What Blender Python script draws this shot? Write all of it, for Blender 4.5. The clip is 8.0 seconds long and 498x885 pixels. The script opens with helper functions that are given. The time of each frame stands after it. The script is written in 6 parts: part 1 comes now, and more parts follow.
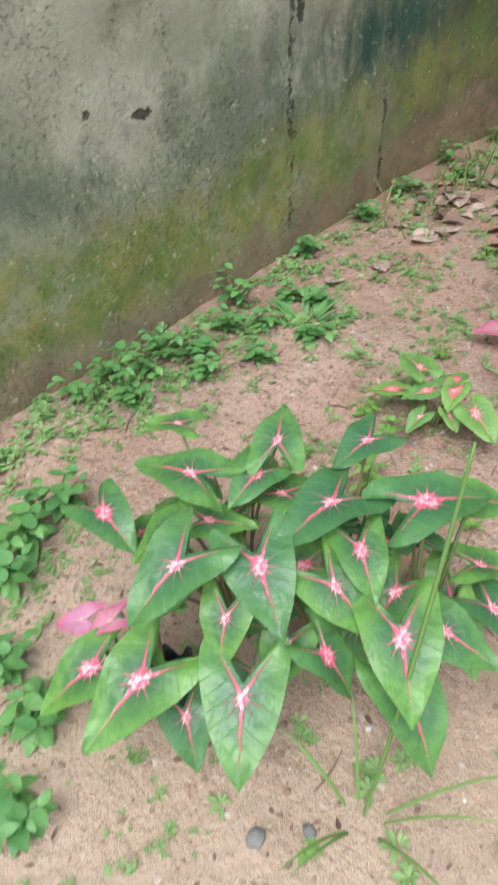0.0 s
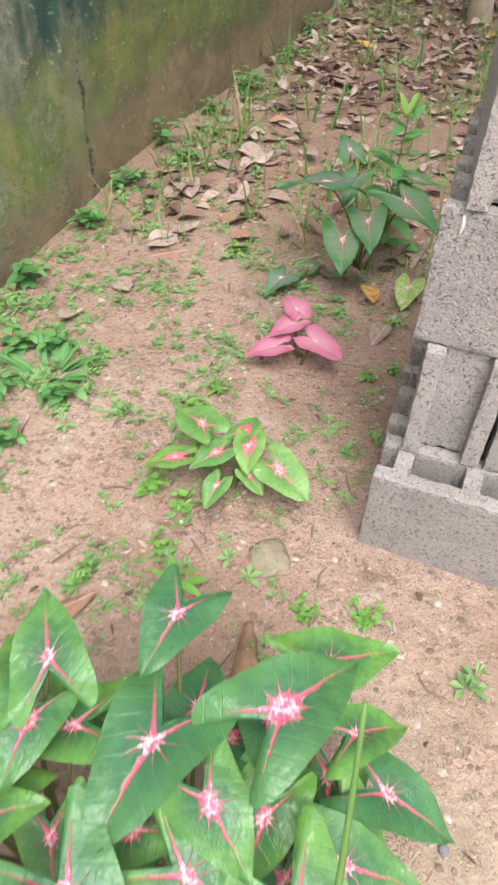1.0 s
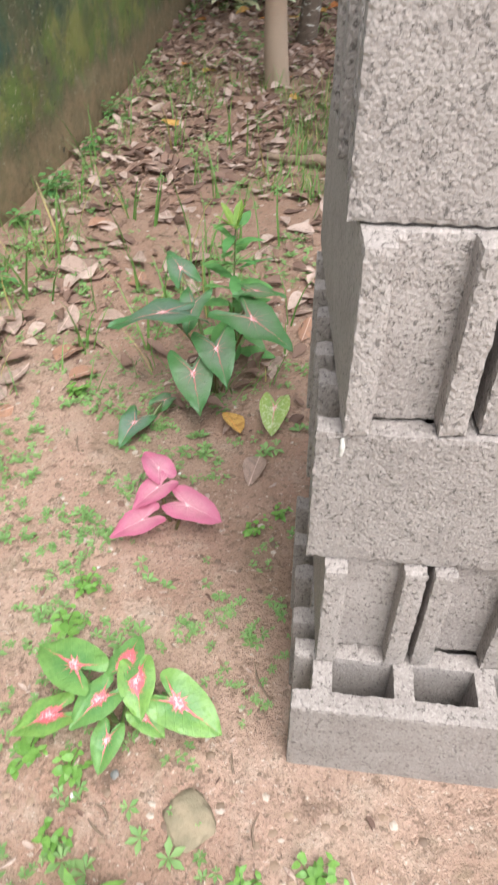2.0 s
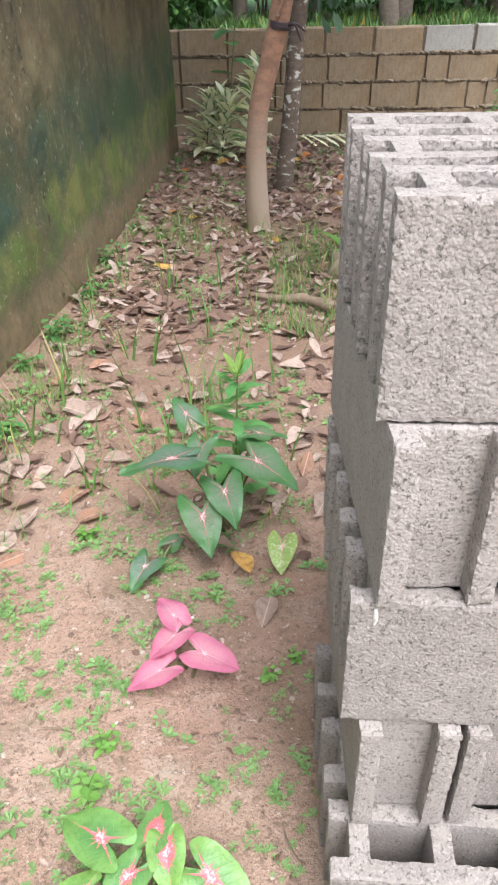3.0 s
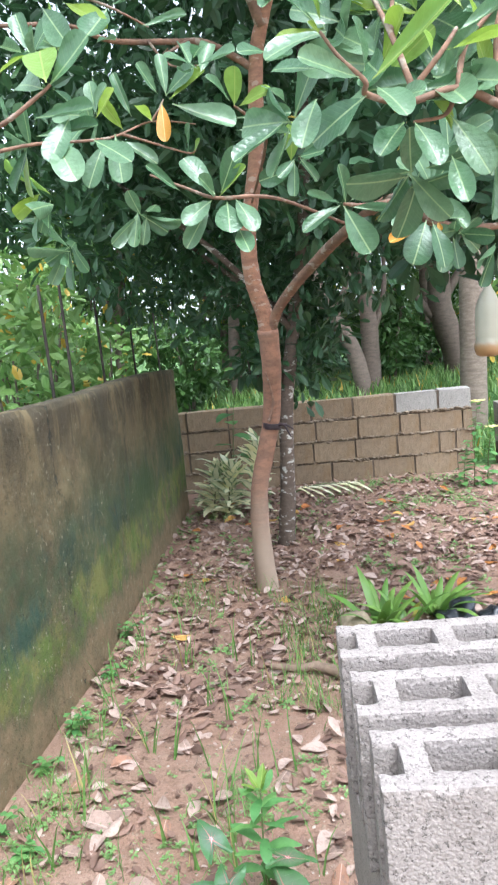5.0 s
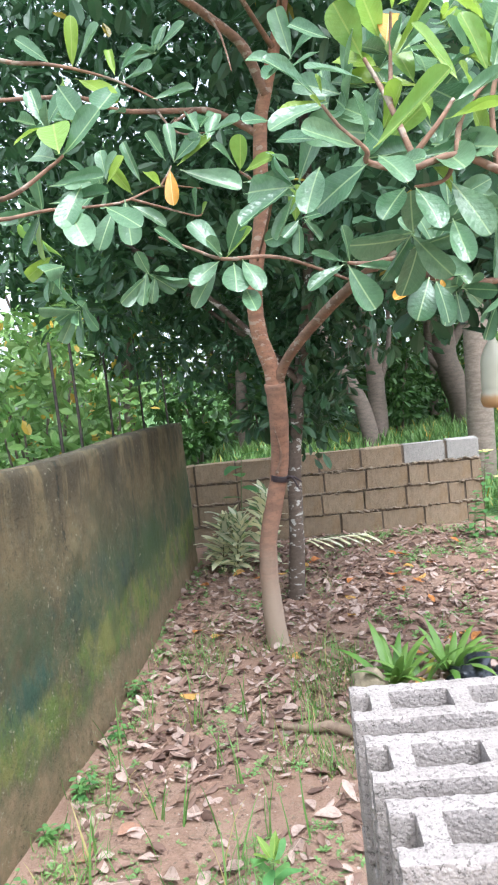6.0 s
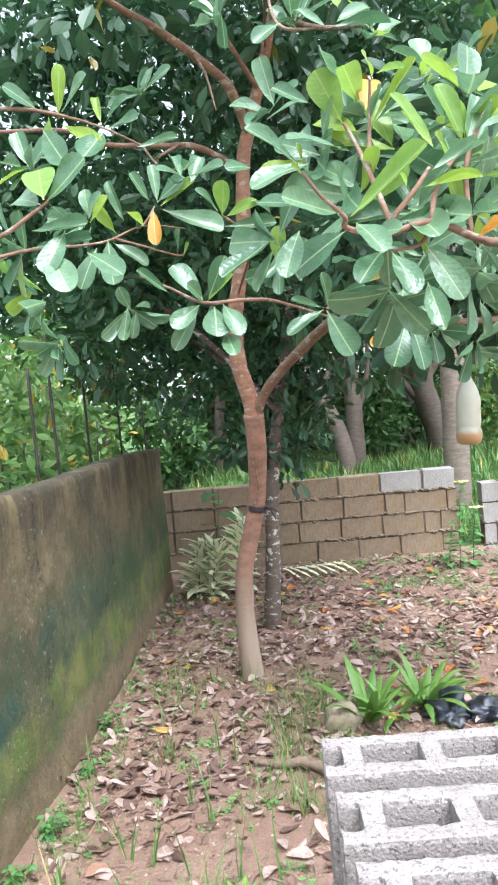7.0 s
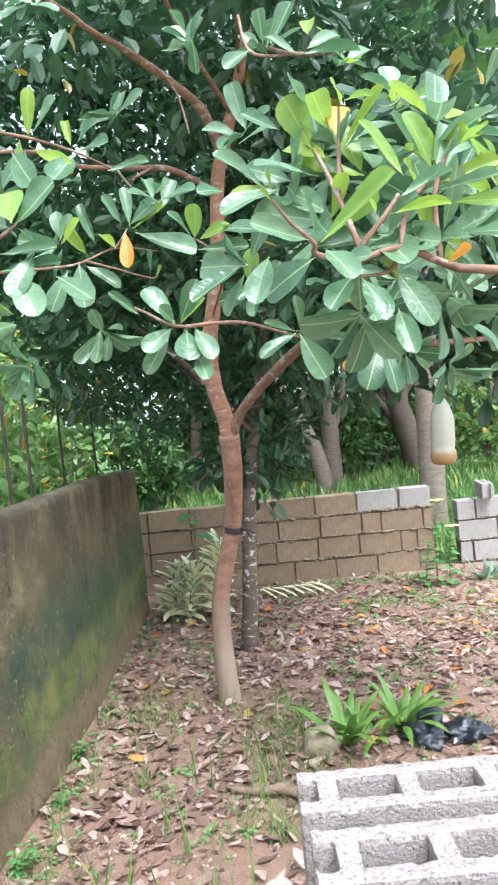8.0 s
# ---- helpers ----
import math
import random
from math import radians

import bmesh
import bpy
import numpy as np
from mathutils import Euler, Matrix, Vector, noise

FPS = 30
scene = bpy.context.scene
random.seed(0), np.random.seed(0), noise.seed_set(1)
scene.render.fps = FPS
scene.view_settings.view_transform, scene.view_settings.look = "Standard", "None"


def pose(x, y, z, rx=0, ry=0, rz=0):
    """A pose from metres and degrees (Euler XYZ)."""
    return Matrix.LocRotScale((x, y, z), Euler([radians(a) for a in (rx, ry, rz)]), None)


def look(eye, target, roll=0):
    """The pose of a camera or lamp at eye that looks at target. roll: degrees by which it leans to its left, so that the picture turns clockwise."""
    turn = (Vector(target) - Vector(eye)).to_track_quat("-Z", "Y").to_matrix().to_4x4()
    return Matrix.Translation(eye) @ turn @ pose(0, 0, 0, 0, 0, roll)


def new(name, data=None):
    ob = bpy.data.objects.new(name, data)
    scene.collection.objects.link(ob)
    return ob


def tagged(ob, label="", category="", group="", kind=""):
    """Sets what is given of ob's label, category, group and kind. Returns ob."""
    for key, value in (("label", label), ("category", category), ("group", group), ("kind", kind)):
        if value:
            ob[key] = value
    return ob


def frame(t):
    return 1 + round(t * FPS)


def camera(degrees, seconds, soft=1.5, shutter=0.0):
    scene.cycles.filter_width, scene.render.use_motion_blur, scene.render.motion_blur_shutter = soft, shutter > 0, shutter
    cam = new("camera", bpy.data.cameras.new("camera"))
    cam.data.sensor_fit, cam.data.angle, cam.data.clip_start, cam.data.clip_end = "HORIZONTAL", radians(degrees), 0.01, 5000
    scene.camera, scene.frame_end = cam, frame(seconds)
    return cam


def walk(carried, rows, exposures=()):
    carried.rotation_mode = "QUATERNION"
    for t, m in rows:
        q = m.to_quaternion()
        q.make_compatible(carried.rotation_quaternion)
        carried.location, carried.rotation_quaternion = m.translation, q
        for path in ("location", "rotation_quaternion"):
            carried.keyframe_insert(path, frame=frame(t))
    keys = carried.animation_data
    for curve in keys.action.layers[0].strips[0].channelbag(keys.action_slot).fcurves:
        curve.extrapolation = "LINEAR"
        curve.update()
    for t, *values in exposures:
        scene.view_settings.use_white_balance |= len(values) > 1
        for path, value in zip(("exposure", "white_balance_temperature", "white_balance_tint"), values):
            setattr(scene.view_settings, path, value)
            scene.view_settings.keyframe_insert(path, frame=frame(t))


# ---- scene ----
cam = camera(39.7, 8.0, soft=2.0, shutter=0.2)
PATH = [
    (0, (0.496, 0.412, 1.142), (-0.71, 1.255, -0.213), -3.1),
    (0.3, (0.373, 0.49, 1.139), (-0.754, 1.496, -0.172), -2.1),
    (0.5, (0.321, 0.536, 1.109), (-0.646, 1.609, -0.274), -1.6),
    (0.9, (0.236, 0.675, 1.088), (-0.511, 1.864, -0.336), 0.7),
    (1, (0.208, 0.714, 1.087), (-0.476, 1.93, -0.346), 1.7),
    (1.5, (0.116, 0.944, 1.118), (-0.452, 2.206, -0.326), -0.7),
    (2, (0.077, 1.044, 1.158), (-0.318, 2.454, -0.204), -0.4),
    (2.2, (0.047, 1.065, 1.185), (-0.318, 2.541, -0.114), -1.3),
    (3.3, (0.019, 1.031, 1.268), (-0.396, 2.677, 0.211), -1.7),
    (3.5, (0.019, 1.027, 1.282), (-0.446, 2.688, 0.27), -2.9),
    (4, (0.036, 1.026, 1.365), (-0.479, 2.742, 0.475), -4.8),
    (4.5, (0.056, 1.023, 1.513), (-0.406, 2.89, 0.965), -6.8),
    (5, (0.054, 0.979, 1.577), (-0.399, 2.905, 1.282), -5.7),
    (5.2, (0.04, 0.972, 1.563), (-0.409, 2.906, 1.324), -5.8),
    (6.5, (0.061, 0.981, 1.611), (-0.407, 2.921, 1.489), -6.5),
    (7, (0.062, 0.971, 1.632), (-0.335, 2.929, 1.545), -5.2),
    (7.5, (0.055, 0.968, 1.644), (-0.362, 2.923, 1.584), -5.6),
    (8, (0.069, 0.99, 1.643), (-0.259, 2.963, 1.604), -5.5),
]
# The yard is turned so that its walls run along x and y.
TURN = pose(0, 0, 0, 0, 0, -9.43)
EXPOSURES = [(t, ev, k, 8.0) for t, ev, k in ((0.0, 0.82, 6080), (0.5, 1.04, 6200), (1.0, 1.13, 6280), (2.0, 1.22, 6250), (3.5, 1.46, 5950), (4.5, 1.6, 5780), (5.0, 1.6, 5740), (8.0, 1.74, 5740))]
walk(cam, [(t, TURN @ look(eye, target, roll)) for t, eye, target, roll in PATH], EXPOSURES)

# ---------------------------------------------------------------- light
world = bpy.data.worlds.new("sky")
scene.world = world
world.use_nodes = True
wn = world.node_tree
sky = wn.nodes.new("ShaderNodeTexSky")
sky.sky_type = "NISHITA"
sky.sun_disc = False
sky.sun_elevation, sky.sun_rotation = radians(62), radians(150)
sky.air_density, sky.dust_density, sky.ozone_density = 1.0, 3.0, 1.0
wn.nodes["Background"].inputs["Strength"].default_value = 0.15
haze = wn.nodes.new("ShaderNodeHueSaturation")
haze.inputs["Saturation"].default_value = 0.22
haze.inputs["Value"].default_value = 1.15
wn.links.new(sky.outputs[0], haze.inputs["Color"])
wn.links.new(haze.outputs[0], wn.nodes["Background"].inputs["Color"])
sun = new("sun", bpy.data.lights.new("sun", "SUN"))
sun.data.energy, sun.data.angle, sun.data.color = 1.75, radians(35), (1.0, 0.975, 0.93)
sun.matrix_world = look((2, -4, 9), (0, 0, 0))


# ---------------------------------------------------------------- material helpers
class Nodes:
    """Short-hand for building a node material."""

    def __init__(self, name):
        self.m = bpy.data.materials.new(name)
        self.m.use_nodes = True
        self.t = self.m.node_tree
        self.b = self.t.nodes["Principled BSDF"]
        self.tc = self.t.nodes.new("ShaderNodeTexCoord")

    def put(self, sock, v):
        if isinstance(v, bpy.types.NodeSocket):
            self.t.links.new(v, sock)
        elif isinstance(v, (tuple, list)) and len(v) == 3 and sock.type == "RGBA":
            sock.default_value = (*v, 1)
        else:
            sock.default_value = v

    def math(self, op, a, b=0.0, c=0.0, clamp=False):
        n = self.t.nodes.new("ShaderNodeMath")
        n.operation, n.use_clamp = op, clamp
        for k, v in enumerate((a, b, c)):
            self.put(n.inputs[k], v)
        return n.outputs[0]

    def noise(self, scale, detail=3.0, rough=0.55, coord=None, dist=0.0):
        n = self.t.nodes.new("ShaderNodeTexNoise")
        self.put(n.inputs["Vector"], coord or self.tc.outputs["Object"])
        n.inputs["Scale"].default_value, n.inputs["Detail"].default_value = scale, detail
        n.inputs["Roughness"].default_value, n.inputs["Distortion"].default_value = rough, dist
        return n.outputs[0]

    def voronoi(self, scale, coord=None, feature="F1"):
        n = self.t.nodes.new("ShaderNodeTexVoronoi")
        n.feature = feature
        self.put(n.inputs["Vector"], coord or self.tc.outputs["Object"])
        n.inputs["Scale"].default_value = scale
        return n.outputs["Distance"]

    def ramp(self, v, lo, hi, a=0.0, b=1.0):
        n = self.t.nodes.new("ShaderNodeMapRange")
        n.interpolation_type = "SMOOTHSTEP"
        for k, x in enumerate((v, lo, hi, a, b)):
            self.put(n.inputs[k], x)
        return n.outputs[0]

    def mix(self, f, a, b, blend="MIX"):
        n = self.t.nodes.new("ShaderNodeMix")
        n.data_type, n.blend_type = "RGBA", blend
        self.put(n.inputs[0], f)
        self.put(n.inputs[6], a)
        self.put(n.inputs[7], b)
        return n.outputs[2]

    def xyz(self, coord=None):
        n = self.t.nodes.new("ShaderNodeSeparateXYZ")
        self.put(n.inputs[0], coord or self.tc.outputs["Object"])
        return n.outputs

    def stretch(self, sx, sy, sz, coord=None):
        n = self.t.nodes.new("ShaderNodeMapping")
        self.put(n.inputs["Vector"], coord or self.tc.outputs["Object"])
        n.inputs["Scale"].default_value = (sx, sy, sz)
        return n.outputs[0]

    def random(self):
        return self.t.nodes.new("ShaderNodeObjectInfo").outputs["Random"]

    def island(self):
        return self.t.nodes.new("ShaderNodeNewGeometry").outputs["Random Per Island"]

    def done(self, colour, rough=0.9, bump=None, strength=0.4, distance=0.01, sub=0.0):
        self.put(self.b.inputs["Base Color"], colour)
        self.put(self.b.inputs["Roughness"], rough)
        if bump is not None:
            n = self.t.nodes.new("ShaderNodeBump")
            n.inputs["Strength"].default_value, n.inputs["Distance"].default_value = strength, distance
            self.put(n.inputs["Height"], bump)
            self.put(self.b.inputs["Normal"], n.outputs[0])
        if sub:
            # thin leaf: part of the light passes through
            tr = self.t.nodes.new("ShaderNodeBsdfTranslucent")
            self.put(tr.inputs["Color"], colour)
            mx = self.t.nodes.new("ShaderNodeMixShader")
            mx.inputs[0].default_value = sub
            self.t.links.new(self.b.outputs[0], mx.inputs[1])
            self.t.links.new(tr.outputs[0], mx.inputs[2])
            out = self.t.nodes["Material Output"]
            self.t.links.new(mx.outputs[0], out.inputs["Surface"])
        return self.m


def soil():
    n = Nodes("sandy_soil")
    big = n.noise(1.3, 4, 0.6)
    mid = n.noise(9, 6, 0.72)
    fine = n.noise(140, 3, 0.7)
    x, y, z = n.xyz()
    c = n.mix(n.ramp(big, 0.38, 0.62), (0.47, 0.32, 0.25), (0.37, 0.22, 0.162))
    c = n.mix(n.ramp(mid, 0.48, 0.72, 0, 0.55), c, (0.52, 0.43, 0.35))
    c = n.mix(n.ramp(n.noise(3.1, 5, 0.7), 0.52, 0.68, 0, 0.6), c, (0.235, 0.17, 0.115))
    c = n.mix(n.ramp(n.noise(5.3, 4, 0.7), 0.60, 0.70, 0, 0.5), c, (0.19, 0.165, 0.10))
    c = n.mix(n.ramp(fine, 0.48, 0.72, 0, 0.55), c, (0.20, 0.145, 0.105))
    c = n.mix(n.ramp(n.noise(55, 4, 0.75), 0.58, 0.70, 0, 0.6), c, (0.15, 0.105, 0.075))
    c = n.mix(n.ramp(n.noise(0.75, 5, 0.65), 0.47, 0.62, 0, 0.65), c, (0.23, 0.145, 0.10))
    c = n.mix(n.ramp(n.noise(22, 6, 0.85), 0.53, 0.62, 0, 0.75), c, (0.17, 0.11, 0.08))
    c = n.mix(n.ramp(n.noise(90, 5, 0.8), 0.56, 0.63, 0, 0.75), c, (0.11, 0.075, 0.055))
    c = n.mix(n.ramp(n.noise(75, 4, 0.8, n.stretch(1, 1.2, 1)), 0.60, 0.66, 0, 0.7), c, (0.62, 0.52, 0.44))
    c = n.mix(n.ramp(n.math("ADD", y, n.math("MULTIPLY", n.noise(2.3, 5, 0.7), 1.6)), 2.4, 4.2, 0, 0.6), c, (0.265, 0.155, 0.103))
    # paler, cleaner sand in the open part of the yard
    open_sand = n.ramp(n.math("ADD", n.math("SUBTRACT", y, n.math("MULTIPLY", x, 0.5)), n.math("MULTIPLY", n.noise(2.0, 5, 0.7), 1.2)), 1.9, 1.0, 0, 0.5)
    c = n.mix(open_sand, c, (0.50, 0.40, 0.285))
    grit = n.ramp(n.voronoi(120), 0.05, 0.25, 0.0, 1.0)
    h = n.math("ADD", n.math("MULTIPLY", mid, 1.0), n.math("ADD", n.math("MULTIPLY", fine, 0.22), n.math("ADD", n.math("MULTIPLY", grit, 0.1), n.math("MULTIPLY", n.noise(38, 5, 0.75), 1.4))))
    return n.done(c, 0.95, h, 0.85, 0.02)


def grassy():
    n = Nodes("grassy_ground")
    c = n.mix(n.ramp(n.noise(2.2, 5, 0.7), 0.4, 0.62), (0.05, 0.13, 0.025), (0.11, 0.20, 0.05))
    c = n.mix(n.ramp(n.noise(25, 4, 0.7), 0.5, 0.75, 0, 0.6), c, (0.03, 0.07, 0.015))
    return n.done(c, 0.95, n.noise(30, 4, 0.7), 0.9, 0.08)


def mossy_plaster():
    n = Nodes("mossy_cement_plaster")
    x, y, z = n.xyz()
    streak = n.noise(1.0, 6, 0.7, n.stretch(3, 4.5, 0.5))
    blotch = n.noise(1.7, 7, 0.75)
    mid = n.noise(15, 7, 0.8)
    fine = n.noise(95, 5, 0.78)
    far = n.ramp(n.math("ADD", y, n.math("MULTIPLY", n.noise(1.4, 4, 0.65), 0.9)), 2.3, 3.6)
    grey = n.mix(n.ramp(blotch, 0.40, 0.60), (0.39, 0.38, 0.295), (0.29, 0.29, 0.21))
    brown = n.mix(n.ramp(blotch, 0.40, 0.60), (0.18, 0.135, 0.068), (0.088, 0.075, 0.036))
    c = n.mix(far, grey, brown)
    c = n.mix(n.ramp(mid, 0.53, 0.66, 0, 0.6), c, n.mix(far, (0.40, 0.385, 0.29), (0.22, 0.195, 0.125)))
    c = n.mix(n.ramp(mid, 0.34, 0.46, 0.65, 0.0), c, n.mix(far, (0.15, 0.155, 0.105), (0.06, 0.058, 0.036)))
    # height with an uneven edge: dark algae over a yellow-green splash band over a soil-stained foot
    zz = n.math("ADD", z, n.math("MULTIPLY", n.math("SUBTRACT", streak, 0.5), 0.42))
    zz = n.math("ADD", zz, n.math("MULTIPLY", n.math("SUBTRACT", n.noise(7, 5, 0.75), 0.5), 0.16))
    zs = n.math("SUBTRACT", zz, n.math("MULTIPLY", far, 0.13))
    veil = n.math("MULTIPLY", n.ramp(zs, 1.0, 0.50), n.ramp(n.noise(2.6, 7, 0.75), 0.36, 0.56))
    c = n.mix(n.math("MULTIPLY", veil, n.math("ADD", 0.45, n.math("MULTIPLY", far, 0.3))), c, n.mix(far, (0.15, 0.18, 0.085), (0.062, 0.088, 0.038)))
    patch = n.math("MULTIPLY", n.ramp(n.noise(1.35, 8, 0.78, n.stretch(1, 1.1, 0.9)), 0.455, 0.54), n.math("MULTIPLY", n.ramp(zs, 0.28, 0.42), n.ramp(zs, 0.82, 0.54)))
    c = n.mix(n.math("MULTIPLY", patch, n.math("ADD", 0.45, n.math("MULTIPLY", far, 0.35))), c, n.mix(n.ramp(n.noise(5, 5, 0.7), 0.4, 0.6), (0.028, 0.060, 0.038), (0.050, 0.080, 0.030)))
    band = n.math("MULTIPLY", n.ramp(zs, 0.06, 0.16), n.ramp(zs, 0.46, 0.32))
    band = n.math("MULTIPLY", band, n.ramp(n.math("SUBTRACT", n.noise(3.4, 7, 0.78), n.math("MULTIPLY", far, 0.05)), 0.32, 0.52))
    c = n.mix(n.math("MULTIPLY", band, n.math("SUBTRACT", 0.85, n.math("MULTIPLY", far, 0.2))), c, n.mix(n.ramp(n.noise(6, 5, 0.75), 0.4, 0.6), (0.12, 0.185, 0.024), (0.24, 0.235, 0.055)))
    foot = n.ramp(n.math("SUBTRACT", zz, n.math("MULTIPLY", far, 0.10)), 0.18, 0.04)
    c = n.mix(n.math("MULTIPLY", foot, 0.8), c, n.mix(n.ramp(mid, 0.4, 0.6), (0.27, 0.18, 0.10), (0.185, 0.135, 0.068)))
    # blue-green algae patches of their own shape
    for hy, hz, ry, rz, much in ((3.5, 0.5, 0.22, 0.11, 0.9), (4.54, 0.43, 0.12, 0.08, 0.6), (5.57, 0.62, 0.7, 0.17, 0.8), (2.55, 0.57, 0.48, 0.12, 1.0), (1.12, 0.52, 0.20, 0.10, 0.3), (6.9, 0.75, 0.5, 0.25, 0.6)):
        dy = n.math("DIVIDE", n.math("SUBTRACT", y, hy), ry)
        dz = n.math("DIVIDE", n.math("SUBTRACT", z, hz), rz)
        d = n.math("SQRT", n.math("ADD", n.math("MULTIPLY", dy, dy), n.math("MULTIPLY", dz, dz)))
        d = n.math("ADD", d, n.math("MULTIPLY", n.math("SUBTRACT", n.noise(4.5, 7, 0.78, n.stretch(1, 1.6, 0.5)), 0.5), 3.6))
        c = n.mix(n.ramp(d, 1.25, 0.15, 0, much), c, (0.028, 0.075, 0.05) if hy < 4.5 else (0.045, 0.075, 0.022))
    # dark run-off below the coping, and a few vertical cracks
    top = n.math("MULTIPLY", n.ramp(n.math("ADD", z, n.math("MULTIPLY", n.math("SUBTRACT", streak, 0.5), 0.9)), 0.95, 1.42), n.ramp(streak, 0.40, 0.54))
    c = n.mix(n.math("MULTIPLY", top, 0.8), c, (0.05, 0.04, 0.024))
    yy = n.math("ADD", y, n.math("MULTIPLY", n.noise(9, 6, 0.85), 0.12))
    wide = n.ramp(n.noise(24, 4, 0.8), 0.45, 0.66, 0.002, 0.018)
    crack = 0.0
    for at in (2.06, 2.62, 4.05, 5.3):
        k = n.math("MULTIPLY", n.ramp(n.math("SUBTRACT", n.math("ABSOLUTE", n.math("SUBTRACT", yy, at)), wide), 0.004, -0.002), n.ramp(n.noise(6, 5, 0.8), 0.49, 0.56))
        crack = k if crack == 0.0 else n.math("MAXIMUM", crack, k)
    c = n.mix(n.math("MULTIPLY", crack, 0.85), c, (0.035, 0.038, 0.025))
    # three places where the render has broken out
    hole = 0.0
    for hy, hz, ry, rz in ((1.416, 0.604, 0.030, 0.012), (1.256, 0.641, 0.012, 0.010), (2.05, 0.72, 0.02, 0.035)):
        dy = n.math("DIVIDE", n.math("SUBTRACT", y, hy), ry)
        dz = n.math("DIVIDE", n.math("SUBTRACT", z, hz), rz)
        d = n.math("SQRT", n.math("ADD", n.math("MULTIPLY", dy, dy), n.math("MULTIPLY", dz, dz)))
        k = n.ramp(n.math("ADD", d, n.math("MULTIPLY", n.math("SUBTRACT", n.noise(60, 3, 0.7), 0.5), 2.0)), 1.1, 0.8)
        hole = k if hole == 0.0 else n.math("MAXIMUM", hole, k)
    c = n.mix(n.math("MULTIPLY", hole, 0.9), c, (0.03, 0.028, 0.02))
    crack = n.math("MAXIMUM", crack, hole)
    pits = n.math("MULTIPLY", n.ramp(n.noise(75, 5, 0.8), 0.56, 0.61), n.ramp(n.noise(2.6, 5, 0.75, n.stretch(1, 1.8, 0.5)), 0.43, 0.58))
    c = n.mix(n.math("MULTIPLY", pits, 0.6), c, (0.045, 0.045, 0.030))
    specks = n.math("MULTIPLY", n.ramp(n.noise(33, 5, 0.8), 0.59, 0.65), n.ramp(n.noise(1.6, 4, 0.7, n.stretch(1, 1.3, 1.1)), 0.42, 0.55))
    c = n.mix(n.math("MULTIPLY", specks, 0.8), c, n.mix(far, (0.52, 0.48, 0.36), (0.34, 0.31, 0.21)))
    h = n.math("SUBTRACT", n.math("ADD", n.math("MULTIPLY", mid, 1.0), n.math("MULTIPLY", fine, 0.55)), n.math("ADD", n.math("MULTIPLY", pits, 0.9), n.math("MULTIPLY", crack, 1.4)))
    return n.done(c, 0.93, h, 0.85, 0.015)


def block_concrete(name, a, b, dark, stain=0.0, grain=1.0):
    """Open-textured sandcrete: pale and dark grit with small voids."""
    n = Nodes(name)
    co = n.tc.outputs["Object"]
    mid = n.noise(14, 4, 0.65, co)
    r = n.random()
    c = n.mix(n.ramp(mid, 0.35, 0.68), a, b)
    c = n.mix(n.math("MULTIPLY", r, 0.3), c, dark)
    if stain:
        c = n.mix(n.ramp(n.noise(2.5, 4, 0.6, co), 0.4, 0.65, 0, stain), c, (0.20, 0.12, 0.05))
    grit = n.noise(210 * grain, 3, 0.7, co)
    c = n.mix(n.ramp(grit, 0.50, 0.62, 0, 0.45), c, tuple(min(0.7, 1.25 * q) for q in a))
    c = n.mix(n.ramp(n.noise(330 * grain, 2, 0.7, co), 0.55, 0.66, 0, 0.5), c, dark)
    voids = n.ramp(n.noise(150 * grain, 4, 0.78, co), 0.57, 0.62)
    c = n.mix(n.math("MULTIPLY", voids, 0.75), c, tuple(0.55 * q for q in dark))
    h = n.math("SUBTRACT", n.math("ADD", n.math("MULTIPLY", n.voronoi(230 * grain, co), -0.8), n.math("MULTIPLY", grit, 0.9)), n.math("MULTIPLY", voids, 1.2))
    return n.done(c, 0.96, h, 0.7, 0.0022)


def bark(name, a, b, pale=None, dust=None):
    n = Nodes(name)
    x, y, z = n.xyz()
    ring = n.noise(9, 5, 0.7, n.stretch(1, 1, 3.2))
    c = n.mix(n.ramp(ring, 0.35, 0.65), a, b)
    c = n.mix(n.ramp(n.noise(50, 3, 0.7), 0.5, 0.7, 0, 0.5), c, tuple(0.4 * v for v in a))
    if pale:
        c = n.mix(n.ramp(n.noise(16, 3, 0.6, n.stretch(1, 1, 1.8)), 0.57, 0.64), c, pale)
    if dust:
        # soil dust splashed up the foot
        zz = n.math("ADD", z, n.math("MULTIPLY", n.noise(5, 4, 0.7), 0.5))
        c = n.mix(n.ramp(zz, 1.15, 0.45, 0, 0.85), c, dust)
    return n.done(c, 0.85, n.math("ADD", n.math("MULTIPLY", ring, 0.5), n.math("MULTIPLY", n.noise(70, 4, 0.7), 0.5)), 0.4, 0.008)


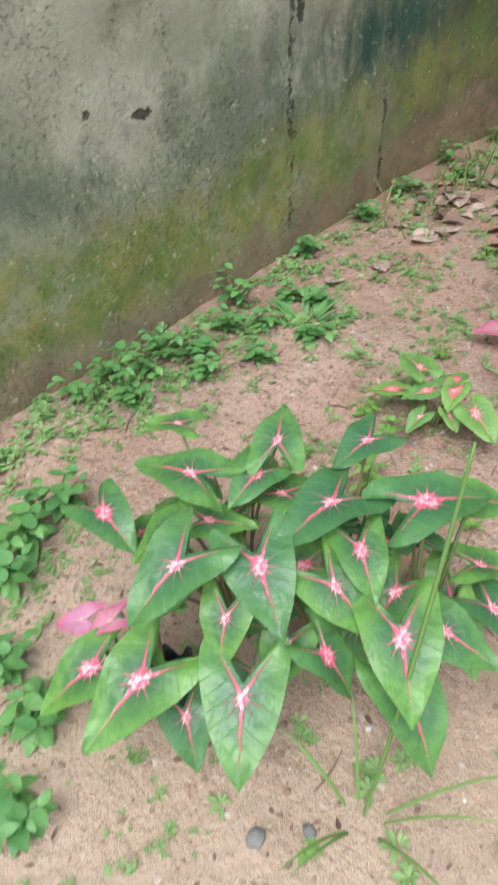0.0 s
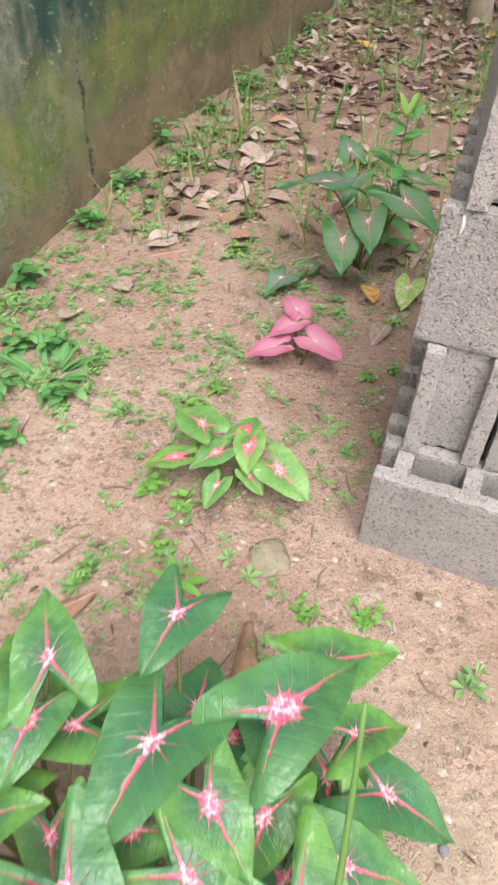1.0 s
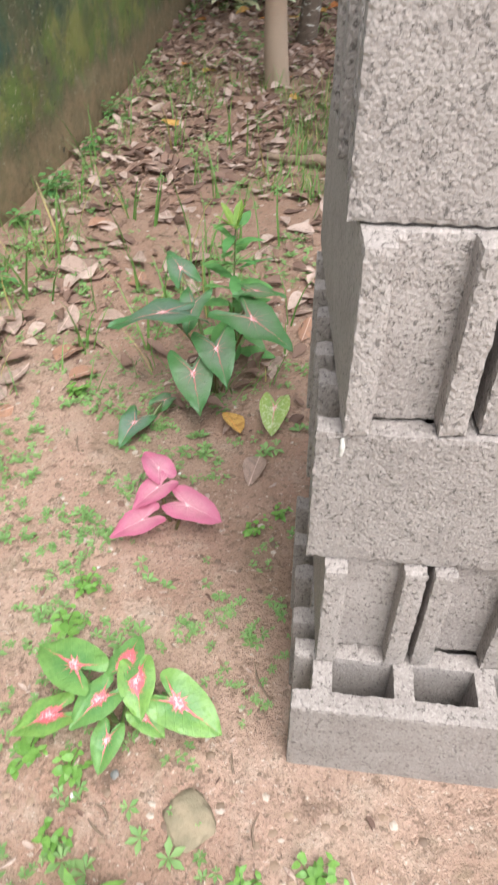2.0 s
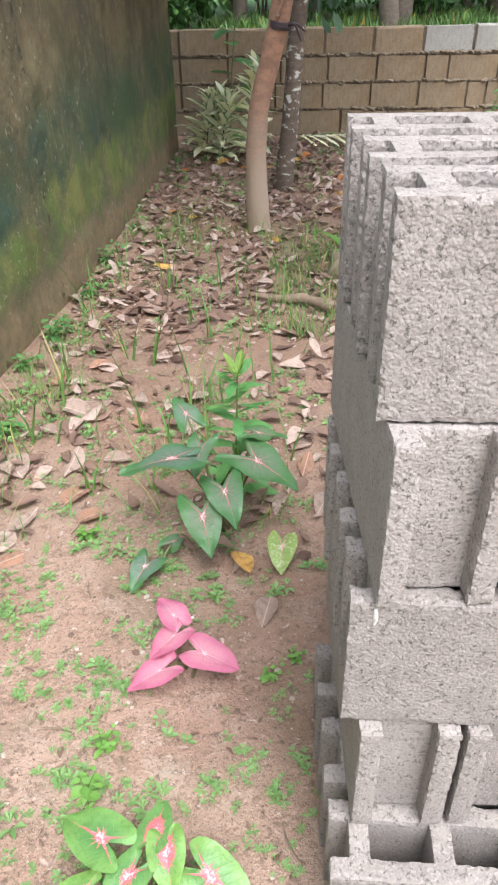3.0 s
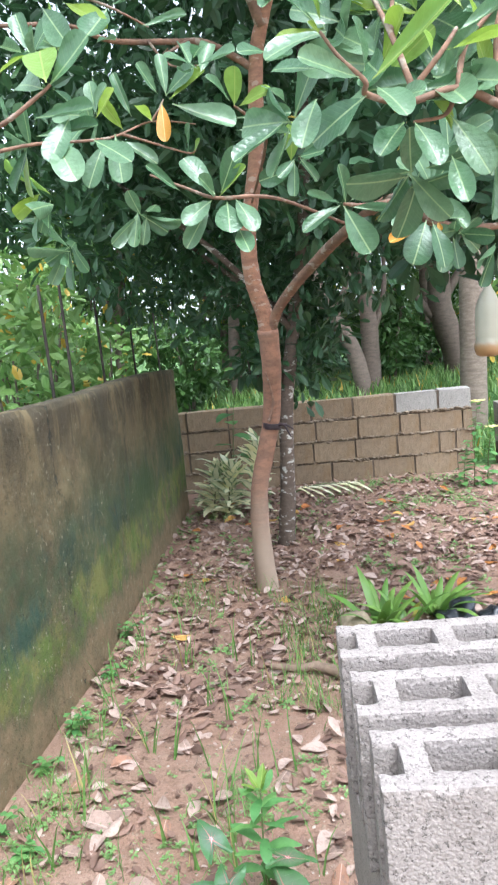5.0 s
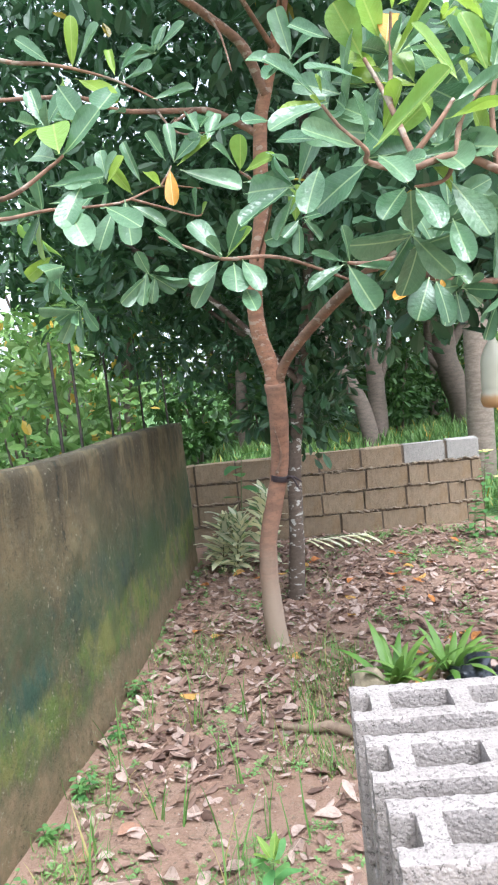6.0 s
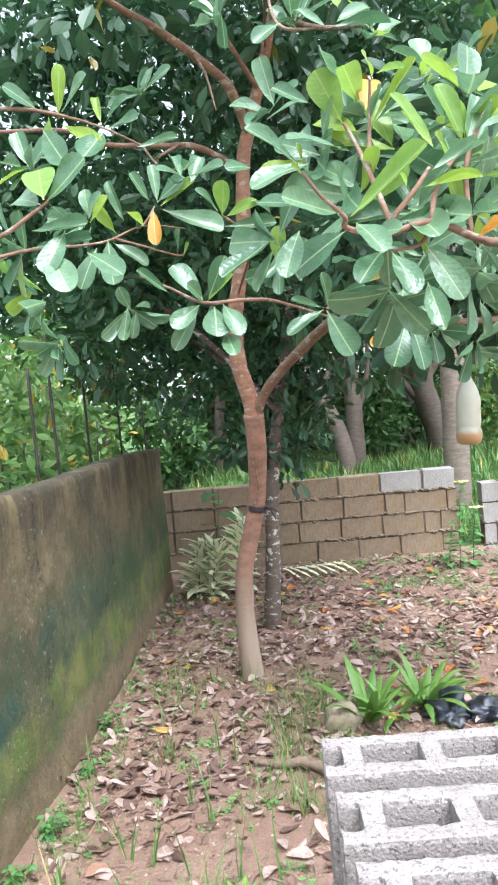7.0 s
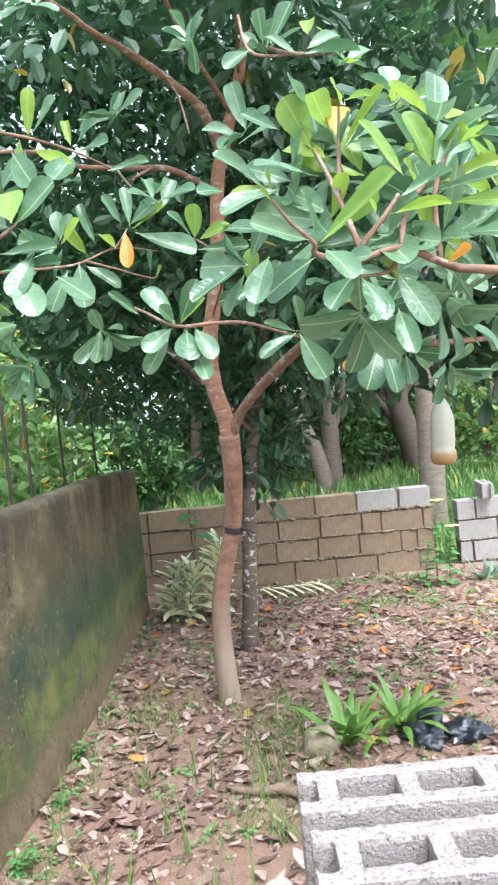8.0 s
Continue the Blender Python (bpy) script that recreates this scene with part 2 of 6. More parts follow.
def leaf_green(name, a, b, old=None, share=0.0, per_object=False, gloss=0.42, sub=0.3, vein=None):
    n = Nodes(name)
    r = n.random() if per_object else n.island()
    c = n.mix(r, a, b)
    c = n.mix(n.ramp(n.noise(5, 3, 0.6), 0.35, 0.7, 0, 0.35), c, tuple(0.6 * v for v in a))
    if old:
        c = n.mix(n.math("LESS_THAN", n.math("FRACT", n.math("MULTIPLY", r, 7.31)), share), c, old)
    if vein:
        x, y, z = n.xyz()
        ay = n.math("ABSOLUTE", y)
        side = n.math("FRACT", n.math("MULTIPLY", n.math("SUBTRACT", x, n.math("MULTIPLY", ay, 0.8)), 11.0))
        ribs = n.math("MAXIMUM", n.ramp(ay, 0.016, 0.009), n.math("MULTIPLY", n.ramp(n.math("ABSOLUTE", n.math("SUBTRACT", side, 0.5)), 0.07, 0.02), 0.14))
        c = n.mix(n.math("MULTIPLY", ribs, 0.85), c, vein)
        quilt = n.math("SUBTRACT", n.math("MULTIPLY", n.math("ABSOLUTE", n.math("SUBTRACT", side, 0.5)), 1.2), ribs)
        return n.done(c, gloss, n.math("ADD", n.math("MULTIPLY", quilt, 0.25), n.math("MULTIPLY", n.noise(7, 3, 0.6), 1.8)), 0.35, 0.004, sub)
    return n.done(c, gloss, n.noise(9, 2, 0.5), 0.2, 0.0015, sub)


SOIL, GRASSY, PLASTER = soil(), grassy(), mossy_plaster()
NEW_BLOCK = block_concrete("grey_sandcrete", (0.32, 0.279, 0.258), (0.262, 0.226, 0.208), (0.155, 0.131, 0.119))
OLD_BLOCK = block_concrete("weathered_sandcrete", (0.29, 0.215, 0.143), (0.21, 0.155, 0.10), (0.115, 0.083, 0.055), 0.6, 0.5)
PALE_BLOCK = block_concrete("pale_sandcrete", (0.35, 0.325, 0.295), (0.28, 0.26, 0.24), (0.17, 0.16, 0.15), 0.0, 0.5)
MORTAR = block_concrete("crumbly_mortar", (0.14, 0.105, 0.075), (0.09, 0.068, 0.047), (0.05, 0.038, 0.028))
MORTAR_PALE = block_concrete("squeezed_mortar", (0.22, 0.17, 0.12), (0.15, 0.11, 0.08), (0.09, 0.07, 0.05))
STEM_BARK = bark("reddish_cashew_bark", (0.33, 0.165, 0.10), (0.215, 0.11, 0.07), (0.36, 0.25, 0.19))
CASHEW_BARK = bark("brown_cashew_bark", (0.25, 0.14, 0.09), (0.15, 0.09, 0.062), (0.30, 0.24, 0.19))
TRUNK_BARK = bark("dusty_cashew_bark", (0.29, 0.15, 0.095), (0.19, 0.105, 0.07), None, (0.34, 0.26, 0.195))
DARK_BARK = bark("dark_patchy_bark", (0.085, 0.06, 0.045), (0.13, 0.095, 0.07), (0.42, 0.40, 0.36))
FAR_BARK = bark("grey_brown_bark", (0.19, 0.145, 0.115), (0.13, 0.10, 0.08))


# ---------------------------------------------------------------- mesh helpers
def mesh_of(bm, name, smooth=False):
    me = bpy.data.meshes.new(name)
    bm.to_mesh(me)
    bm.free()
    if smooth:
        me.shade_smooth()
    return me


def part(name, bm, material, parent=None, label="", smooth=False):
    me = bm if isinstance(bm, bpy.types.Mesh) else mesh_of(bm, name, smooth)
    if material and not me.materials:
        me.materials.append(material)
    ob = new(name, me)
    ob.parent = parent
    return tagged(ob, label)


def thing(name, m, label, category, group=""):
    ob = new(name)
    ob.empty_display_size = 0.1
    ob.matrix_world = m
    return tagged(ob, label, category, group)


def from_arrays(name, verts, faces, smooth=True):
    me = bpy.data.meshes.new(name)
    me.from_pydata([tuple(v) for v in verts], [], [tuple(f) for f in faces])
    if smooth:
        me.shade_smooth()
    me.update()
    return me


def box_bm(bm, x0, x1, y0, y1, z0, z1):
    vs = [bm.verts.new(p) for p in ((x0, y0, z0), (x1, y0, z0), (x1, y1, z0), (x0, y1, z0), (x0, y0, z1), (x1, y0, z1), (x1, y1, z1), (x0, y1, z1))]
    for f in ((3, 2, 1, 0), (4, 5, 6, 7), (0, 1, 5, 4), (1, 2, 6, 5), (2, 3, 7, 6), (3, 0, 4, 7)):
        bm.faces.new([vs[k] for k in f])
    return vs


def tube(points, radii, sides=9, wobble=0.0, seed=0):
    """A bent, tapered limb through points; returns a bmesh."""
    rnd = random.Random(seed)
    pts = [Vector(p) for p in points]
    # Catmull-Rom refinement
    fine, fr = [], []
    for k in range(len(pts) - 1):
        p0, p1, p2, p3 = pts[max(k - 1, 0)], pts[k], pts[k + 1], pts[min(k + 2, len(pts) - 1)]
        for s in range(5):
            u = s / 5
            fine.append(0.5 * (2 * p1 + (p2 - p0) * u + (2 * p0 - 5 * p1 + 4 * p2 - p3) * u * u + (3 * p1 - p0 - 3 * p2 + p3) * u ** 3))
            fr.append(radii[k] * (1 - u) + radii[k + 1] * u)
    fine.append(pts[-1])
    fr.append(radii[-1])
    bm = bmesh.new()
    rings = []
    side = Vector((1, 0.13, 0))
    for k, p in enumerate(fine):
        d = (fine[min(k + 1, len(fine) - 1)] - fine[max(k - 1, 0)]).normalized()
        side = (side - d * side.dot(d)).normalized()
        up = d.cross(side)
        ring = []
        for a in range(sides):
            t = 2 * math.pi * a / sides
            r = fr[k] * (1 + wobble * (rnd.random() - 0.5))
            ring.append(bm.verts.new(p + (side * math.cos(t) + up * math.sin(t)) * r))
        rings.append(ring)
    for a, b in zip(rings, rings[1:]):
        for k in range(sides):
            bm.faces.new((a[k], a[(k + 1) % sides], b[(k + 1) % sides], b[k]))
    bm.faces.new(rings[0][::-1])
    bm.faces.new(rings[-1])
    return bm


# ---------------------------------------------------------------- setting
def ground_height(x, y):
    v = Vector((x, y, 0))
    return 0.018 * noise.noise(v * 1.1) + 0.008 * noise.noise(v * 4.0) + 0.004 * noise.noise(v * 13.0)


def outer_height(y):
    """The rising bank beyond the block wall."""
    u = max(0.0, min(1.0, (y - 8.5) / 2.2))
    return 0.74 * u * u * (3 - 2 * u) - 0.02


def axis(lo, hi, step, far):
    near = list(np.arange(lo, hi + 1e-6, step))
    out, d, v = [], step, hi
    while v < far:
        d *= 1.5
        v += d
        out.append(v)
    back, d, v = [], step, lo
    while v > -far:
        d *= 1.5
        v -= d
        back.append(v)
    return back[::-1] + near + out


def build_ground():
    xs, ys = axis(-1.2, 3.2, 0.03, 600), axis(-0.2, 8.6, 0.03, 600)
    vs = []
    for y in ys:
        for x in xs:
            near = -1.5 < x < 3.6 and -0.6 < y < 9
            vs.append((x, y, ground_height(x, y) if near else outer_height(y)))
    w = len(xs)
    fs = [(j * w + i, j * w + i + 1, (j + 1) * w + i + 1, (j + 1) * w + i) for j in range(len(ys) - 1) for i in range(w - 1)]
    me = from_arrays("ground", vs, fs)
    me.materials.append(SOIL)
    me.materials.append(GRASSY)
    grass = [1 if vs[f[0]][1] > 8.3 or vs[f[0]][0] < -1.05 else 0 for f in fs]
    me.polygons.foreach_set("material_index", grass)
    tagged(new("ground", me), "bare reddish sandy soil, grassy beyond the block wall", "ground", kind="structure")


def wall_face(y):
    return -0.86 - 0.085 * math.exp(-((y - 2.9) / 0.9) ** 2)


def wall_top(y):
    return 1.395 + 0.02 * math.sin(y * 1.1) - 0.05 * max(0.0, min(1.0, (y - 5.6) / 2)) + 0.008 * noise.noise(Vector((0, y * 9, 3)))


def build_plaster_wall():
    """A rendered boundary wall with a rough coping edge and a rounded end."""
    ys = list(np.arange(-3.0, 7.55, 0.03))
    n_up = 46
    vs, fs = [], []
    for y in ys:
        f, t = wall_face(y), wall_top(y)
        end = max(0.0, (y - 7.40) / 0.15)
        inset = 0.035 * (1 - math.sqrt(max(0.0, 1 - min(1, end) ** 2)))
        row = []
        for k in range(n_up + 1):
            z = -0.08 + (t + 0.08) * k / n_up
            v = Vector((0, y, z))
            b = 0.012 * noise.noise(v * 2.3) + 0.006 * noise.noise(v * 9) + 0.003 * noise.noise(v * 26)
            chip = max(0.0, noise.noise(v * 5.5 + Vector((7, 0, 0))) - 0.32) * 0.035
            row.append((f + b - chip - inset - (0.012 * (k == n_up)), y, z + (0.006 * noise.noise(v * 31) if k == n_up else 0)))
        row.append((f - 0.09, y, t + 0.008 * noise.noise(Vector((3, y * 14, 0)))))
        row.append((f - 0.165, y, t - 0.006))
        row.append((f - 0.18, y, -0.08))
        vs += row
    w = n_up + 4
    for j in range(len(ys) - 1):
        for k in range(w - 1):
            fs.append((j * w + k, (j + 1) * w + k, (j + 1) * w + k + 1, j * w + k + 1))
    fs.append(tuple(range(w))[::-1])
    fs.append(tuple((len(ys) - 1) * w + k for k in range(w)))
    me = from_arrays("wall_west", vs, fs)
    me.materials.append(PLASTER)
    return tagged(new("wall_west", me), "grey cement-plastered boundary wall with green moss and dark stains", "wall", kind="structure")


BLOCK_L, BLOCK_W, BLOCK_H = 0.45, 0.116, 0.222


def hollow_block_mesh(name, seed, material, length=BLOCK_L, width=BLOCK_W, height=BLOCK_H):
    """A three-cell hollow block lying on its bed, cells upward, with open recessed ends and crumbled arrises."""
    shell, fl, web, grid = 0.031, 0.029, 0.031, 0.0078
    cell = (length - 2 * fl - 4 * web) / 3
    xb = [0, fl]
    for k in range(3):
        xb += [xb[-1] + web, xb[-1] + web + cell]
    xb += [xb[-1] + web, length]
    yb = [0, shell, width - shell, width]

    def refine(breaks):
        out, owner = [breaks[0]], []
        for k, (p, q) in enumerate(zip(breaks, breaks[1:])):
            m = max(1, round((q - p) / grid))
            out += [p + (q - p) * (s + 1) / m for s in range(m)]
            owner += [k] * m
        return out, owner

    xs, xo = refine(xb)
    ys, yo = refine(yb)
    zs, zo = refine([0, height])
    nx, ny, nz = len(xo), len(yo), len(zo)
    inside = lambda i, j: 0 <= i < nx and 0 <= j < ny and (yo[j] != 1 or xo[i] % 2 == 1)
    index, verts, faces = {}, [], []

    def vert(i, j, k):
        if (i, j, k) not in index:
            index[i, j, k] = len(verts)
            verts.append((xs[i] - length / 2, ys[j] - width / 2, zs[k]))
        return index[i, j, k]

    for i in range(nx):
        for j in range(ny):
            if not inside(i, j):
                continue
            sides = (((i, j), (i, j + 1), inside(i - 1, j)), ((i + 1, j + 1), (i + 1, j), inside(i + 1, j)), ((i + 1, j), (i, j), inside(i, j - 1)), ((i, j + 1), (i + 1, j + 1), inside(i, j + 1)))
            for p, q, hid in sides:
                if not hid:
                    for k in range(nz):
                        faces.append((vert(*p, k), vert(*p, k + 1), vert(*q, k + 1), vert(*q, k)))
            faces.append((vert(i, j, 0), vert(i, j + 1, 0), vert(i + 1, j + 1, 0), vert(i + 1, j, 0)))
            faces.append((vert(i, j, nz), vert(i + 1, j, nz), vert(i + 1, j + 1, nz), vert(i, j + 1, nz)))
    bm = bmesh.new()
    bv = [bm.verts.new(c) for c in verts]
    for f in faces:
        bm.faces.new([bv[k] for k in f])
    bm.normal_update()
    rims = {w for e in bm.edges if len(e.link_faces) == 2 and e.calc_face_angle() > 0.8 and e.is_convex for w in e.verts}
    for w in bm.verts:
        q = w.co * 120 + Vector((seed * 3.1, seed * 1.7, 0))
        if w in rims:
            w.co -= w.normal * (0.0016 + 0.0026 * noise.noise(q) + 0.006 * max(0.0, noise.noise(q * 0.35) - 0.22))
        else:
            w.co += w.normal * 0.0006 * noise.noise(q * 0.7)
    me = mesh_of(bm, name)
    me.materials.append(material)
    return me


def build_block_stack():
    """Five courses, stretchers and headers by turns, one header deep."""
    meshes = [hollow_block_mesh("hollow_block", s, NEW_BLOCK) for s in range(5)]
    wide = [hollow_block_mesh("hollow_block", s + 20, NEW_BLOCK, width=0.134) for s in range(4)]
    rnd = random.Random(4)
    x0 = 0.247
    fronts = (1.488, 1.572, 1.588, 1.588, 1.618)
    lefts = (0.006, 0.038, 0.012, 0.046, 0.024)
    z = -0.022
    for course in range(5):
        for n in range(6):
            if course % 2 == 0:
                row, col = divmod(n, 2)
                shift = (0.0, -0.006, -0.012)[row] if course < 4 else (0.0, -0.010, -0.018)[row]
                x = x0 + lefts[course] + shift + 0.225 + col * 0.458
                y = fronts[course] + 0.058 + (0.0, 0.145, 0.300)[row] + rnd.uniform(-0.003, 0.003)
                m = pose(x, y, z, 0, 0, rnd.uniform(-0.8, 0.8))
            else:
                x = x0 + lefts[course] + 0.066 + n * 0.146 + rnd.uniform(-0.004, 0.004)
                y = fronts[course] + 0.225 + rnd.uniform(-0.008, 0.008)
                # the outer header of each course is skewed, its rear end further out
                skew = (0, 3.2, 0, 5.0)[course] * (1.0, 0.5, 0.2, 0, 0, 0)[n]
                m = pose(x - 0.225 * math.sin(radians(skew)), y, z, 0, 0, 90 + skew + rnd.uniform(-0.6, 0.6))
            ob = new("hollow_block", meshes[rnd.randrange(5)] if course % 2 == 0 else wide[rnd.randrange(4)])
            ob.matrix_world = m
            how = "lying lengthwise" if course % 2 == 0 else "laid crosswise"
            where = "on the sandy ground" if course == 0 else ("on top of the stack" if course == 4 else "within the stack")
            tagged(ob, f"rough grey hollow concrete block {how} {where}", "concrete block", "stacked concrete blocks")
        z += BLOCK_H + 0.003


def build_block_walls():
    """The low boundary wall of hollow blocks at the back, and its paler continuation."""
    face = 8.15
    top = 0.885
    pitch_z, pitch_x = 0.222, 0.437
    variants = []
    for s in range(6):
        bm = bmesh.new()
        box_bm(bm, -0.5, 0.5, 0, 0.15, 0, pitch_z - 0.018)
        bmesh.ops.bevel(bm, geom=list(bm.edges), offset=0.006, segments=1, affect="EDGES")
        rnd = random.Random(s)
        for v in bm.verts:
            v.co += Vector((0, rnd.uniform(-0.006, 0.006), rnd.uniform(-0.007, 0.005)))
        variants.append(mesh_of(bm, "block"))

    def run(name, x0, x1, y, ztop, courses, mats, label, seed):
        rnd = random.Random(seed)
        core = bmesh.new()
        box_bm(core, x0 + 0.01, x1 - 0.01, y + 0.010, y + 0.14, -0.1, ztop - 0.02)
        wall = part(name, core, MORTAR)
        tagged(wall, label, "wall", kind="structure")
        for c in range(courses):
            x = x0 - (0.0 if c % 2 else pitch_x * 0.5) - rnd.uniform(0, 0.08)
            while x < x1:
                length = pitch_x * (1 if rnd.random() > 0.24 else rnd.uniform(0.38, 0.6))
                a, b = max(x, x0), min(x + length, x1)
                x += length
                if b - a < 0.05:
                    continue
                ob = new("block", variants[rnd.randrange(6)])
                if not ob.data.materials:
                    ob.data.materials.append(None)
                ob.material_slots[0].link = "OBJECT"
                ob.material_slots[0].material = mats(a, c)
                ob.matrix_basis = Matrix.LocRotScale(((a + b) / 2, y + rnd.uniform(-0.010, 0.006), ztop - (c + 1) * pitch_z + 0.006 + rnd.uniform(-0.006, 0.003)), Euler((0, rnd.uniform(-0.018, 0.018), rnd.uniform(-0.02, 0.02))), (b - a - rnd.uniform(0.010, 0.026), 1, 1))
                ob.parent = wall
        lumps = [(1, 0, 0), (0.2, 0, 0.9), (-0.8, 0, 0.5), (-0.7, 0, -0.6), (0.3, 0, -0.9), (0.1, -1, 0.1)]
        vs, fs = [], []
        for c in range(1, courses + 1):
            for _ in range(int((x1 - x0) * 80)):
                cx, cz, s = rnd.uniform(x0, x1), ztop - c * pitch_z + rnd.gauss(0.001, 0.006), 0.006 + 0.026 * rnd.random() ** 2
                k = len(vs)
                vs += [(cx + s * p[0] * rnd.uniform(0.8, 1.8), y + 0.004 + s * p[1], cz + s * p[2] * 0.8) for p in lumps]
                fs += [(k + q, k + (q + 1) % 5, k + 5) for q in range(5)]
        me = from_arrays("mortar_squeeze", vs, fs, False)
        me.materials.append(MORTAR_PALE)
        new("mortar_squeeze", me).parent = wall
        return wall

    run("wall_north", -1.1, 2.07, face, top, 5, lambda a, c: PALE_BLOCK if c == 0 and a > 1.1 else OLD_BLOCK, "low weathered hollow-block wall stained brown near the ground", 3)
    run("wall_north_far", 2.33, 6.0, face + 0.05, 0.70, 4, lambda a, c: PALE_BLOCK, "low pale grey hollow-block wall beyond the gap", 8)


build_ground()
build_plaster_wall()
build_block_stack()
build_block_walls()


# ---------------------------------------------------------------- plant materials
def caladium(name, inner, outer, pink, blotch, vein_w, pale=0.0, gloss=0.38, rim=None):
    """Arrow-shaped leaf: petiole joint at the origin, tip at x = 1, pigment bleeding from the joint along the veins."""
    n = Nodes(name)
    x, y, z = n.xyz()
    y = n.math("ADD", y, n.math("MULTIPLY", n.math("SUBTRACT", n.noise(4, 3, 0.55), 0.5), 0.06))
    ay = n.math("ABSOLUTE", y)
    r = n.math("SQRT", n.math("ADD", n.math("MULTIPLY", x, n.math("MULTIPLY", x, 0.5)), n.math("MULTIPLY", y, y)))
    rnd = n.random()
    one = n.math("FRACT", n.math("MULTIPLY", rnd, 5.7))
    two = n.math("FRACT", n.math("MULTIPLY", rnd, 23.3))
    # each leaf its own age: fresh yellow-green to deep blue-green
    cool = tuple(v * k for v, k in zip(inner, (0.85, 0.95, 1.25)))
    base = n.mix(n.ramp(n.math("ADD", r, n.math("MULTIPLY", n.math("SUBTRACT", n.noise(5, 3, 0.6), 0.5), 0.3)), 0.12, 0.50), inner, outer)
    base = n.mix(n.ramp(one, 0.2, 0.9, 0, 0.75), base, cool)
    base = n.mix(n.ramp(n.noise(7, 4, 0.65), 0.46, 0.64, 0, 0.35), base, tuple(0.8 * v for v in inner))
    veins, fine = 0.0, 0.0
    for deg, length in ((0, 0.74), (33, 0.24), (66, 0.20), (104, 0.17), (147, 0.52)):
        ca, sa = math.cos(radians(deg)), math.sin(radians(deg))
        along = n.math("ADD", n.math("MULTIPLY", x, ca), n.math("MULTIPLY", ay, sa))
        off = n.math("ABSOLUTE", n.math("SUBTRACT", n.math("MULTIPLY", x, sa), n.math("MULTIPLY", ay, ca)))
        w = n.math("MULTIPLY", n.math("SUBTRACT", 1.0, n.math("DIVIDE", along, length)), vein_w * (1.7 if deg in (0, 147) else 0.8))
        w = n.math("ADD", w, n.math("MULTIPLY", n.math("SUBTRACT", n.noise(15, 3, 0.7), 0.5), vein_w * 2.6))
        hit = n.math("MULTIPLY", n.math("GREATER_THAN", along, 0.0), n.ramp(n.math("SUBTRACT", w, off), -0.012, 0.016))
        veins = hit if deg == 0 else n.math("MAXIMUM", veins, hit)
    # side ribs, sunk in the blade
    side = n.math("FRACT", n.math("MULTIPLY", n.math("SUBTRACT", x, n.math("MULTIPLY", ay, 0.75)), 5.0))
    ribs = n.math("MULTIPLY", n.ramp(n.math("ABSOLUTE", n.math("SUBTRACT", side, 0.5)), 0.06, 0.0), n.ramp(r, 0.04, 0.2))
    base = n.mix(n.math("MULTIPLY", ribs, 0.10), base, tuple(min(1, 1.5 * v + 0.03) for v in outer))
    if rim:
        base = n.mix(n.ramp(n.math("ADD", r, n.math("MULTIPLY", n.noise(9, 3, 0.6), 0.2)), 0.42, 0.62, 0, 0.8), base, rim)
    size = n.math("MULTIPLY", n.math("ADD", 0.10, n.math("MULTIPLY", two, two)), blotch)
    edge = n.math("ADD", size, n.math("MULTIPLY", n.math("SUBTRACT", n.noise(17, 4, 0.75), 0.5), blotch * 1.6))
    spot = n.ramp(n.math("SUBTRACT", n.math("ADD", edge, n.math("MULTIPLY", veins, blotch * 0.8)), r), -0.03, 0.04)
    c = n.mix(n.math("MULTIPLY", veins, 0.85), base, pink)
    white = n.ramp(n.math("SUBTRACT", n.noise(14, 4, 0.7), n.math("MULTIPLY", r, 0.8)), 0.40, 0.58, 0, 0.85)
    c = n.mix(spot, c, n.mix(white, pink, (0.88, 0.62, 0.66)))
    if pale:
        c = n.mix(n.ramp(n.noise(9, 4, 0.7), 0.52, 0.60, 0, pale), c, (0.62, 0.66, 0.42))
    h = n.math("ADD", n.math("MULTIPLY", n.math("MAXIMUM", veins, n.math("MULTIPLY", ribs, 0.5)), -0.5), n.math("MULTIPLY", n.noise(4.2, 3, 0.6), 1.6))
    return n.done(c, gloss, h, 0.4, 0.006, 0.3)


def variegated():
    """Cream leaf with green flecks along the margin and midrib, more on some leaves than on others."""
    n = Nodes("cream_variegated_leaves")
    x, y, z = n.xyz()
    r = n.random()
    edge = n.math("ADD", n.math("ABSOLUTE", y), n.math("MULTIPLY", n.math("SUBTRACT", n.noise(6, 4, 0.7, n.stretch(0.5, 2.5, 1)), 0.5), 0.22))
    c = n.mix(n.math("FRACT", n.math("MULTIPLY", r, 3.7)), (0.90, 0.86, 0.55), (0.80, 0.80, 0.62))
    c = n.mix(n.ramp(n.math("ADD", edge, n.math("MULTIPLY", r, 0.06)), 0.125, 0.16, 0, 0.85), c, (0.13, 0.25, 0.09))
    return n.done(c, 0.42, n.noise(9, 2, 0.5), 0.2, 0.002, 0.3)


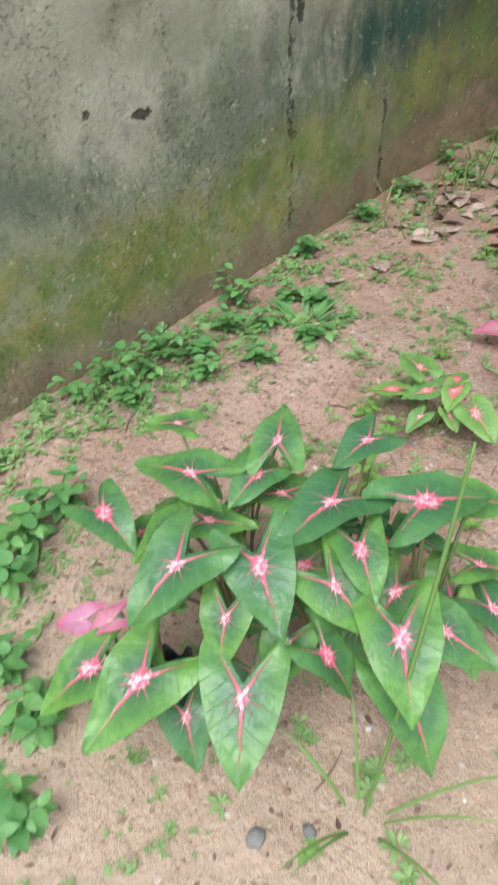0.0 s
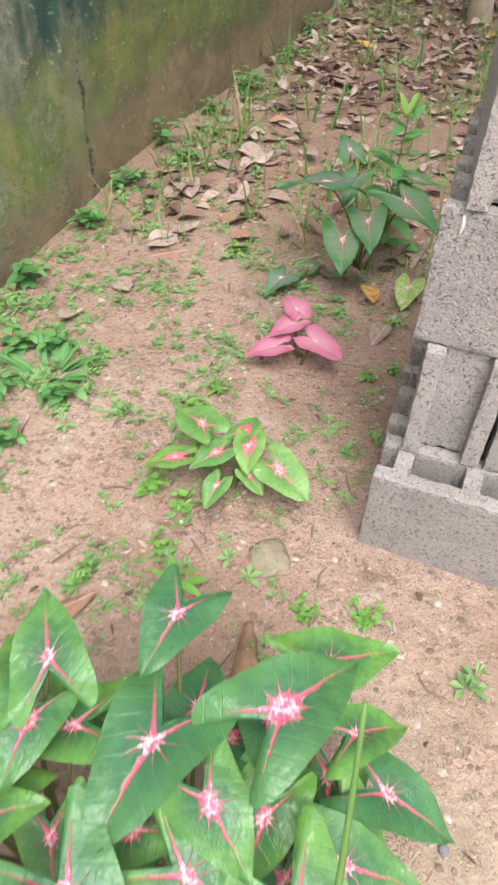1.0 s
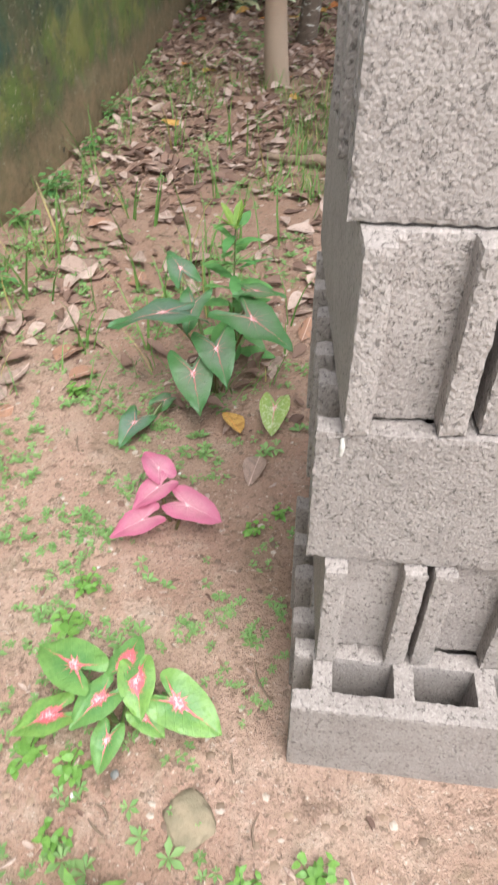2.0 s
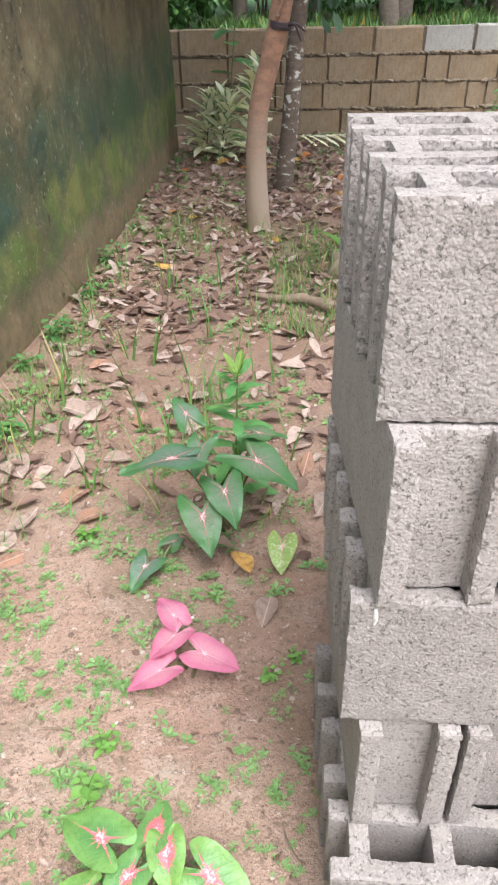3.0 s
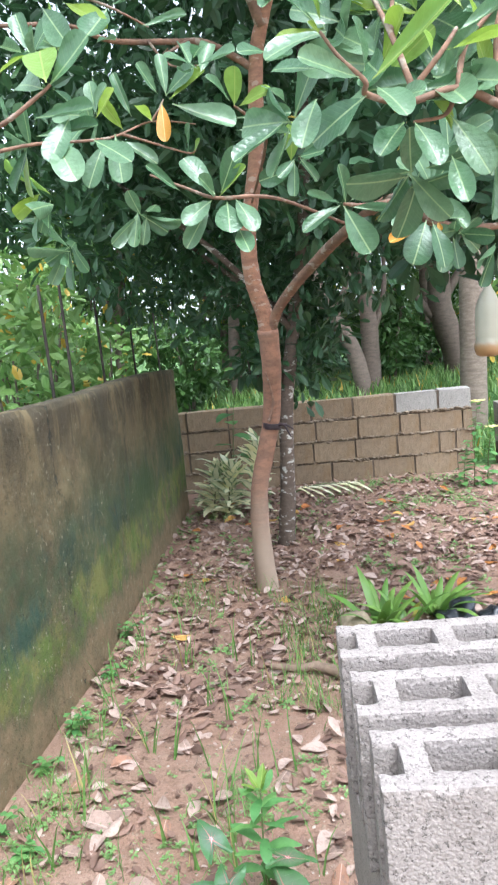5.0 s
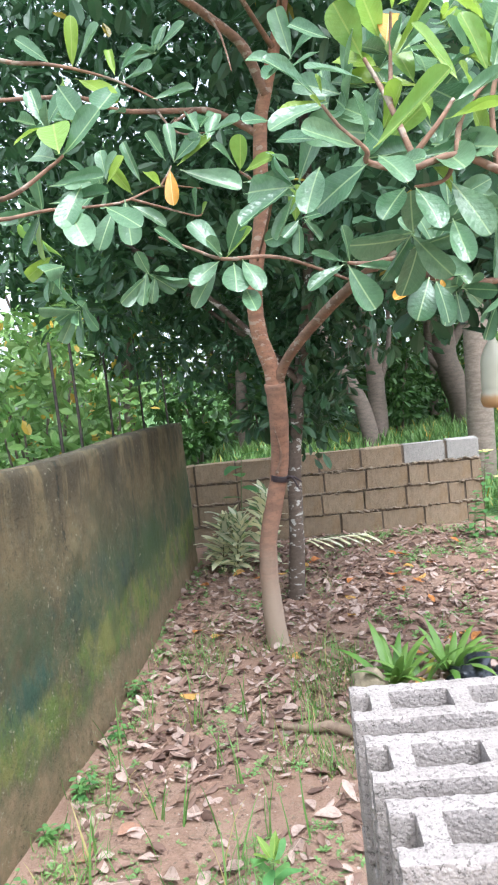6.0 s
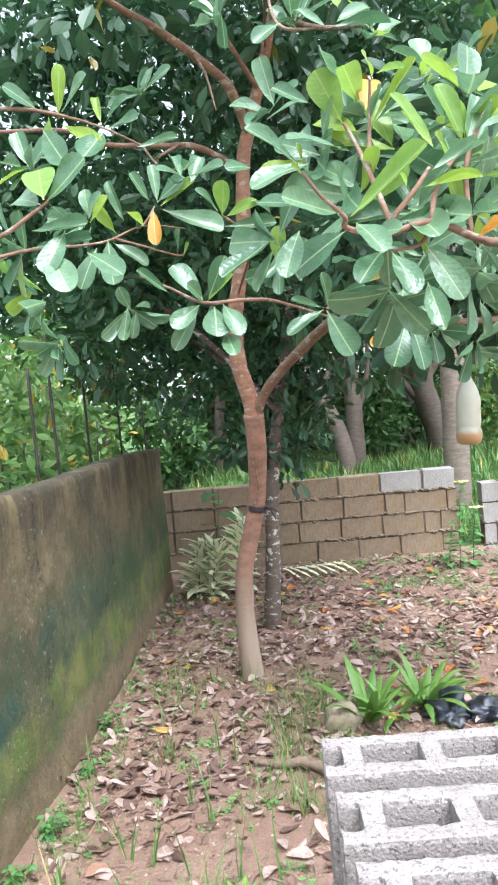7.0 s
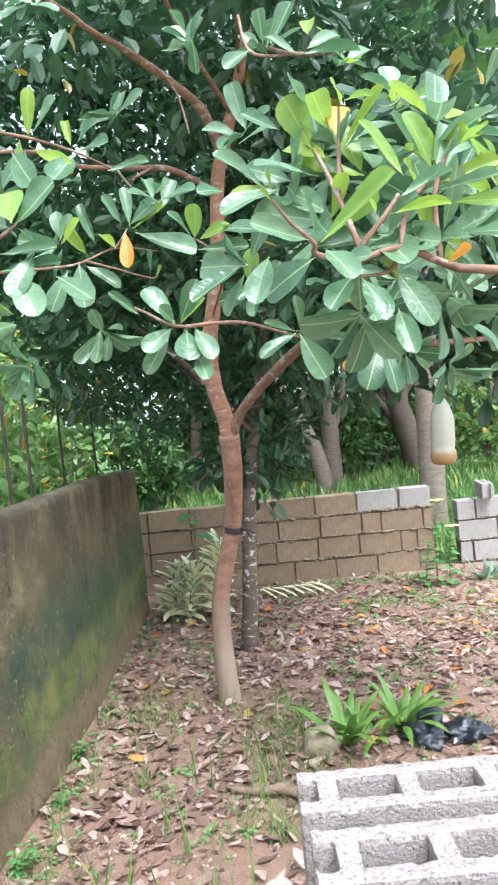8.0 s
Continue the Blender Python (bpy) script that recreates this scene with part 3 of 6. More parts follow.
PINK = (0.72, 0.10, 0.19)
CAL_GREEN = caladium("green_pink_caladium", (0.05, 0.15, 0.055), (0.15, 0.32, 0.065), PINK, 0.14, 0.017, gloss=0.36)
CAL_LIGHT = caladium("light_green_caladium", (0.11, 0.26, 0.07), (0.21, 0.37, 0.09), (0.74, 0.16, 0.19), 0.30, 0.020)
CAL_DARK = caladium("dark_green_caladium", (0.15, 0.21, 0.125), (0.10, 0.21, 0.075), (0.62, 0.20, 0.20), 0.10, 0.012, rim=(0.065, 0.18, 0.055))
CAL_PALE = caladium("yellowing_caladium", (0.30, 0.40, 0.10), (0.38, 0.45, 0.10), (0.68, 0.28, 0.26), 0.14, 0.02, 0.6)
CAL_PINK = caladium("pink_caladium", (0.60, 0.25, 0.32), (0.54, 0.18, 0.27), (0.72, 0.42, 0.46), 0.05, 0.008, 0.0, 0.5, (0.52, 0.14, 0.24))
STALK = leaf_green("fleshy_stalk", (0.13, 0.10, 0.045), (0.10, 0.16, 0.05), per_object=True, sub=0.0)
CASHEW = leaf_green("cashew_leaf", (0.072, 0.17, 0.076), (0.18, 0.305, 0.165), None, 0, True, 0.29, 0.35, (0.32, 0.44, 0.22))
CASHEW_YOUNG = leaf_green("young_cashew_leaf", (0.30, 0.43, 0.06), (0.22, 0.38, 0.09), None, 0, True, 0.34, 0.45, (0.36, 0.46, 0.12))
CASHEW_OLD = leaf_green("yellow_cashew_leaf", (0.62, 0.36, 0.04), (0.58, 0.25, 0.04), None, 0, True, 0.5, 0.35, (0.6, 0.5, 0.2))
CROWN = leaf_green("crown_leaves", (0.036, 0.088, 0.042), (0.06, 0.128, 0.058), (0.30, 0.24, 0.04), 0.02, gloss=0.4)
CROWN_DARK = leaf_green("dark_crown_leaves", (0.04, 0.095, 0.042), (0.065, 0.14, 0.06), gloss=0.4)
BUSH_LIGHT = leaf_green("light_bush_leaves", (0.12, 0.25, 0.055), (0.27, 0.40, 0.13), (0.50, 0.34, 0.05), 0.05)
BUSH = leaf_green("bush_leaves", (0.05, 0.12, 0.03), (0.10, 0.19, 0.05))
WEED = leaf_green("weed_leaves", (0.15, 0.32, 0.06), (0.22, 0.40, 0.09), gloss=0.5, per_object=True)
WEED_DARK = leaf_green("broad_weed_leaves", (0.10, 0.26, 0.08), (0.17, 0.35, 0.10), gloss=0.5, per_object=True)
SEEDLING = leaf_green("seedling_leaves", (0.17, 0.32, 0.10), (0.26, 0.40, 0.14), gloss=0.6)
BLADE = leaf_green("grass_blades", (0.13, 0.27, 0.06), (0.20, 0.32, 0.09), (0.42, 0.35, 0.14), 0.10, gloss=0.5)
LILY = leaf_green("strap_leaves", (0.12, 0.25, 0.045), (0.22, 0.36, 0.08), (0.34, 0.31, 0.06), 0.06, gloss=0.4, per_object=True)
CREAM = variegated()
SILVER = leaf_green("grey_green_leaves", (0.20, 0.28, 0.21), (0.27, 0.34, 0.26), gloss=0.5, per_object=True)
PETAL = leaf_green("yellow_petals", (0.80, 0.74, 0.25), (0.85, 0.8, 0.4), gloss=0.5, per_object=True)


def dry_leaf(name, a, b, c3, share, per_object=False):
    n = Nodes(name)
    r = n.random() if per_object else n.island()
    c = n.mix(r, a, b)
    c = n.mix(n.math("LESS_THAN", n.math("FRACT", n.math("MULTIPLY", r, 9.7)), share), c, c3)
    c = n.mix(n.ramp(n.noise(60, 3, 0.7), 0.45, 0.7, 0, 0.5), c, tuple(0.5 * v for v in a))
    if per_object:
        # midrib, brown blotches and a puckered blade
        x, y, z = n.xyz()
        c = n.mix(n.ramp(n.noise(5, 5, 0.75), 0.5, 0.64, 0, 0.6), c, tuple(0.45 * v for v in a))
        c = n.mix(n.ramp(n.math("ABSOLUTE", y), 0.02, 0.008, 0, 0.6), c, tuple(min(0.8, 1.35 * v) for v in a))
        return n.done(c, 0.75, n.noise(8, 5, 0.75), 0.7, 0.02, 0.12)
    return n.done(c, 0.75, n.noise(80, 3, 0.6), 0.4, 0.005, 0.12)


LITTER = dry_leaf("dry_leaf_litter", (0.30, 0.185, 0.14), (0.10, 0.055, 0.04), (0.43, 0.32, 0.27), 0.30)
PALE_LEAF = dry_leaf("bleached_dry_leaf", (0.50, 0.36, 0.30), (0.34, 0.225, 0.175), (0.42, 0.22, 0.14), 0.2, True)
ORANGE_LEAF = dry_leaf("orange_dry_leaf", (0.58, 0.24, 0.06), (0.50, 0.17, 0.05), (0.60, 0.36, 0.10), 0.3, True)


def plain(name, a, b, rough, scale=20.0, bump=0.3, metal=0.0):
    n = Nodes(name)
    n.b.inputs["Metallic"].default_value = metal
    nz = n.noise(scale, 4, 0.65)
    return n.done(n.mix(n.ramp(nz, 0.35, 0.65), a, b), rough, nz, bump, 0.01)


PLASTIC = plain("black_plastic_film", (0.012, 0.013, 0.016), (0.03, 0.034, 0.045), 0.32, 30)
RUBBER = plain("dark_tie", (0.02, 0.012, 0.014), (0.035, 0.02, 0.025), 0.6)
STONE = plain("weathered_stone", (0.27, 0.215, 0.145), (0.20, 0.165, 0.11), 0.95, 30, 0.7)
PEBBLE = plain("dark_pebble", (0.13, 0.13, 0.13), (0.2, 0.19, 0.18), 0.8, 40)
CHIP = plain("white_chips", (0.62, 0.60, 0.56), (0.5, 0.47, 0.43), 0.8, 60)
WOOD = plain("split_wood", (0.34, 0.20, 0.12), (0.20, 0.11, 0.07), 0.85, 18, 0.6)
TWIG = plain("dry_twig", (0.16, 0.11, 0.08), (0.24, 0.17, 0.12), 0.9, 30)
ROD = plain("rusty_rod", (0.05, 0.038, 0.03), (0.03, 0.025, 0.022), 0.8, 30, 0.4, 0.3)


def bottle_material():
    n = Nodes("cloudy_plastic_bottle")
    x, y, z = n.xyz()
    c = n.mix(n.ramp(n.math("ADD", z, n.math("MULTIPLY", n.noise(25, 3, 0.6), 0.03)), 0.055, 0.085), (0.40, 0.23, 0.10), (0.50, 0.48, 0.38))
    n.b.inputs["Transmission Weight"].default_value = 0.25
    return n.done(c, 0.35, n.noise(12, 2, 0.5), 0.2, 0.01)


# ---------------------------------------------------------------- leaf shapes
ARROW = ((1.0, 0.0), (0.92, 0.055), (0.78, 0.15), (0.58, 0.265), (0.34, 0.375), (0.10, 0.45), (-0.12, 0.49), (-0.34, 0.52), (-0.54, 0.53), (-0.68, 0.49), (-0.71, 0.415), (-0.62, 0.325), (-0.40, 0.165), (-0.15, 0.0))
HEART = ((1.0, 0.0), (0.94, 0.07), (0.80, 0.21), (0.60, 0.36), (0.36, 0.48), (0.10, 0.55), (-0.14, 0.57), (-0.34, 0.54), (-0.50, 0.47), (-0.58, 0.37), (-0.57, 0.26), (-0.48, 0.16), (-0.33, 0.07), (-0.17, 0.0))


def caladium_mesh(name, seed, fold=0.16, droop=0.16, heart=False):
    """Unit arrow-shaped leaf with two basal lobes, folded along the midrib and waved at the margin."""
    half = HEART if heart else ARROW
    rnd = random.Random(seed)
    ph, am = rnd.uniform(0, 6), rnd.uniform(0.03, 0.065)
    verts, faces = [], []
    steps = 5
    for s in (1, -1):
        start = len(verts)
        for i, (ox, oy) in enumerate(half):
            sx = min(0.97, max(-0.14, ox))
            for k in range(steps):
                u = k / (steps - 1)
                x, y = sx + (ox - sx) * u, oy * u
                z = fold * y * (1.3 - 1.4 * y) - droop * (x ** 2 if x > 0 else 1.5 * x * x) + am * u * u * math.sin(i * 1.5 + ph + s)
                z += 0.010 * math.sin(9 * x + 14 * y) * u
                verts.append((x, s * y, z))
        for i in range(len(half) - 1):
            for k in range(steps - 1):
                a = start + i * steps + k
                f = (a, a + 1, a + steps + 1, a + steps)
                faces.append(f if s < 0 else f[::-1])
    bm = bmesh.new()
    vs = [bm.verts.new(v) for v in verts]
    for f in faces:
        try:
            bm.faces.new([vs[k] for k in f])
        except ValueError:
            pass
    bmesh.ops.remove_doubles(bm, verts=list(bm.verts), dist=0.0015)
    bmesh.ops.recalc_face_normals(bm, faces=list(bm.faces))
    return mesh_of(bm, name, True)


def oval_mesh(name, shape, fold, curl, roll, seed=0, rows=13):
    """Unit leaf along x; shape is half width, skew and roundness; fold lifts the sides, curl bends the tip down, roll cups the blade."""
    rnd = random.Random(seed)
    ph = rnd.uniform(0, 6)
    width, skew, full = shape
    verts, faces = [], []
    cols = 5
    for i in range(rows):
        u = i / (rows - 1)
        x = 1 - (1 - u) ** 1.5
        w = max(0.006, width * math.sin(math.pi * min(1.0, x ** skew)) ** full) if 0 < i < rows - 1 else 0.006
        for k in range(cols):
            v = (k - 2) / 2
            y = v * w
            z = fold * abs(y) + roll * (y * y) * 4 - curl * x * x * (0.4 + 0.6 * x) + 0.014 * math.sin(x * 11 + ph + v) * abs(v)
            verts.append((x, y, z))
    for i in range(rows - 1):
        for k in range(cols - 1):
            a = i * cols + k
            faces.append((a, a + 1, a + cols + 1, a + cols))
    return from_arrays(name, verts, faces)


OBOVATE = (0.225, 1.55, 0.62)
LANCE = (0.15, 0.9, 0.95)
OVATE = (0.30, 0.8, 0.8)
STRIP = (0.05, 0.9, 0.5)
FROND = (0.11, 0.9, 0.5)


def aim(c, heading, droop, length, lean=0.0):
    """Pose of a leaf at c: heading in the plan, droop of the tip in degrees, unit leaf scaled to length, leaned about its midrib."""
    return pose(c[0], c[1], c[2], 0, 0, heading) @ pose(0, 0, 0, 0, droop, 0) @ pose(0, 0, 0, lean, 0, 0) @ Matrix.Diagonal((length, length, length, 1))


CAL_MESHES = [caladium_mesh("leaf_blade", s, 0.06 + 0.06 * s, 0.10 + 0.06 * s) for s in range(4)]
HEART_MESHES = [caladium_mesh("leaf_blade", s + 10, 0.10 + 0.08 * s, 0.06 + 0.05 * s, True) for s in range(4)]


def with_material(me, mat):
    m = me.copy()
    m.materials.clear()
    m.materials.append(mat)
    return m


def caladium_plant(base, leaves, mat, label, seed, narrow=1.02, stalk=0.0035, shapes=CAL_MESHES):
    """Leaves: joint x, y, z, heading, droop, joint-to-tip length. Each rises on its own stalk from the base."""
    rnd = random.Random(seed)
    root = thing("caladium_plant", pose(*base), label, "plant", "caladium plants")
    inv = Matrix.Translation(-Vector(base))
    blades = [with_material(m, mat) for m in shapes]
    for x, y, z, heading, droop, length in leaves:
        ob = new("leaf", blades[rnd.randrange(4)])
        m = aim((x, y, z), heading, droop, length * 0.93, rnd.uniform(-10, 10)) @ Matrix.Diagonal((1, narrow, 1, 1))
        ob.matrix_basis = inv @ m
        ob.parent = root
        foot = Vector((rnd.uniform(-0.02, 0.02), rnd.uniform(-0.02, 0.02), -0.01))
        top = Vector((x, y, z)) - Vector(base) - Vector((0, 0, 0.002))
        mid = foot.lerp(top, 0.55) + Vector((0, 0, 0.12 * (top - foot).length))
        part("stalk", tube((foot, mid, top), (stalk * 1.3, stalk, stalk * 0.7), 6, 0, seed), STALK, root, smooth=True)
    return root


def leaf_cloud(name, clumps, per, size, mat, seed, flat=0.5, spread=0.42):
    """Many small folded leaves round clump centres (x, y, z, radius): one joined mesh."""
    g = np.random.default_rng(seed)
    cl = np.array(clumps, float)
    idx = np.repeat(np.arange(len(cl)), per)
    n = len(idx)
    d = g.normal(size=(n, 3))
    d /= np.linalg.norm(d, axis=1)[:, None]
    p = cl[idx, :3] + d * (cl[idx, 3] * g.uniform(0.25, 1.0, n) ** 0.6)[:, None]
    ax = d + g.normal(size=(n, 3)) * 0.7
    ax[:, 2] -= 0.25
    ax /= np.linalg.norm(ax, axis=1)[:, None]
    up = g.normal(size=(n, 3)) * flat + np.array((0, 0, 1.0))
    sd = np.cross(up, ax)
    sd /= np.linalg.norm(sd, axis=1)[:, None] + 1e-9
    nm = np.cross(ax, sd)
    s = (size * g.uniform(0.6, 1.25, n))[:, None]
    w = spread * 0.5
    v = np.stack([p, p + ax * s * 0.45 + sd * s * w * 0.9 + nm * s * 0.06, p + ax * s * 0.8 + sd * s * w * 0.75 + nm * s * 0.02, p + ax * s - nm * s * 0.06,
                  p + ax * s * 0.8 - sd * s * w * 0.75 + nm * s * 0.02, p + ax * s * 0.45 - sd * s * w * 0.9 + nm * s * 0.06, p + ax * s * 0.5], 1).reshape(-1, 3)
    tri = np.array(((0, 6, 1), (6, 2, 1), (6, 3, 2), (6, 4, 3), (6, 5, 4), (0, 5, 6)))
    f = (np.arange(n)[:, None, None] * 7 + tri[None]).reshape(-1, 3)
    me = from_arrays(name, v, f, False)
    me.materials.append(mat)
    return me


def clumps_in(centre, radii, count, r, seed, low=-1.0):
    g = random.Random(seed)
    out = []
    while len(out) < count:
        u = Vector((g.uniform(-1, 1), g.uniform(-1, 1), g.uniform(low, 1)))
        if 0.25 < u.length < 1:
            out.append((centre[0] + u.x * radii[0], centre[1] + u.y * radii[1], centre[2] + u.z * radii[2], r * g.uniform(0.6, 1.3)))
    return out


# ---------------------------------------------------------------- the cashew tree
def cashew_mesh(name, seed, cup, curl, wave):
    """Unit cashew leaf along x: short stalk, wedge base, broad rounded tip; cup rolls the sides up, curl bends the blade."""
    rnd = random.Random(seed)
    ph, tw = rnd.uniform(0, 6), rnd.uniform(-0.12, 0.12)
    outline = ((0.0, 0.012), (0.07, 0.014), (0.13, 0.05), (0.25, 0.115), (0.40, 0.175), (0.55, 0.22), (0.70, 0.242), (0.82, 0.232), (0.91, 0.19), (0.965, 0.125), (0.992, 0.06), (1.0, 0.006))
    verts, faces = [], []
    cols = 9
    for i, (x, w) in enumerate(outline):
        for k in range(cols):
            v = (k - 4) / 4
            a = cup * v * w * 4
            y = v * w * (math.sin(a) / a if abs(a) > 1e-4 else 1.0)
            z = abs(v) * w * (1 - math.cos(a)) / abs(a) if abs(a) > 1e-4 else 0.0
            z += 0.05 * abs(y) - curl * x * x + wave * abs(v) ** 2 * math.sin(9 * x + ph + (2 if v > 0 else 0)) + tw * y * x
            verts.append((x, y, z))
    for i in range(len(outline) - 1):
        for k in range(cols - 1):
            a = i * cols + k
            faces.append((a, a + 1, a + cols + 1, a + cols))
    return from_arrays(name, verts, faces)


LEAF_MESHES = [cashew_mesh("leaf_blade", k, *f) for k, f in enumerate(((0.4, 0.10, 0.012), (-0.5, 0.20, 0.016), (0.9, -0.05, 0.010), (-0.8, 0.14, 0.014), (1.7, 0.06, 0.012), (1.2, -0.12, 0.016)))]
BLADES = {m.name: [with_material(b, m) for b in LEAF_MESHES] for m in (CASHEW, CASHEW_YOUNG, CASHEW_OLD)}


CASHEW.node_tree.nodes["Principled BSDF"].inputs["Specular IOR Level"].default_value = 0.8


def rosette(tree, base, c, towards, count, size, rnd, young=0.0, old=0.012, spread=62, forms=(0, 1, 2, 3, 4, 5), slim=1.0):
    """A whorl of leaves round a twig's end."""
    axis_q = Vector(towards).normalized().to_track_quat("X", "Z").to_matrix().to_4x4()
    for k in range(count):
        turn = 360 * k * 0.382 + rnd.uniform(-20, 20)
        open_ = spread * rnd.uniform(0.55, 1.35)
        m = Matrix.Translation(Vector(c) - Vector(base) + Vector((rnd.uniform(-1, 1), rnd.uniform(-1, 1), rnd.uniform(-1, 1))) * 0.018)
        m = m @ axis_q @ pose(0, 0, 0, turn, 0, 0) @ pose(0, 0, 0, 0, open_, 0) @ pose(0, 0, 0, rnd.uniform(-25, 25), 0, 0)
        s = size * rnd.uniform(0.7, 1.15)
        r = rnd.random()
        mat = CASHEW_OLD if r < old else (CASHEW_YOUNG if r < old + young else CASHEW)
        ob = new("leaf", BLADES[mat.name][forms[rnd.randrange(len(forms))]])
        ob.matrix_basis = m @ Matrix.Diagonal((s, s * slim, s, 1))
        ob.parent = tree


def build_cashew():
    base = (-0.03, 5.15, 0.0)
    tree = thing("cashew_tree", pose(*base), "young cashew tree with bent reddish-brown trunk and broad green leaves", "tree")
    rel = lambda pts: [tuple(Vector(p) - Vector(base)) for p in pts]
    trunk = rel(((-0.03, 5.15, -0.05), (-0.045, 5.14, 0.3), (-0.03, 5.12, 0.64), (0.06, 5.1, 0.98), (0.10, 5.08, 1.18), (0.12, 5.0, 1.42), (0.12, 4.95, 1.62)))
    part("trunk", tube(trunk, (0.072, 0.060, 0.055, 0.052, 0.053, 0.057, 0.060), 16, 0.09, 2), TRUNK_BARK, tree, smooth=True)
    part("stem", tube(rel(((0.125, 4.97, 1.53), (0.11, 4.95, 1.70), (0.06, 4.9, 1.92), (0.068, 4.85, 2.17), (0.146, 4.8, 2.53), (0.19, 4.75, 2.97), (0.242, 4.7, 3.15), (0.313, 4.65, 3.35), (0.37, 4.6, 3.52), (0.44, 4.55, 3.8), (0.5, 4.4, 4.3))), (0.052, 0.050, 0.047, 0.044, 0.041, 0.038, 0.035, 0.030, 0.027, 0.022, 0.012), 14, 0.09, 3), STEM_BARK, tree, smooth=True)
    # limbs off the stem, then the twigs that reach forward over the yard
    limbs = (
        (((0.115, 4.97, 1.57), (0.213, 4.85, 1.757), (0.406, 4.5, 1.931), (0.539, 4.1, 2.013), (0.634, 3.9, 2.057), (0.715, 3.8, 2.062), (0.811, 3.75, 1.958), (1.031, 3.9, 1.933), (1.5, 4.1, 1.95)), 0.032, 0.012),
        (((0.235, 4.7, 3.12), (0.157, 4.6, 3.309), (0.056, 4.5, 3.387), (-0.159, 4.3, 3.485), (-0.303, 4.1, 3.491), (-0.422, 3.9, 3.505), (-0.75, 3.3, 3.4)), 0.030, 0.008),
        (((0.19, 4.75, 2.93), (0.10, 4.74, 2.995), (-0.048, 4.6, 3.035), (-0.211, 4.5, 3.019), (-0.455, 4.3, 2.975), (-0.61, 4.1, 2.977), (-0.8, 3.4, 2.7)), 0.022, 0.007),
        (((-0.8, 3.4, 2.7), (-0.62, 2.7, 2.2), (-0.391, 2.4, 2.008), (-0.316, 2.6, 2.066), (-0.188, 2.8, 2.119), (-0.105, 3.0, 2.208), (0.013, 3.05, 2.201)), 0.006, 0.002),
        (((-0.167, 2.85, 2.14), (-0.094, 2.95, 2.133), (-0.006, 3.0, 2.111), (0.013, 3.0, 2.131)), 0.004, 0.002),
        (((-0.105, 3.0, 2.208), (-0.08, 3.0, 2.24), (-0.066, 3.0, 2.262)), 0.004, 0.002),
        (((-0.5, 2.5, 2.08), (-0.301, 2.3, 2.011), (-0.209, 2.3, 2.056), (-0.176, 2.3, 2.077)), 0.006, 0.003),
        (((-0.75, 3.3, 3.4), (-0.5, 2.6, 2.6), (-0.333, 2.4, 2.334), (-0.226, 2.42, 2.309), (-0.171, 2.45, 2.304), (-0.094, 2.5, 2.29), (-0.027, 2.6, 2.282)), 0.006, 0.002),
        (((0.55, 4.06, 2.01), (0.283, 3.2, 1.977), (0.187, 2.7, 1.915), (0.089, 2.55, 1.893), (0.0, 2.75, 1.965), (-0.11, 2.9, 2.041)), 0.006, 0.003),
        (((0.10, 4.83, 2.3), (0.209, 3.4, 2.223), (0.171, 2.9, 2.155), (0.141, 2.75, 2.142)), 0.007, 0.003),
        (((0.70, 3.8, 2.06), (0.496, 3.1, 1.933), (0.38, 2.65, 1.867)), 0.010, 0.004),
        (((0.80, 3.75, 1.96), (0.709, 3.1, 1.869), (0.573, 2.65, 1.815)), 0.010, 0.004),
        (((0.36, 4.6, 3.5), (0.352, 3.9, 3.373), (0.333, 2.9, 2.688), (0.42, 2.7, 2.56)), 0.008, 0.003),
        (((1.5, 4.1, 1.95), (1.75, 3.2, 1.9), (1.2, 2.3, 1.84), (0.618, 1.98, 1.84), (0.547, 1.97, 1.851), (0.473, 1.95, 1.878), (0.40, 1.92, 1.86), (0.345, 1.9, 1.869), (0.341, 1.88, 1.879), (0.313, 1.88, 1.908), (0.29, 1.88, 1.942)), 0.009, 0.002),
        (((0.40, 1.92, 1.862), (0.416, 1.95, 1.887), (0.451, 1.95, 1.924), (0.477, 1.96, 1.957)), 0.0055, 0.003),
        (((0.473, 1.95, 1.878), (0.495, 1.99, 1.944), (0.546, 2.02, 2.0)), 0.005, 0.003),
        (((0.415, 1.95, 1.879), (0.398, 2.0, 1.974), (0.389, 2.05, 2.035), (0.375, 2.06, 2.071)), 0.005, 0.003),
        (((0.398, 2.0, 1.974), (0.415, 2.06, 2.068), (0.421, 2.06, 2.133)), 0.004, 0.002),
        (((0.535, 1.98, 1.857), (0.542, 2.0, 1.968), (0.58, 2.02, 2.048)), 0.005, 0.003),
        (((0.47, 1.955, 1.872), (0.457, 1.97, 1.852), (0.412, 1.95, 1.843)), 0.004, 0.002),
        (((0.30, 4.65, 3.32), (0.1, 4.2, 3.5), (-0.05, 3.8, 3.75)), 0.016, 0.006),
        (((0.40, 4.57, 3.65), (0.55, 3.9, 3.2), (0.64, 3.2, 2.82)), 0.014, 0.006),
        (((-0.12, 4.53, 3.03), (-0.2, 4.2, 2.85), (-0.15, 3.9, 2.75)), 0.009, 0.003),
        (((0.0, 4.44, 3.42), (0.06, 4.2, 3.2), (0.10, 4.0, 2.95)), 0.008, 0.003),
        (((-0.3, 4.42, 3.0), (-0.18, 4.2, 2.8), (-0.02, 4.1, 2.75)), 0.007, 0.002),
    )
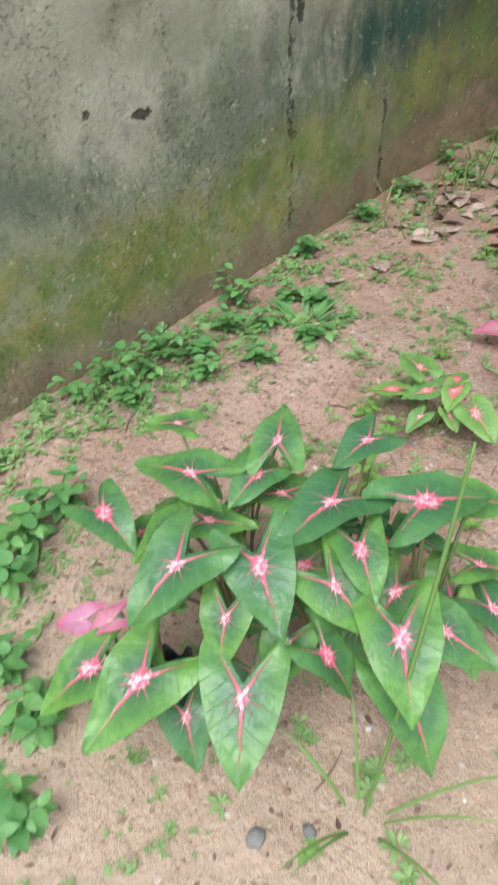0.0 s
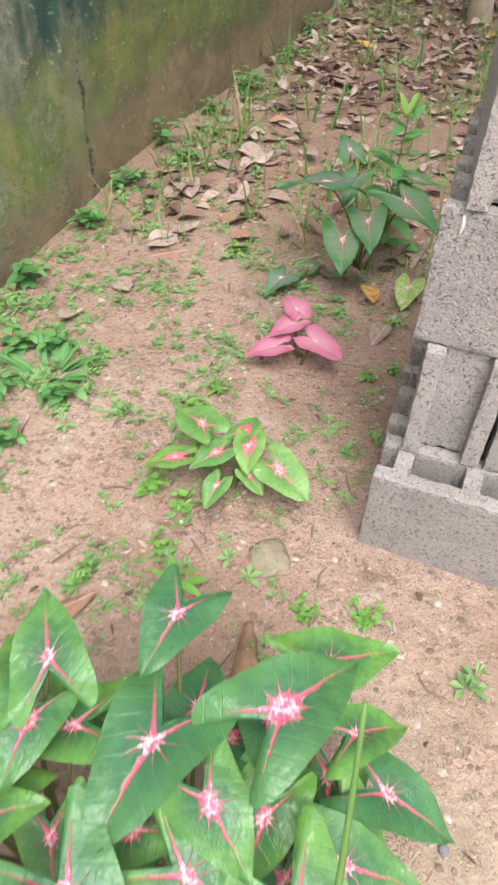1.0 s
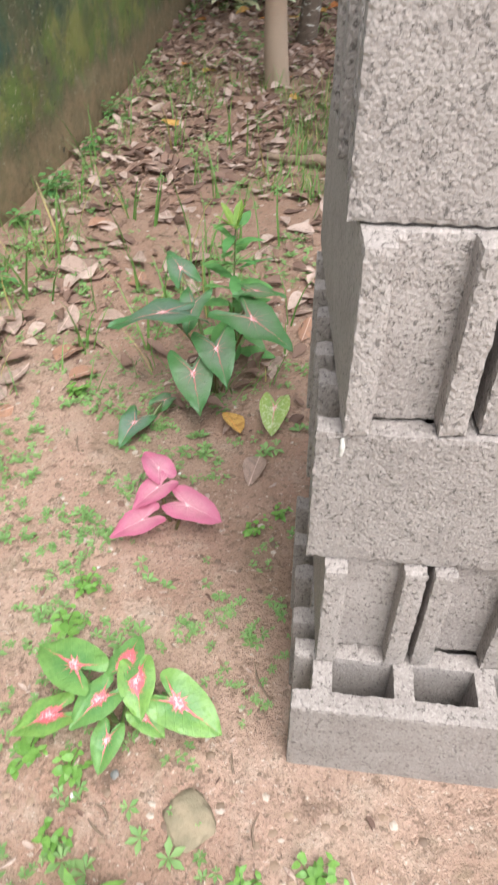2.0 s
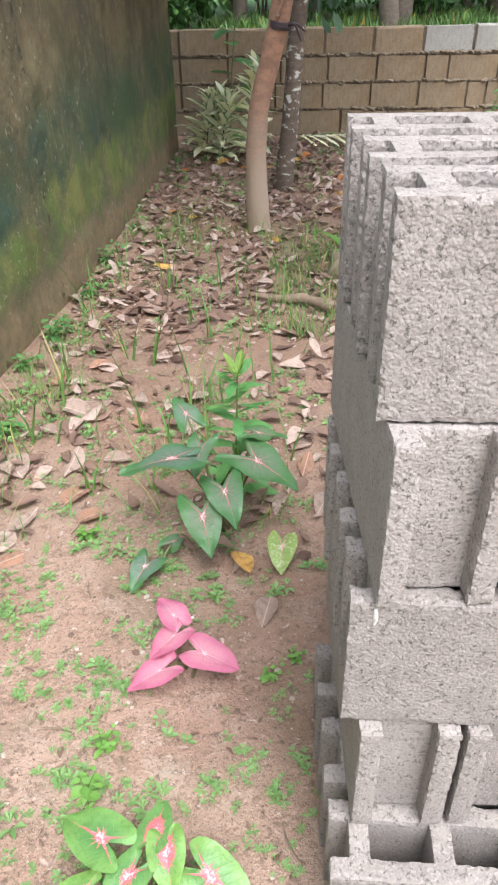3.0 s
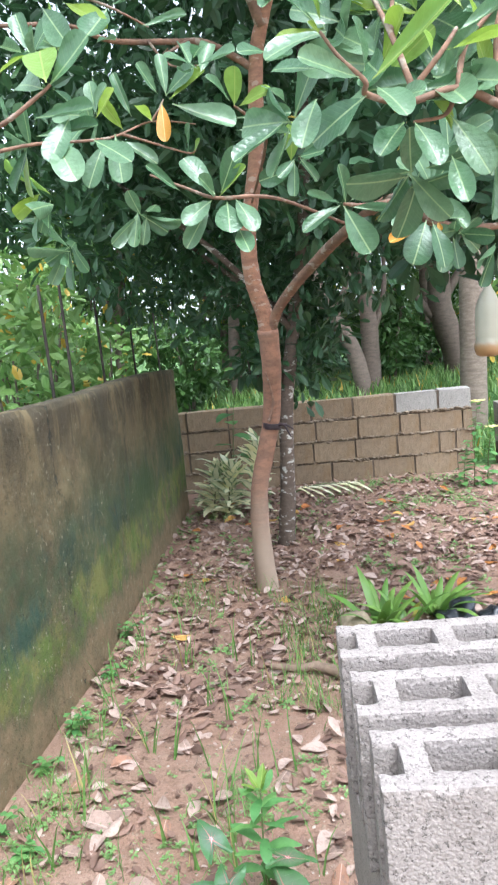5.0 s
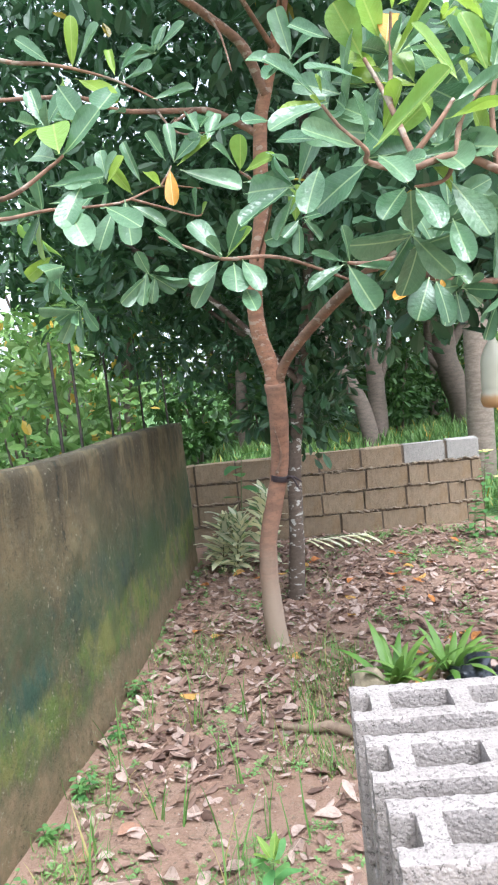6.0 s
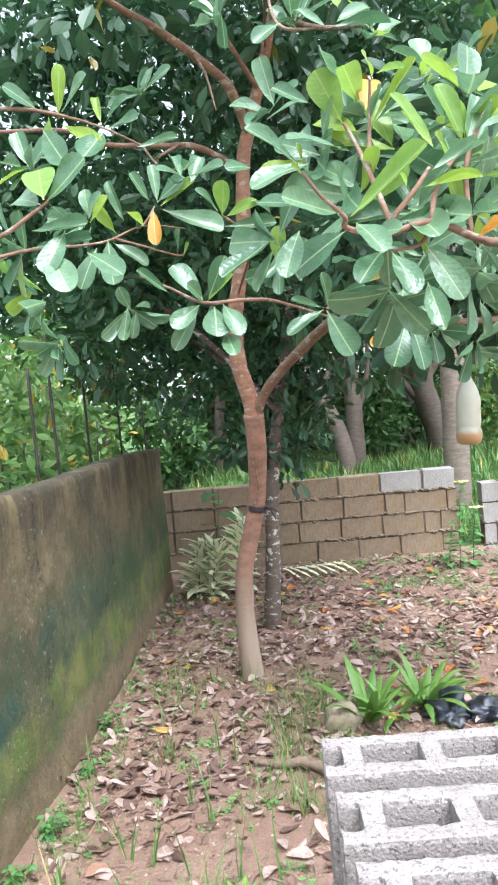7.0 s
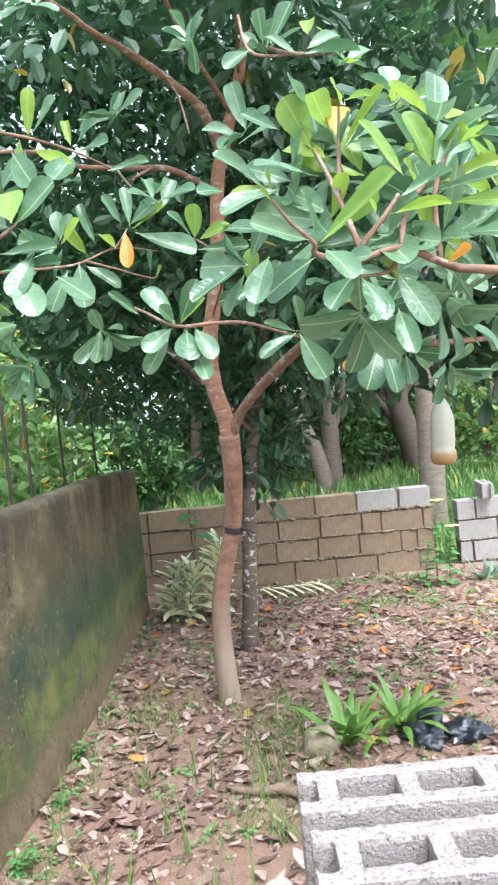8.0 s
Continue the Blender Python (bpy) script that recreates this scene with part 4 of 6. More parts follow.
    for k, (pts, r0, r1) in enumerate(limbs):
        n = len(pts)
        part("limb" if r0 > 0.013 else "twig", tube(rel(pts), [r0 + (r1 - r0) * i / (n - 1) for i in range(n)], 8, 0.12, k), CASHEW_BARK, tree, smooth=True)
    rnd = random.Random(12)
    # leaves along the forward twigs: stalk x, y, z, tip x, y, z, breadth, kind (0 grown, 1 young, 2 young and rolled, 3 yellowed)
    leaves = {
        "near_twig": ((0.348, 1.870, 1.877, 0.453, 1.870, 1.950, 0.30, 2), (0.334, 1.875, 1.882, 0.255, 1.828, 1.896, 0.62, 0), (0.342, 1.885, 1.892, 0.334, 1.821, 1.930, 0.62, 0), (0.339, 1.861, 1.856, 0.267, 1.895, 1.821, 0.95, 0), (0.353, 1.870, 1.868, 0.376, 1.800, 1.823, 0.70, 0), (0.281, 1.900, 1.871, 0.255, 1.830, 1.814, 0.60, 0), (0.346, 1.893, 1.973, 0.274, 1.838, 1.981, 0.50, 0), (0.284, 1.886, 1.957, 0.228, 1.837, 1.997, 0.62, 0), (0.286, 1.885, 1.901, 0.227, 1.937, 1.933, 0.60, 0), (0.291, 1.881, 1.957, 0.288, 1.871, 1.978, 0.50, 1), (0.291, 1.887, 1.941, 0.278, 1.877, 1.956, 0.60, 1), (0.372, 1.890, 1.849, 0.390, 1.817, 1.851, 0.60, 0)),
        "fork_twig": ((0.458, 1.942, 1.925, 0.532, 1.901, 1.924, 0.40, 1), (0.444, 1.965, 1.929, 0.427, 1.911, 1.956, 0.50, 1), (0.417, 1.959, 1.885, 0.520, 1.985, 1.893, 0.36, 0), (0.426, 1.959, 1.893, 0.485, 2.004, 1.847, 0.50, 1), (0.473, 1.946, 1.947, 0.563, 1.978, 1.996, 0.34, 0), (0.540, 1.948, 1.839, 0.579, 2.001, 1.795, 0.60, 0), (0.402, 1.965, 1.848, 0.359, 1.894, 1.804, 0.65, 0), (0.409, 1.935, 1.839, 0.428, 1.870, 1.783, 0.65, 0), (0.465, 1.969, 1.851, 0.505, 1.926, 1.773, 0.70, 0), (0.461, 1.955, 1.795, 0.461, 1.890, 1.733, 0.60, 0), (0.534, 1.950, 1.852, 0.554, 1.880, 1.848, 0.40, 3)),
        "upper_twig": ((0.372, 2.054, 2.070, 0.333, 2.019, 2.138, 0.92, 1), (0.397, 2.063, 2.057, 0.339, 2.111, 2.107, 0.85, 1), (0.423, 2.067, 1.998, 0.401, 2.118, 2.071, 0.55, 0), (0.413, 2.074, 2.094, 0.434, 2.127, 2.173, 0.65, 3), (0.416, 2.067, 2.073, 0.432, 1.999, 2.089, 0.40, 0), (0.422, 2.074, 2.075, 0.499, 2.074, 2.157, 0.20, 1), (0.427, 2.076, 2.076, 0.478, 2.022, 2.093, 0.26, 0), (0.425, 2.069, 2.139, 0.416, 2.015, 2.157, 0.80, 1), (0.435, 2.073, 2.149, 0.464, 2.018, 2.131, 0.45, 1), (0.367, 2.051, 2.130, 0.336, 1.986, 2.150, 0.80, 0), (0.386, 2.074, 2.031, 0.328, 2.122, 2.077, 0.50, 0), (0.324, 2.044, 2.100, 0.271, 2.094, 2.150, 0.50, 0)),
        "sunlit_twig": ((0.497, 2.016, 2.011, 0.444, 1.992, 2.086, 0.50, 1), (0.501, 2.012, 2.000, 0.466, 2.057, 2.075, 0.50, 1), (0.551, 2.035, 2.012, 0.519, 2.016, 2.102, 0.56, 1), (0.520, 2.025, 1.986, 0.501, 1.970, 2.009, 0.70, 1), (0.562, 2.029, 2.018, 0.569, 1.965, 2.047, 0.50, 0), (0.557, 2.035, 2.014, 0.591, 2.084, 2.097, 0.50, 0), (0.558, 2.020, 1.989, 0.656, 2.056, 2.016, 0.40, 1), (0.550, 2.012, 1.975, 0.631, 1.981, 1.974, 0.36, 0), (0.573, 2.024, 1.958, 0.630, 1.972, 1.944, 0.50, 1), (0.586, 2.008, 2.037, 0.604, 1.939, 2.032, 0.55, 1), (0.458, 2.024, 2.019, 0.439, 1.951, 2.027, 0.90, 0), (0.500, 2.002, 1.969, 0.583, 2.048, 1.990, 0.40, 0)),
        "hanging_twig": ((0.088, 2.543, 1.900, 0.024, 2.570, 1.997, 0.70, 0), (0.096, 2.566, 1.899, 0.167, 2.503, 1.939, 0.50, 1), (0.101, 2.548, 1.902, 0.146, 2.498, 1.980, 0.70, 0), (0.079, 2.556, 1.890, 0.027, 2.483, 1.847, 0.75, 0), (0.112, 2.552, 1.882, 0.119, 2.475, 1.813, 1.00, 0), (0.071, 2.568, 1.882, 0.017, 2.520, 1.795, 0.60, 0), (0.132, 2.547, 1.886, 0.172, 2.474, 1.820, 0.70, 0), (0.133, 2.540, 1.821, 0.153, 2.457, 1.771, 0.70, 0), (0.088, 2.569, 1.896, 0.072, 2.488, 1.927, 0.70, 0)),
        "low_twig": ((0.378, 2.652, 1.864, 0.432, 2.652, 1.749, 0.90, 0), (0.370, 2.647, 1.864, 0.280, 2.593, 1.823, 0.55, 0), (0.373, 2.631, 1.867, 0.284, 2.572, 1.875, 0.35, 0), (0.383, 2.655, 1.871, 0.377, 2.588, 1.938, 0.60, 0), (0.392, 2.655, 1.872, 0.460, 2.595, 1.908, 0.55, 0), (0.391, 2.657, 1.861, 0.507, 2.651, 1.835, 0.38, 0), (0.568, 2.658, 1.812, 0.528, 2.603, 1.720, 1.00, 0), (0.575, 2.631, 1.804, 0.599, 2.587, 1.705, 0.70, 0), (0.594, 2.657, 1.805, 0.599, 2.647, 1.782, 0.80, 3), (0.535, 2.640, 1.793, 0.463, 2.566, 1.756, 0.50, 3), (0.595, 2.654, 1.816, 0.636, 2.577, 1.793, 0.50, 0), (0.552, 2.645, 1.825, 0.484, 2.565, 1.813, 0.50, 0)),
        "yellow_twig": ((-0.071, 2.995, 2.253, -0.067, 2.945, 2.142, 0.55, 3), (-0.056, 2.992, 2.267, -0.062, 2.992, 2.386, 0.50, 0), (-0.058, 3.011, 2.276, 0.024, 2.964, 2.328, 0.80, 0), (-0.081, 3.003, 2.279, -0.126, 2.954, 2.347, 0.80, 0), (-0.048, 2.992, 2.258, 0.060, 2.992, 2.319, 0.50, 1), (-0.044, 3.012, 2.252, 0.127, 3.012, 2.169, 0.70, 0), (-0.159, 2.987, 2.223, -0.199, 2.987, 2.345, 0.45, 0), (-0.191, 3.008, 2.198, -0.237, 2.964, 2.271, 0.65, 1), (-0.103, 2.993, 2.206, -0.131, 2.915, 2.223, 0.80, 1), (-0.014, 3.013, 2.116, 0.011, 2.944, 2.171, 0.75, 0), (0.002, 3.014, 2.111, 0.023, 2.959, 2.136, 0.50, 1), (-0.199, 2.993, 2.166, -0.098, 2.977, 2.100, 0.60, 0)),
        "middle_twig": ((0.140, 2.765, 2.147, 0.155, 2.709, 2.220, 0.90, 1), (0.131, 2.739, 2.152, 0.094, 2.672, 2.196, 0.60, 0), (0.148, 2.751, 2.139, 0.221, 2.687, 2.161, 0.60, 1), (0.145, 2.762, 2.119, 0.278, 2.762, 2.112, 0.50, 0), (0.137, 2.737, 2.084, 0.272, 2.737, 2.066, 0.30, 0), (-0.164, 2.762, 2.115, -0.159, 2.755, 1.994, 0.85, 0), (-0.195, 2.762, 2.096, -0.237, 2.718, 1.997, 0.70, 0), (0.225, 2.735, 2.251, 0.176, 2.656, 2.242, 0.70, 0), (0.230, 2.762, 2.238, 0.287, 2.683, 2.213, 0.60, 0), (0.265, 2.744, 2.135, 0.226, 2.669, 2.166, 0.80, 0), (-0.015, 2.747, 1.959, -0.088, 2.704, 2.016, 0.50, 0)),
        "left_twig": ((-0.185, 2.317, 2.081, -0.091, 2.295, 2.148, 0.85, 0), (-0.178, 2.280, 2.074, -0.203, 2.339, 2.163, 1.00, 1), (-0.195, 2.315, 2.076, -0.274, 2.375, 2.129, 0.80, 0), (-0.174, 2.297, 2.069, -0.137, 2.358, 2.052, 0.75, 0), (-0.218, 2.317, 2.029, -0.096, 2.292, 2.014, 0.40, 0), (-0.219, 2.310, 1.994, -0.096, 2.310, 1.989, 0.32, 0), (-0.149, 2.307, 2.020, -0.181, 2.246, 1.934, 0.70, 0), (-0.181, 2.292, 1.976, -0.133, 2.215, 1.903, 0.80, 0), (-0.106, 2.289, 1.968, -0.030, 2.218, 1.914, 0.60, 0)),
        "high_left_twig": ((-0.178, 2.454, 2.307, -0.160, 2.422, 2.400, 0.50, 1), (-0.173, 2.462, 2.317, -0.097, 2.407, 2.358, 0.90, 0), (-0.177, 2.466, 2.292, -0.085, 2.404, 2.230, 0.50, 1), (-0.189, 2.467, 2.293, -0.213, 2.531, 2.266, 0.90, 0), (-0.220, 2.466, 2.286, -0.168, 2.395, 2.193, 0.70, 0), (-0.217, 2.431, 2.313, -0.262, 2.372, 2.344, 0.70, 0), (-0.078, 2.437, 2.270, -0.023, 2.367, 2.298, 0.65, 0), (-0.075, 2.457, 2.271, 0.002, 2.381, 2.245, 0.70, 0), (-0.088, 2.447, 2.280, -0.102, 2.490, 2.344, 0.40, 1), (-0.085, 2.454, 2.263, -0.117, 2.383, 2.183, 0.90, 0), (-0.014, 2.440, 2.218, 0.068, 2.489, 2.238, 0.35, 0), (-0.115, 2.449, 2.200, -0.093, 2.517, 2.242, 0.50, 0)),
        "top_twig": ((0.446, 2.694, 2.555, 0.601, 2.694, 2.560, 0.40, 0), (0.473, 2.701, 2.605, 0.480, 2.743, 2.677, 0.80, 1), (0.439, 2.687, 2.555, 0.369, 2.737, 2.624, 0.60, 0), (0.464, 2.717, 2.576, 0.561, 2.754, 2.644, 0.60, 0), (0.172, 2.713, 2.643, 0.139, 2.640, 2.659, 0.70, 0), (0.185, 2.705, 2.624, 0.189, 2.755, 2.565, 0.80, 0), (0.321, 2.682, 2.570, 0.262, 2.606, 2.508, 0.60, 0), (0.899, 2.691, 2.436, 0.913, 2.632, 2.487, 0.60, 0), (0.675, 2.697, 2.433, 0.701, 2.624, 2.449, 0.80, 0), (0.705, 2.711, 2.423, 0.757, 2.642, 2.412, 0.50, 1), (0.757, 2.682, 2.446, 0.794, 2.615, 2.462, 0.60, 0)),
    }
    kinds = (CASHEW, CASHEW_YOUNG, CASHEW_YOUNG, CASHEW_OLD)
    for twig, rows in leaves.items():
        for x0, y0, z0, x1, y1, z1, wide, kind in rows:
            p, d = Vector((x0, y0, z0)) - Vector(base), Vector((x1 - x0, y1 - y0, z1 - z0))
            ln = d.length
            up = Vector((rnd.uniform(-0.4, 0.4), -1.0, rnd.uniform(0.25, 0.8)))
            ex = d / ln
            ey = up.cross(ex).normalized()
            ez = ex.cross(ey)
            form = (4, 5)[rnd.randrange(2)] if wide < 0.46 else rnd.randrange(4)
            ob = new("leaf", BLADES[kinds[kind].name][form])
            wd = ln * min(1.3, wide * (1.35 if form < 4 else 1.6))
            ob.matrix_basis = Matrix(((ex.x * ln, ey.x * wd, ez.x * ln, p.x), (ex.y * ln, ey.y * wd, ez.y * ln, p.y), (ex.z * ln, ey.z * wd, ez.z * ln, p.z), (0, 0, 0, 1)))
            ob.parent = tree
    # whorls on the twigs behind them: x, y, z, outward direction
    size = 0.135
    for c, d, count, young in (
        ((0.62, 2.9, 1.93), (0.1, -0.3, 0.2), 8, 0), ((0.80, 2.8, 1.87), (0.3, -0.3, 0), 8, 0), ((0.72, 2.6, 2.15), (0, -0.4, 0.6), 9, 0.2), ((0.92, 2.7, 2.2), (0.2, -0.3, 0.4), 8, 0.2),
        ((0.41, 3.2, 2.85), (-0.1, -0.3, 0.4), 8, 0), ((0.64, 3.2, 2.78), (0.2, -0.3, 0.4), 8, 0.1), ((0.15, 3.4, 2.98), (-0.2, -0.3, 0.3), 8, 0), ((0.50, 2.8, 2.35), (0.1, -0.3, 0.4), 9, 0.1),
        ((-0.45, 3.7, 3.4), (-0.4, -0.4, 0.2), 7, 0), ((-0.12, 3.3, 2.72), (-0.2, -0.3, 0.4), 7, 0), ((1.0, 2.9, 2.05), (0.2, -0.4, 0.3), 8, 0.1), ((0.95, 3.1, 2.35), (0.2, -0.4, 0.3), 8, 0.15),
        ((-0.42, 2.95, 2.02), (-0.3, -0.3, -0.2), 7, 0.1), ((-0.35, 3.0, 2.42), (-0.3, -0.3, 0.3), 7, 0.1), ((0.72, 2.9, 2.5), (0.1, -0.3, 0.5), 8, 0.2), ((1.1, 3.3, 2.6), (0.2, -0.4, 0.3), 8, 0.1),
        ((0.9, 3.2, 1.78), (0.2, -0.3, -0.4), 7, 0.05), ((0.30, 3.0, 2.50), (-0.1, -0.3, 0.4), 6, 0), ((-0.05, 3.2, 3.05), (0, -0.3, 0.3), 7, 0), ((-0.30, 3.1, 3.0), (0, -0.3, 0.2), 6, 0),
    ):
        rosette(tree, base, c, d, count, size, rnd, young)
    # short leafy side shoots among the sunlit twigs
    for c, d, count, sz, young in (
        ((0.47, 2.02, 1.90), (-0.1, -0.5, 0.3), 8, 0.11, 0.1), ((0.56, 2.05, 1.91), (0.2, -0.5, 0.2), 8, 0.11, 0.1), ((0.38, 2.05, 1.95), (-0.4, -0.4, 0.2), 8, 0.11, 0.1), ((0.47, 2.12, 2.03), (0.0, -0.5, 0.5), 8, 0.11, 0.35),
        ((0.57, 2.10, 2.05), (0.3, -0.4, 0.5), 8, 0.11, 0.4), ((0.33, 2.10, 2.03), (-0.5, -0.4, 0.4), 7, 0.11, 0.1), ((0.43, 2.15, 2.12), (-0.1, -0.4, 0.7), 7, 0.11, 0.3), ((0.60, 2.15, 1.83), (0.2, -0.4, -0.4), 8, 0.11, 0.0),
        ((0.46, 2.2, 1.82), (0.0, -0.4, -0.4), 8, 0.11, 0.0), ((0.66, 2.2, 1.95), (0.4, -0.4, 0.2), 8, 0.12, 0.1), ((0.62, 2.2, 2.15), (0.2, -0.4, 0.5), 8, 0.12, 0.3), ((0.26, 2.2, 1.93), (-0.5, -0.4, 0.0), 6, 0.11, 0.0),
        ((0.95, 3.3, 2.10), (0.1, -0.4, 0.0), 9, 0.13, 0.05), ((1.15, 3.4, 1.95), (0.2, -0.4, -0.2), 9, 0.13, 0.05), ((1.25, 3.6, 1.80), (0.2, -0.4, -0.4), 8, 0.13, 0.0), ((0.84, 3.5, 1.88), (0.0, -0.4, -0.2), 8, 0.13, 0.0),
        ((0.78, 3.3, 2.10), (-0.1, -0.4, 0.1), 8, 0.13, 0.0), ((0.30, 3.3, 2.12), (0.0, -0.4, 0.0), 7, 0.12, 0.1), ((-0.25, 2.9, 2.20), (-0.2, -0.4, 0.2), 7, 0.12, 0.1), ((-0.38, 2.7, 2.10), (-0.4, -0.4, -0.1), 7, 0.12, 0.1),
        ((-0.30, 2.6, 2.25), (-0.3, -0.4, 0.3), 7, 0.12, 0.1), ((0.04, 2.9, 2.30), (0.2, -0.4, 0.4), 6, 0.12, 0.1), ((-0.45, 3.2, 1.92), (-0.2, -0.4, -0.4), 8, 0.13, 0.1), ((-0.22, 3.3, 2.02), (0.0, -0.4, -0.4), 7, 0.13, 0.0),
    ):
        rosette(tree, base, c, d, count, sz, rnd, young, 0.01, 68)
    cl = clumps_in((0.3, 4.5, 3.95), (1.4, 1.1, 0.55), 46, 0.28, 5) + clumps_in((1.1, 3.9, 2.5), (0.7, 0.6, 0.4), 22, 0.22, 6) + clumps_in((1.35, 4.4, 2.12), (0.55, 0.4, 0.28), 16, 0.2, 8)
    me = leaf_cloud("foliage", [(x - base[0], y - base[1], z - base[2], r) for x, y, z, r in cl], 44, 0.13, CROWN, 3, 0.7, 0.5)
    tagged(part("foliage", me, None, tree), kind="stuff")
    # rubber strip tied round the trunk
    bm = tube([tuple(Vector(p) - Vector(base)) for p in ((0.083, 5.09, 1.03), (0.086, 5.09, 1.05), (0.09, 5.088, 1.07))], (0.056, 0.059, 0.056), 16, 0.06, 4)
    tie = part("tie", bm, RUBBER, tree, "dark strip tied round the trunk", True)
    for dx, dz in ((0.09, -0.03), (0.07, -0.07)):
        part("tie_end", tube(((0.155, -0.09, 1.05), (0.155 + dx * 0.5, -0.11, 1.055), (0.155 + dx, -0.10, 1.05 + dz)), (0.010, 0.008, 0.004), 6, 0.1, 4), RUBBER, tie, smooth=True)
    # a split of bark peeling upward above the tie
    part("peeling_bark", tube(((0.10, -0.125, 1.08), (0.14, -0.145, 1.2), (0.115, -0.20, 1.38)), (0.010, 0.008, 0.003), 6, 0.2, 6), CASHEW_BARK, tree, "thin dry strip of peeling bark", True)
    return tree


def bent_tree(name, base, trunk, radii, crown, mat, leaf, per, size, label, seed, limbs=()):
    tree = thing(name, pose(*base), label, "tree", "trees behind the wall" if base[1] > 8.5 else "")
    part("trunk", tube(trunk, radii, 10, 0.12, seed), mat, tree, smooth=True)
    for k, (pts, r0, r1) in enumerate(limbs):
        n = len(pts)
        part("limb", tube(pts, [r0 + (r1 - r0) * i / (n - 1) for i in range(n)], 7, 0.12, seed + k), mat, tree, smooth=True)
    tagged(part("crown", leaf_cloud("crown", crown, per, size, leaf, seed, 0.8, 0.45), None, tree), kind="stuff")
    return tree


def build_trees():
    build_cashew()
    bent_tree("shade_tree", (0.08, 6.1, 0), ((0, 0, -0.05), (0.05, 0, 0.42), (0.10, 0, 1.06), (0.17, 0, 1.47), (0.23, 0, 1.8), (0.33, -0.1, 2.3), (0.4, -0.1, 3.2), (0.45, 0, 4.4)),
              (0.07, 0.058, 0.052, 0.05, 0.048, 0.045, 0.04, 0.02), clumps_in((-0.15, 0.1, 3.5), (2.3, 1.1, 1.8), 250, 0.34, 21) + clumps_in((0.22, 0.3, 1.75), (0.42, 0.4, 0.6), 13, 0.22, 22), DARK_BARK, CROWN_DARK, 75, 0.125,
              "dark-barked tree with pale patches and a dense dark crown", 31,
              ((((0.2, 0, 1.6), (-0.3, -0.2, 2.2), (-0.9, -0.3, 2.7)), 0.03, 0.012), (((0.3, 0, 2.2), (0.8, 0, 2.5), (1.3, 0, 3.0)), 0.03, 0.012), (((0.2, 0, 1.7), (-0.5, 0.3, 2.3), (-1.2, 0.3, 3.0)), 0.022, 0.01)))
    # trees and scrub beyond the block wall: x, y, height, crown radius, shade
    rnd = random.Random(8)
    for x, y, ht, r, dark, lean in ((-0.6, 11.5, 5.0, 1.8, 1, 0.2), (4.6, 13, 5.2, 2.0, 0, 0.2), (0.4, 15.5, 6.5, 2.2, 1, 0.1), (-2.6, 12.5, 5.0, 1.9, 0, 0.2), (2.6, 16, 7.5, 2.6, 0, 0),
                                    (-4.6, 14, 6.2, 2.2, 0, 0.2), (6.0, 17, 7.0, 2.6, 0, -0.2), (-1.8, 18, 7.0, 2.6, 0, 0.2), (0.8, 20, 8.5, 3.2, 0, 0), (-0.9, 13.8, 10.5, 2.7, 1, 0.2), (3.0, 15, 10.5, 2.8, 0, 0.1)):
        k = rnd.random()
        trunk = ((0, 0, -0.1), (lean * 0.25, 0, ht * 0.2), (lean * 0.9, 0.1, ht * 0.42), (lean * 0.9 + 0.2, 0.1, ht * 0.7))
        limbs = tuple((((lean * 0.5, 0, ht * 0.26), (lean * 0.5 + dx * 0.5, dy, ht * 0.42), (lean * 0.5 + dx, dy * 2, ht * 0.6)), 0.05, 0.015) for dx, dy in ((0.8, 0.1), (-0.8, 0.15), (0.3, -0.3)))
        crown = clumps_in((lean, 0, ht * 0.66), (r * 1.15, r * 0.9, ht * 0.36), int(46 + r * 16), 0.36 * r / 1.6, int(k * 1000), -1.0)
        bent_tree("tree", (x, y, outer_height(y)), trunk, (0.10, 0.085, 0.07, 0.03), crown, FAR_BARK, CROWN_DARK if dark else BUSH, 60, 0.15 + 0.02 * r, "grey-barked tree with a dark leafy crown" if dark else "leafy tree with a light green crown", int(k * 900), limbs)


def old_tree(base, trunk, radii, limbs, crown_at, crown_r, clumps, leaf, label, seed):
    """A thick-stemmed old tree on the bank, its stem bent as given."""
    return bent_tree("tree", base, trunk, radii, clumps_in(crown_at, crown_r, clumps, 0.38, seed), FAR_BARK, leaf, 60, 0.18, label, seed, limbs)


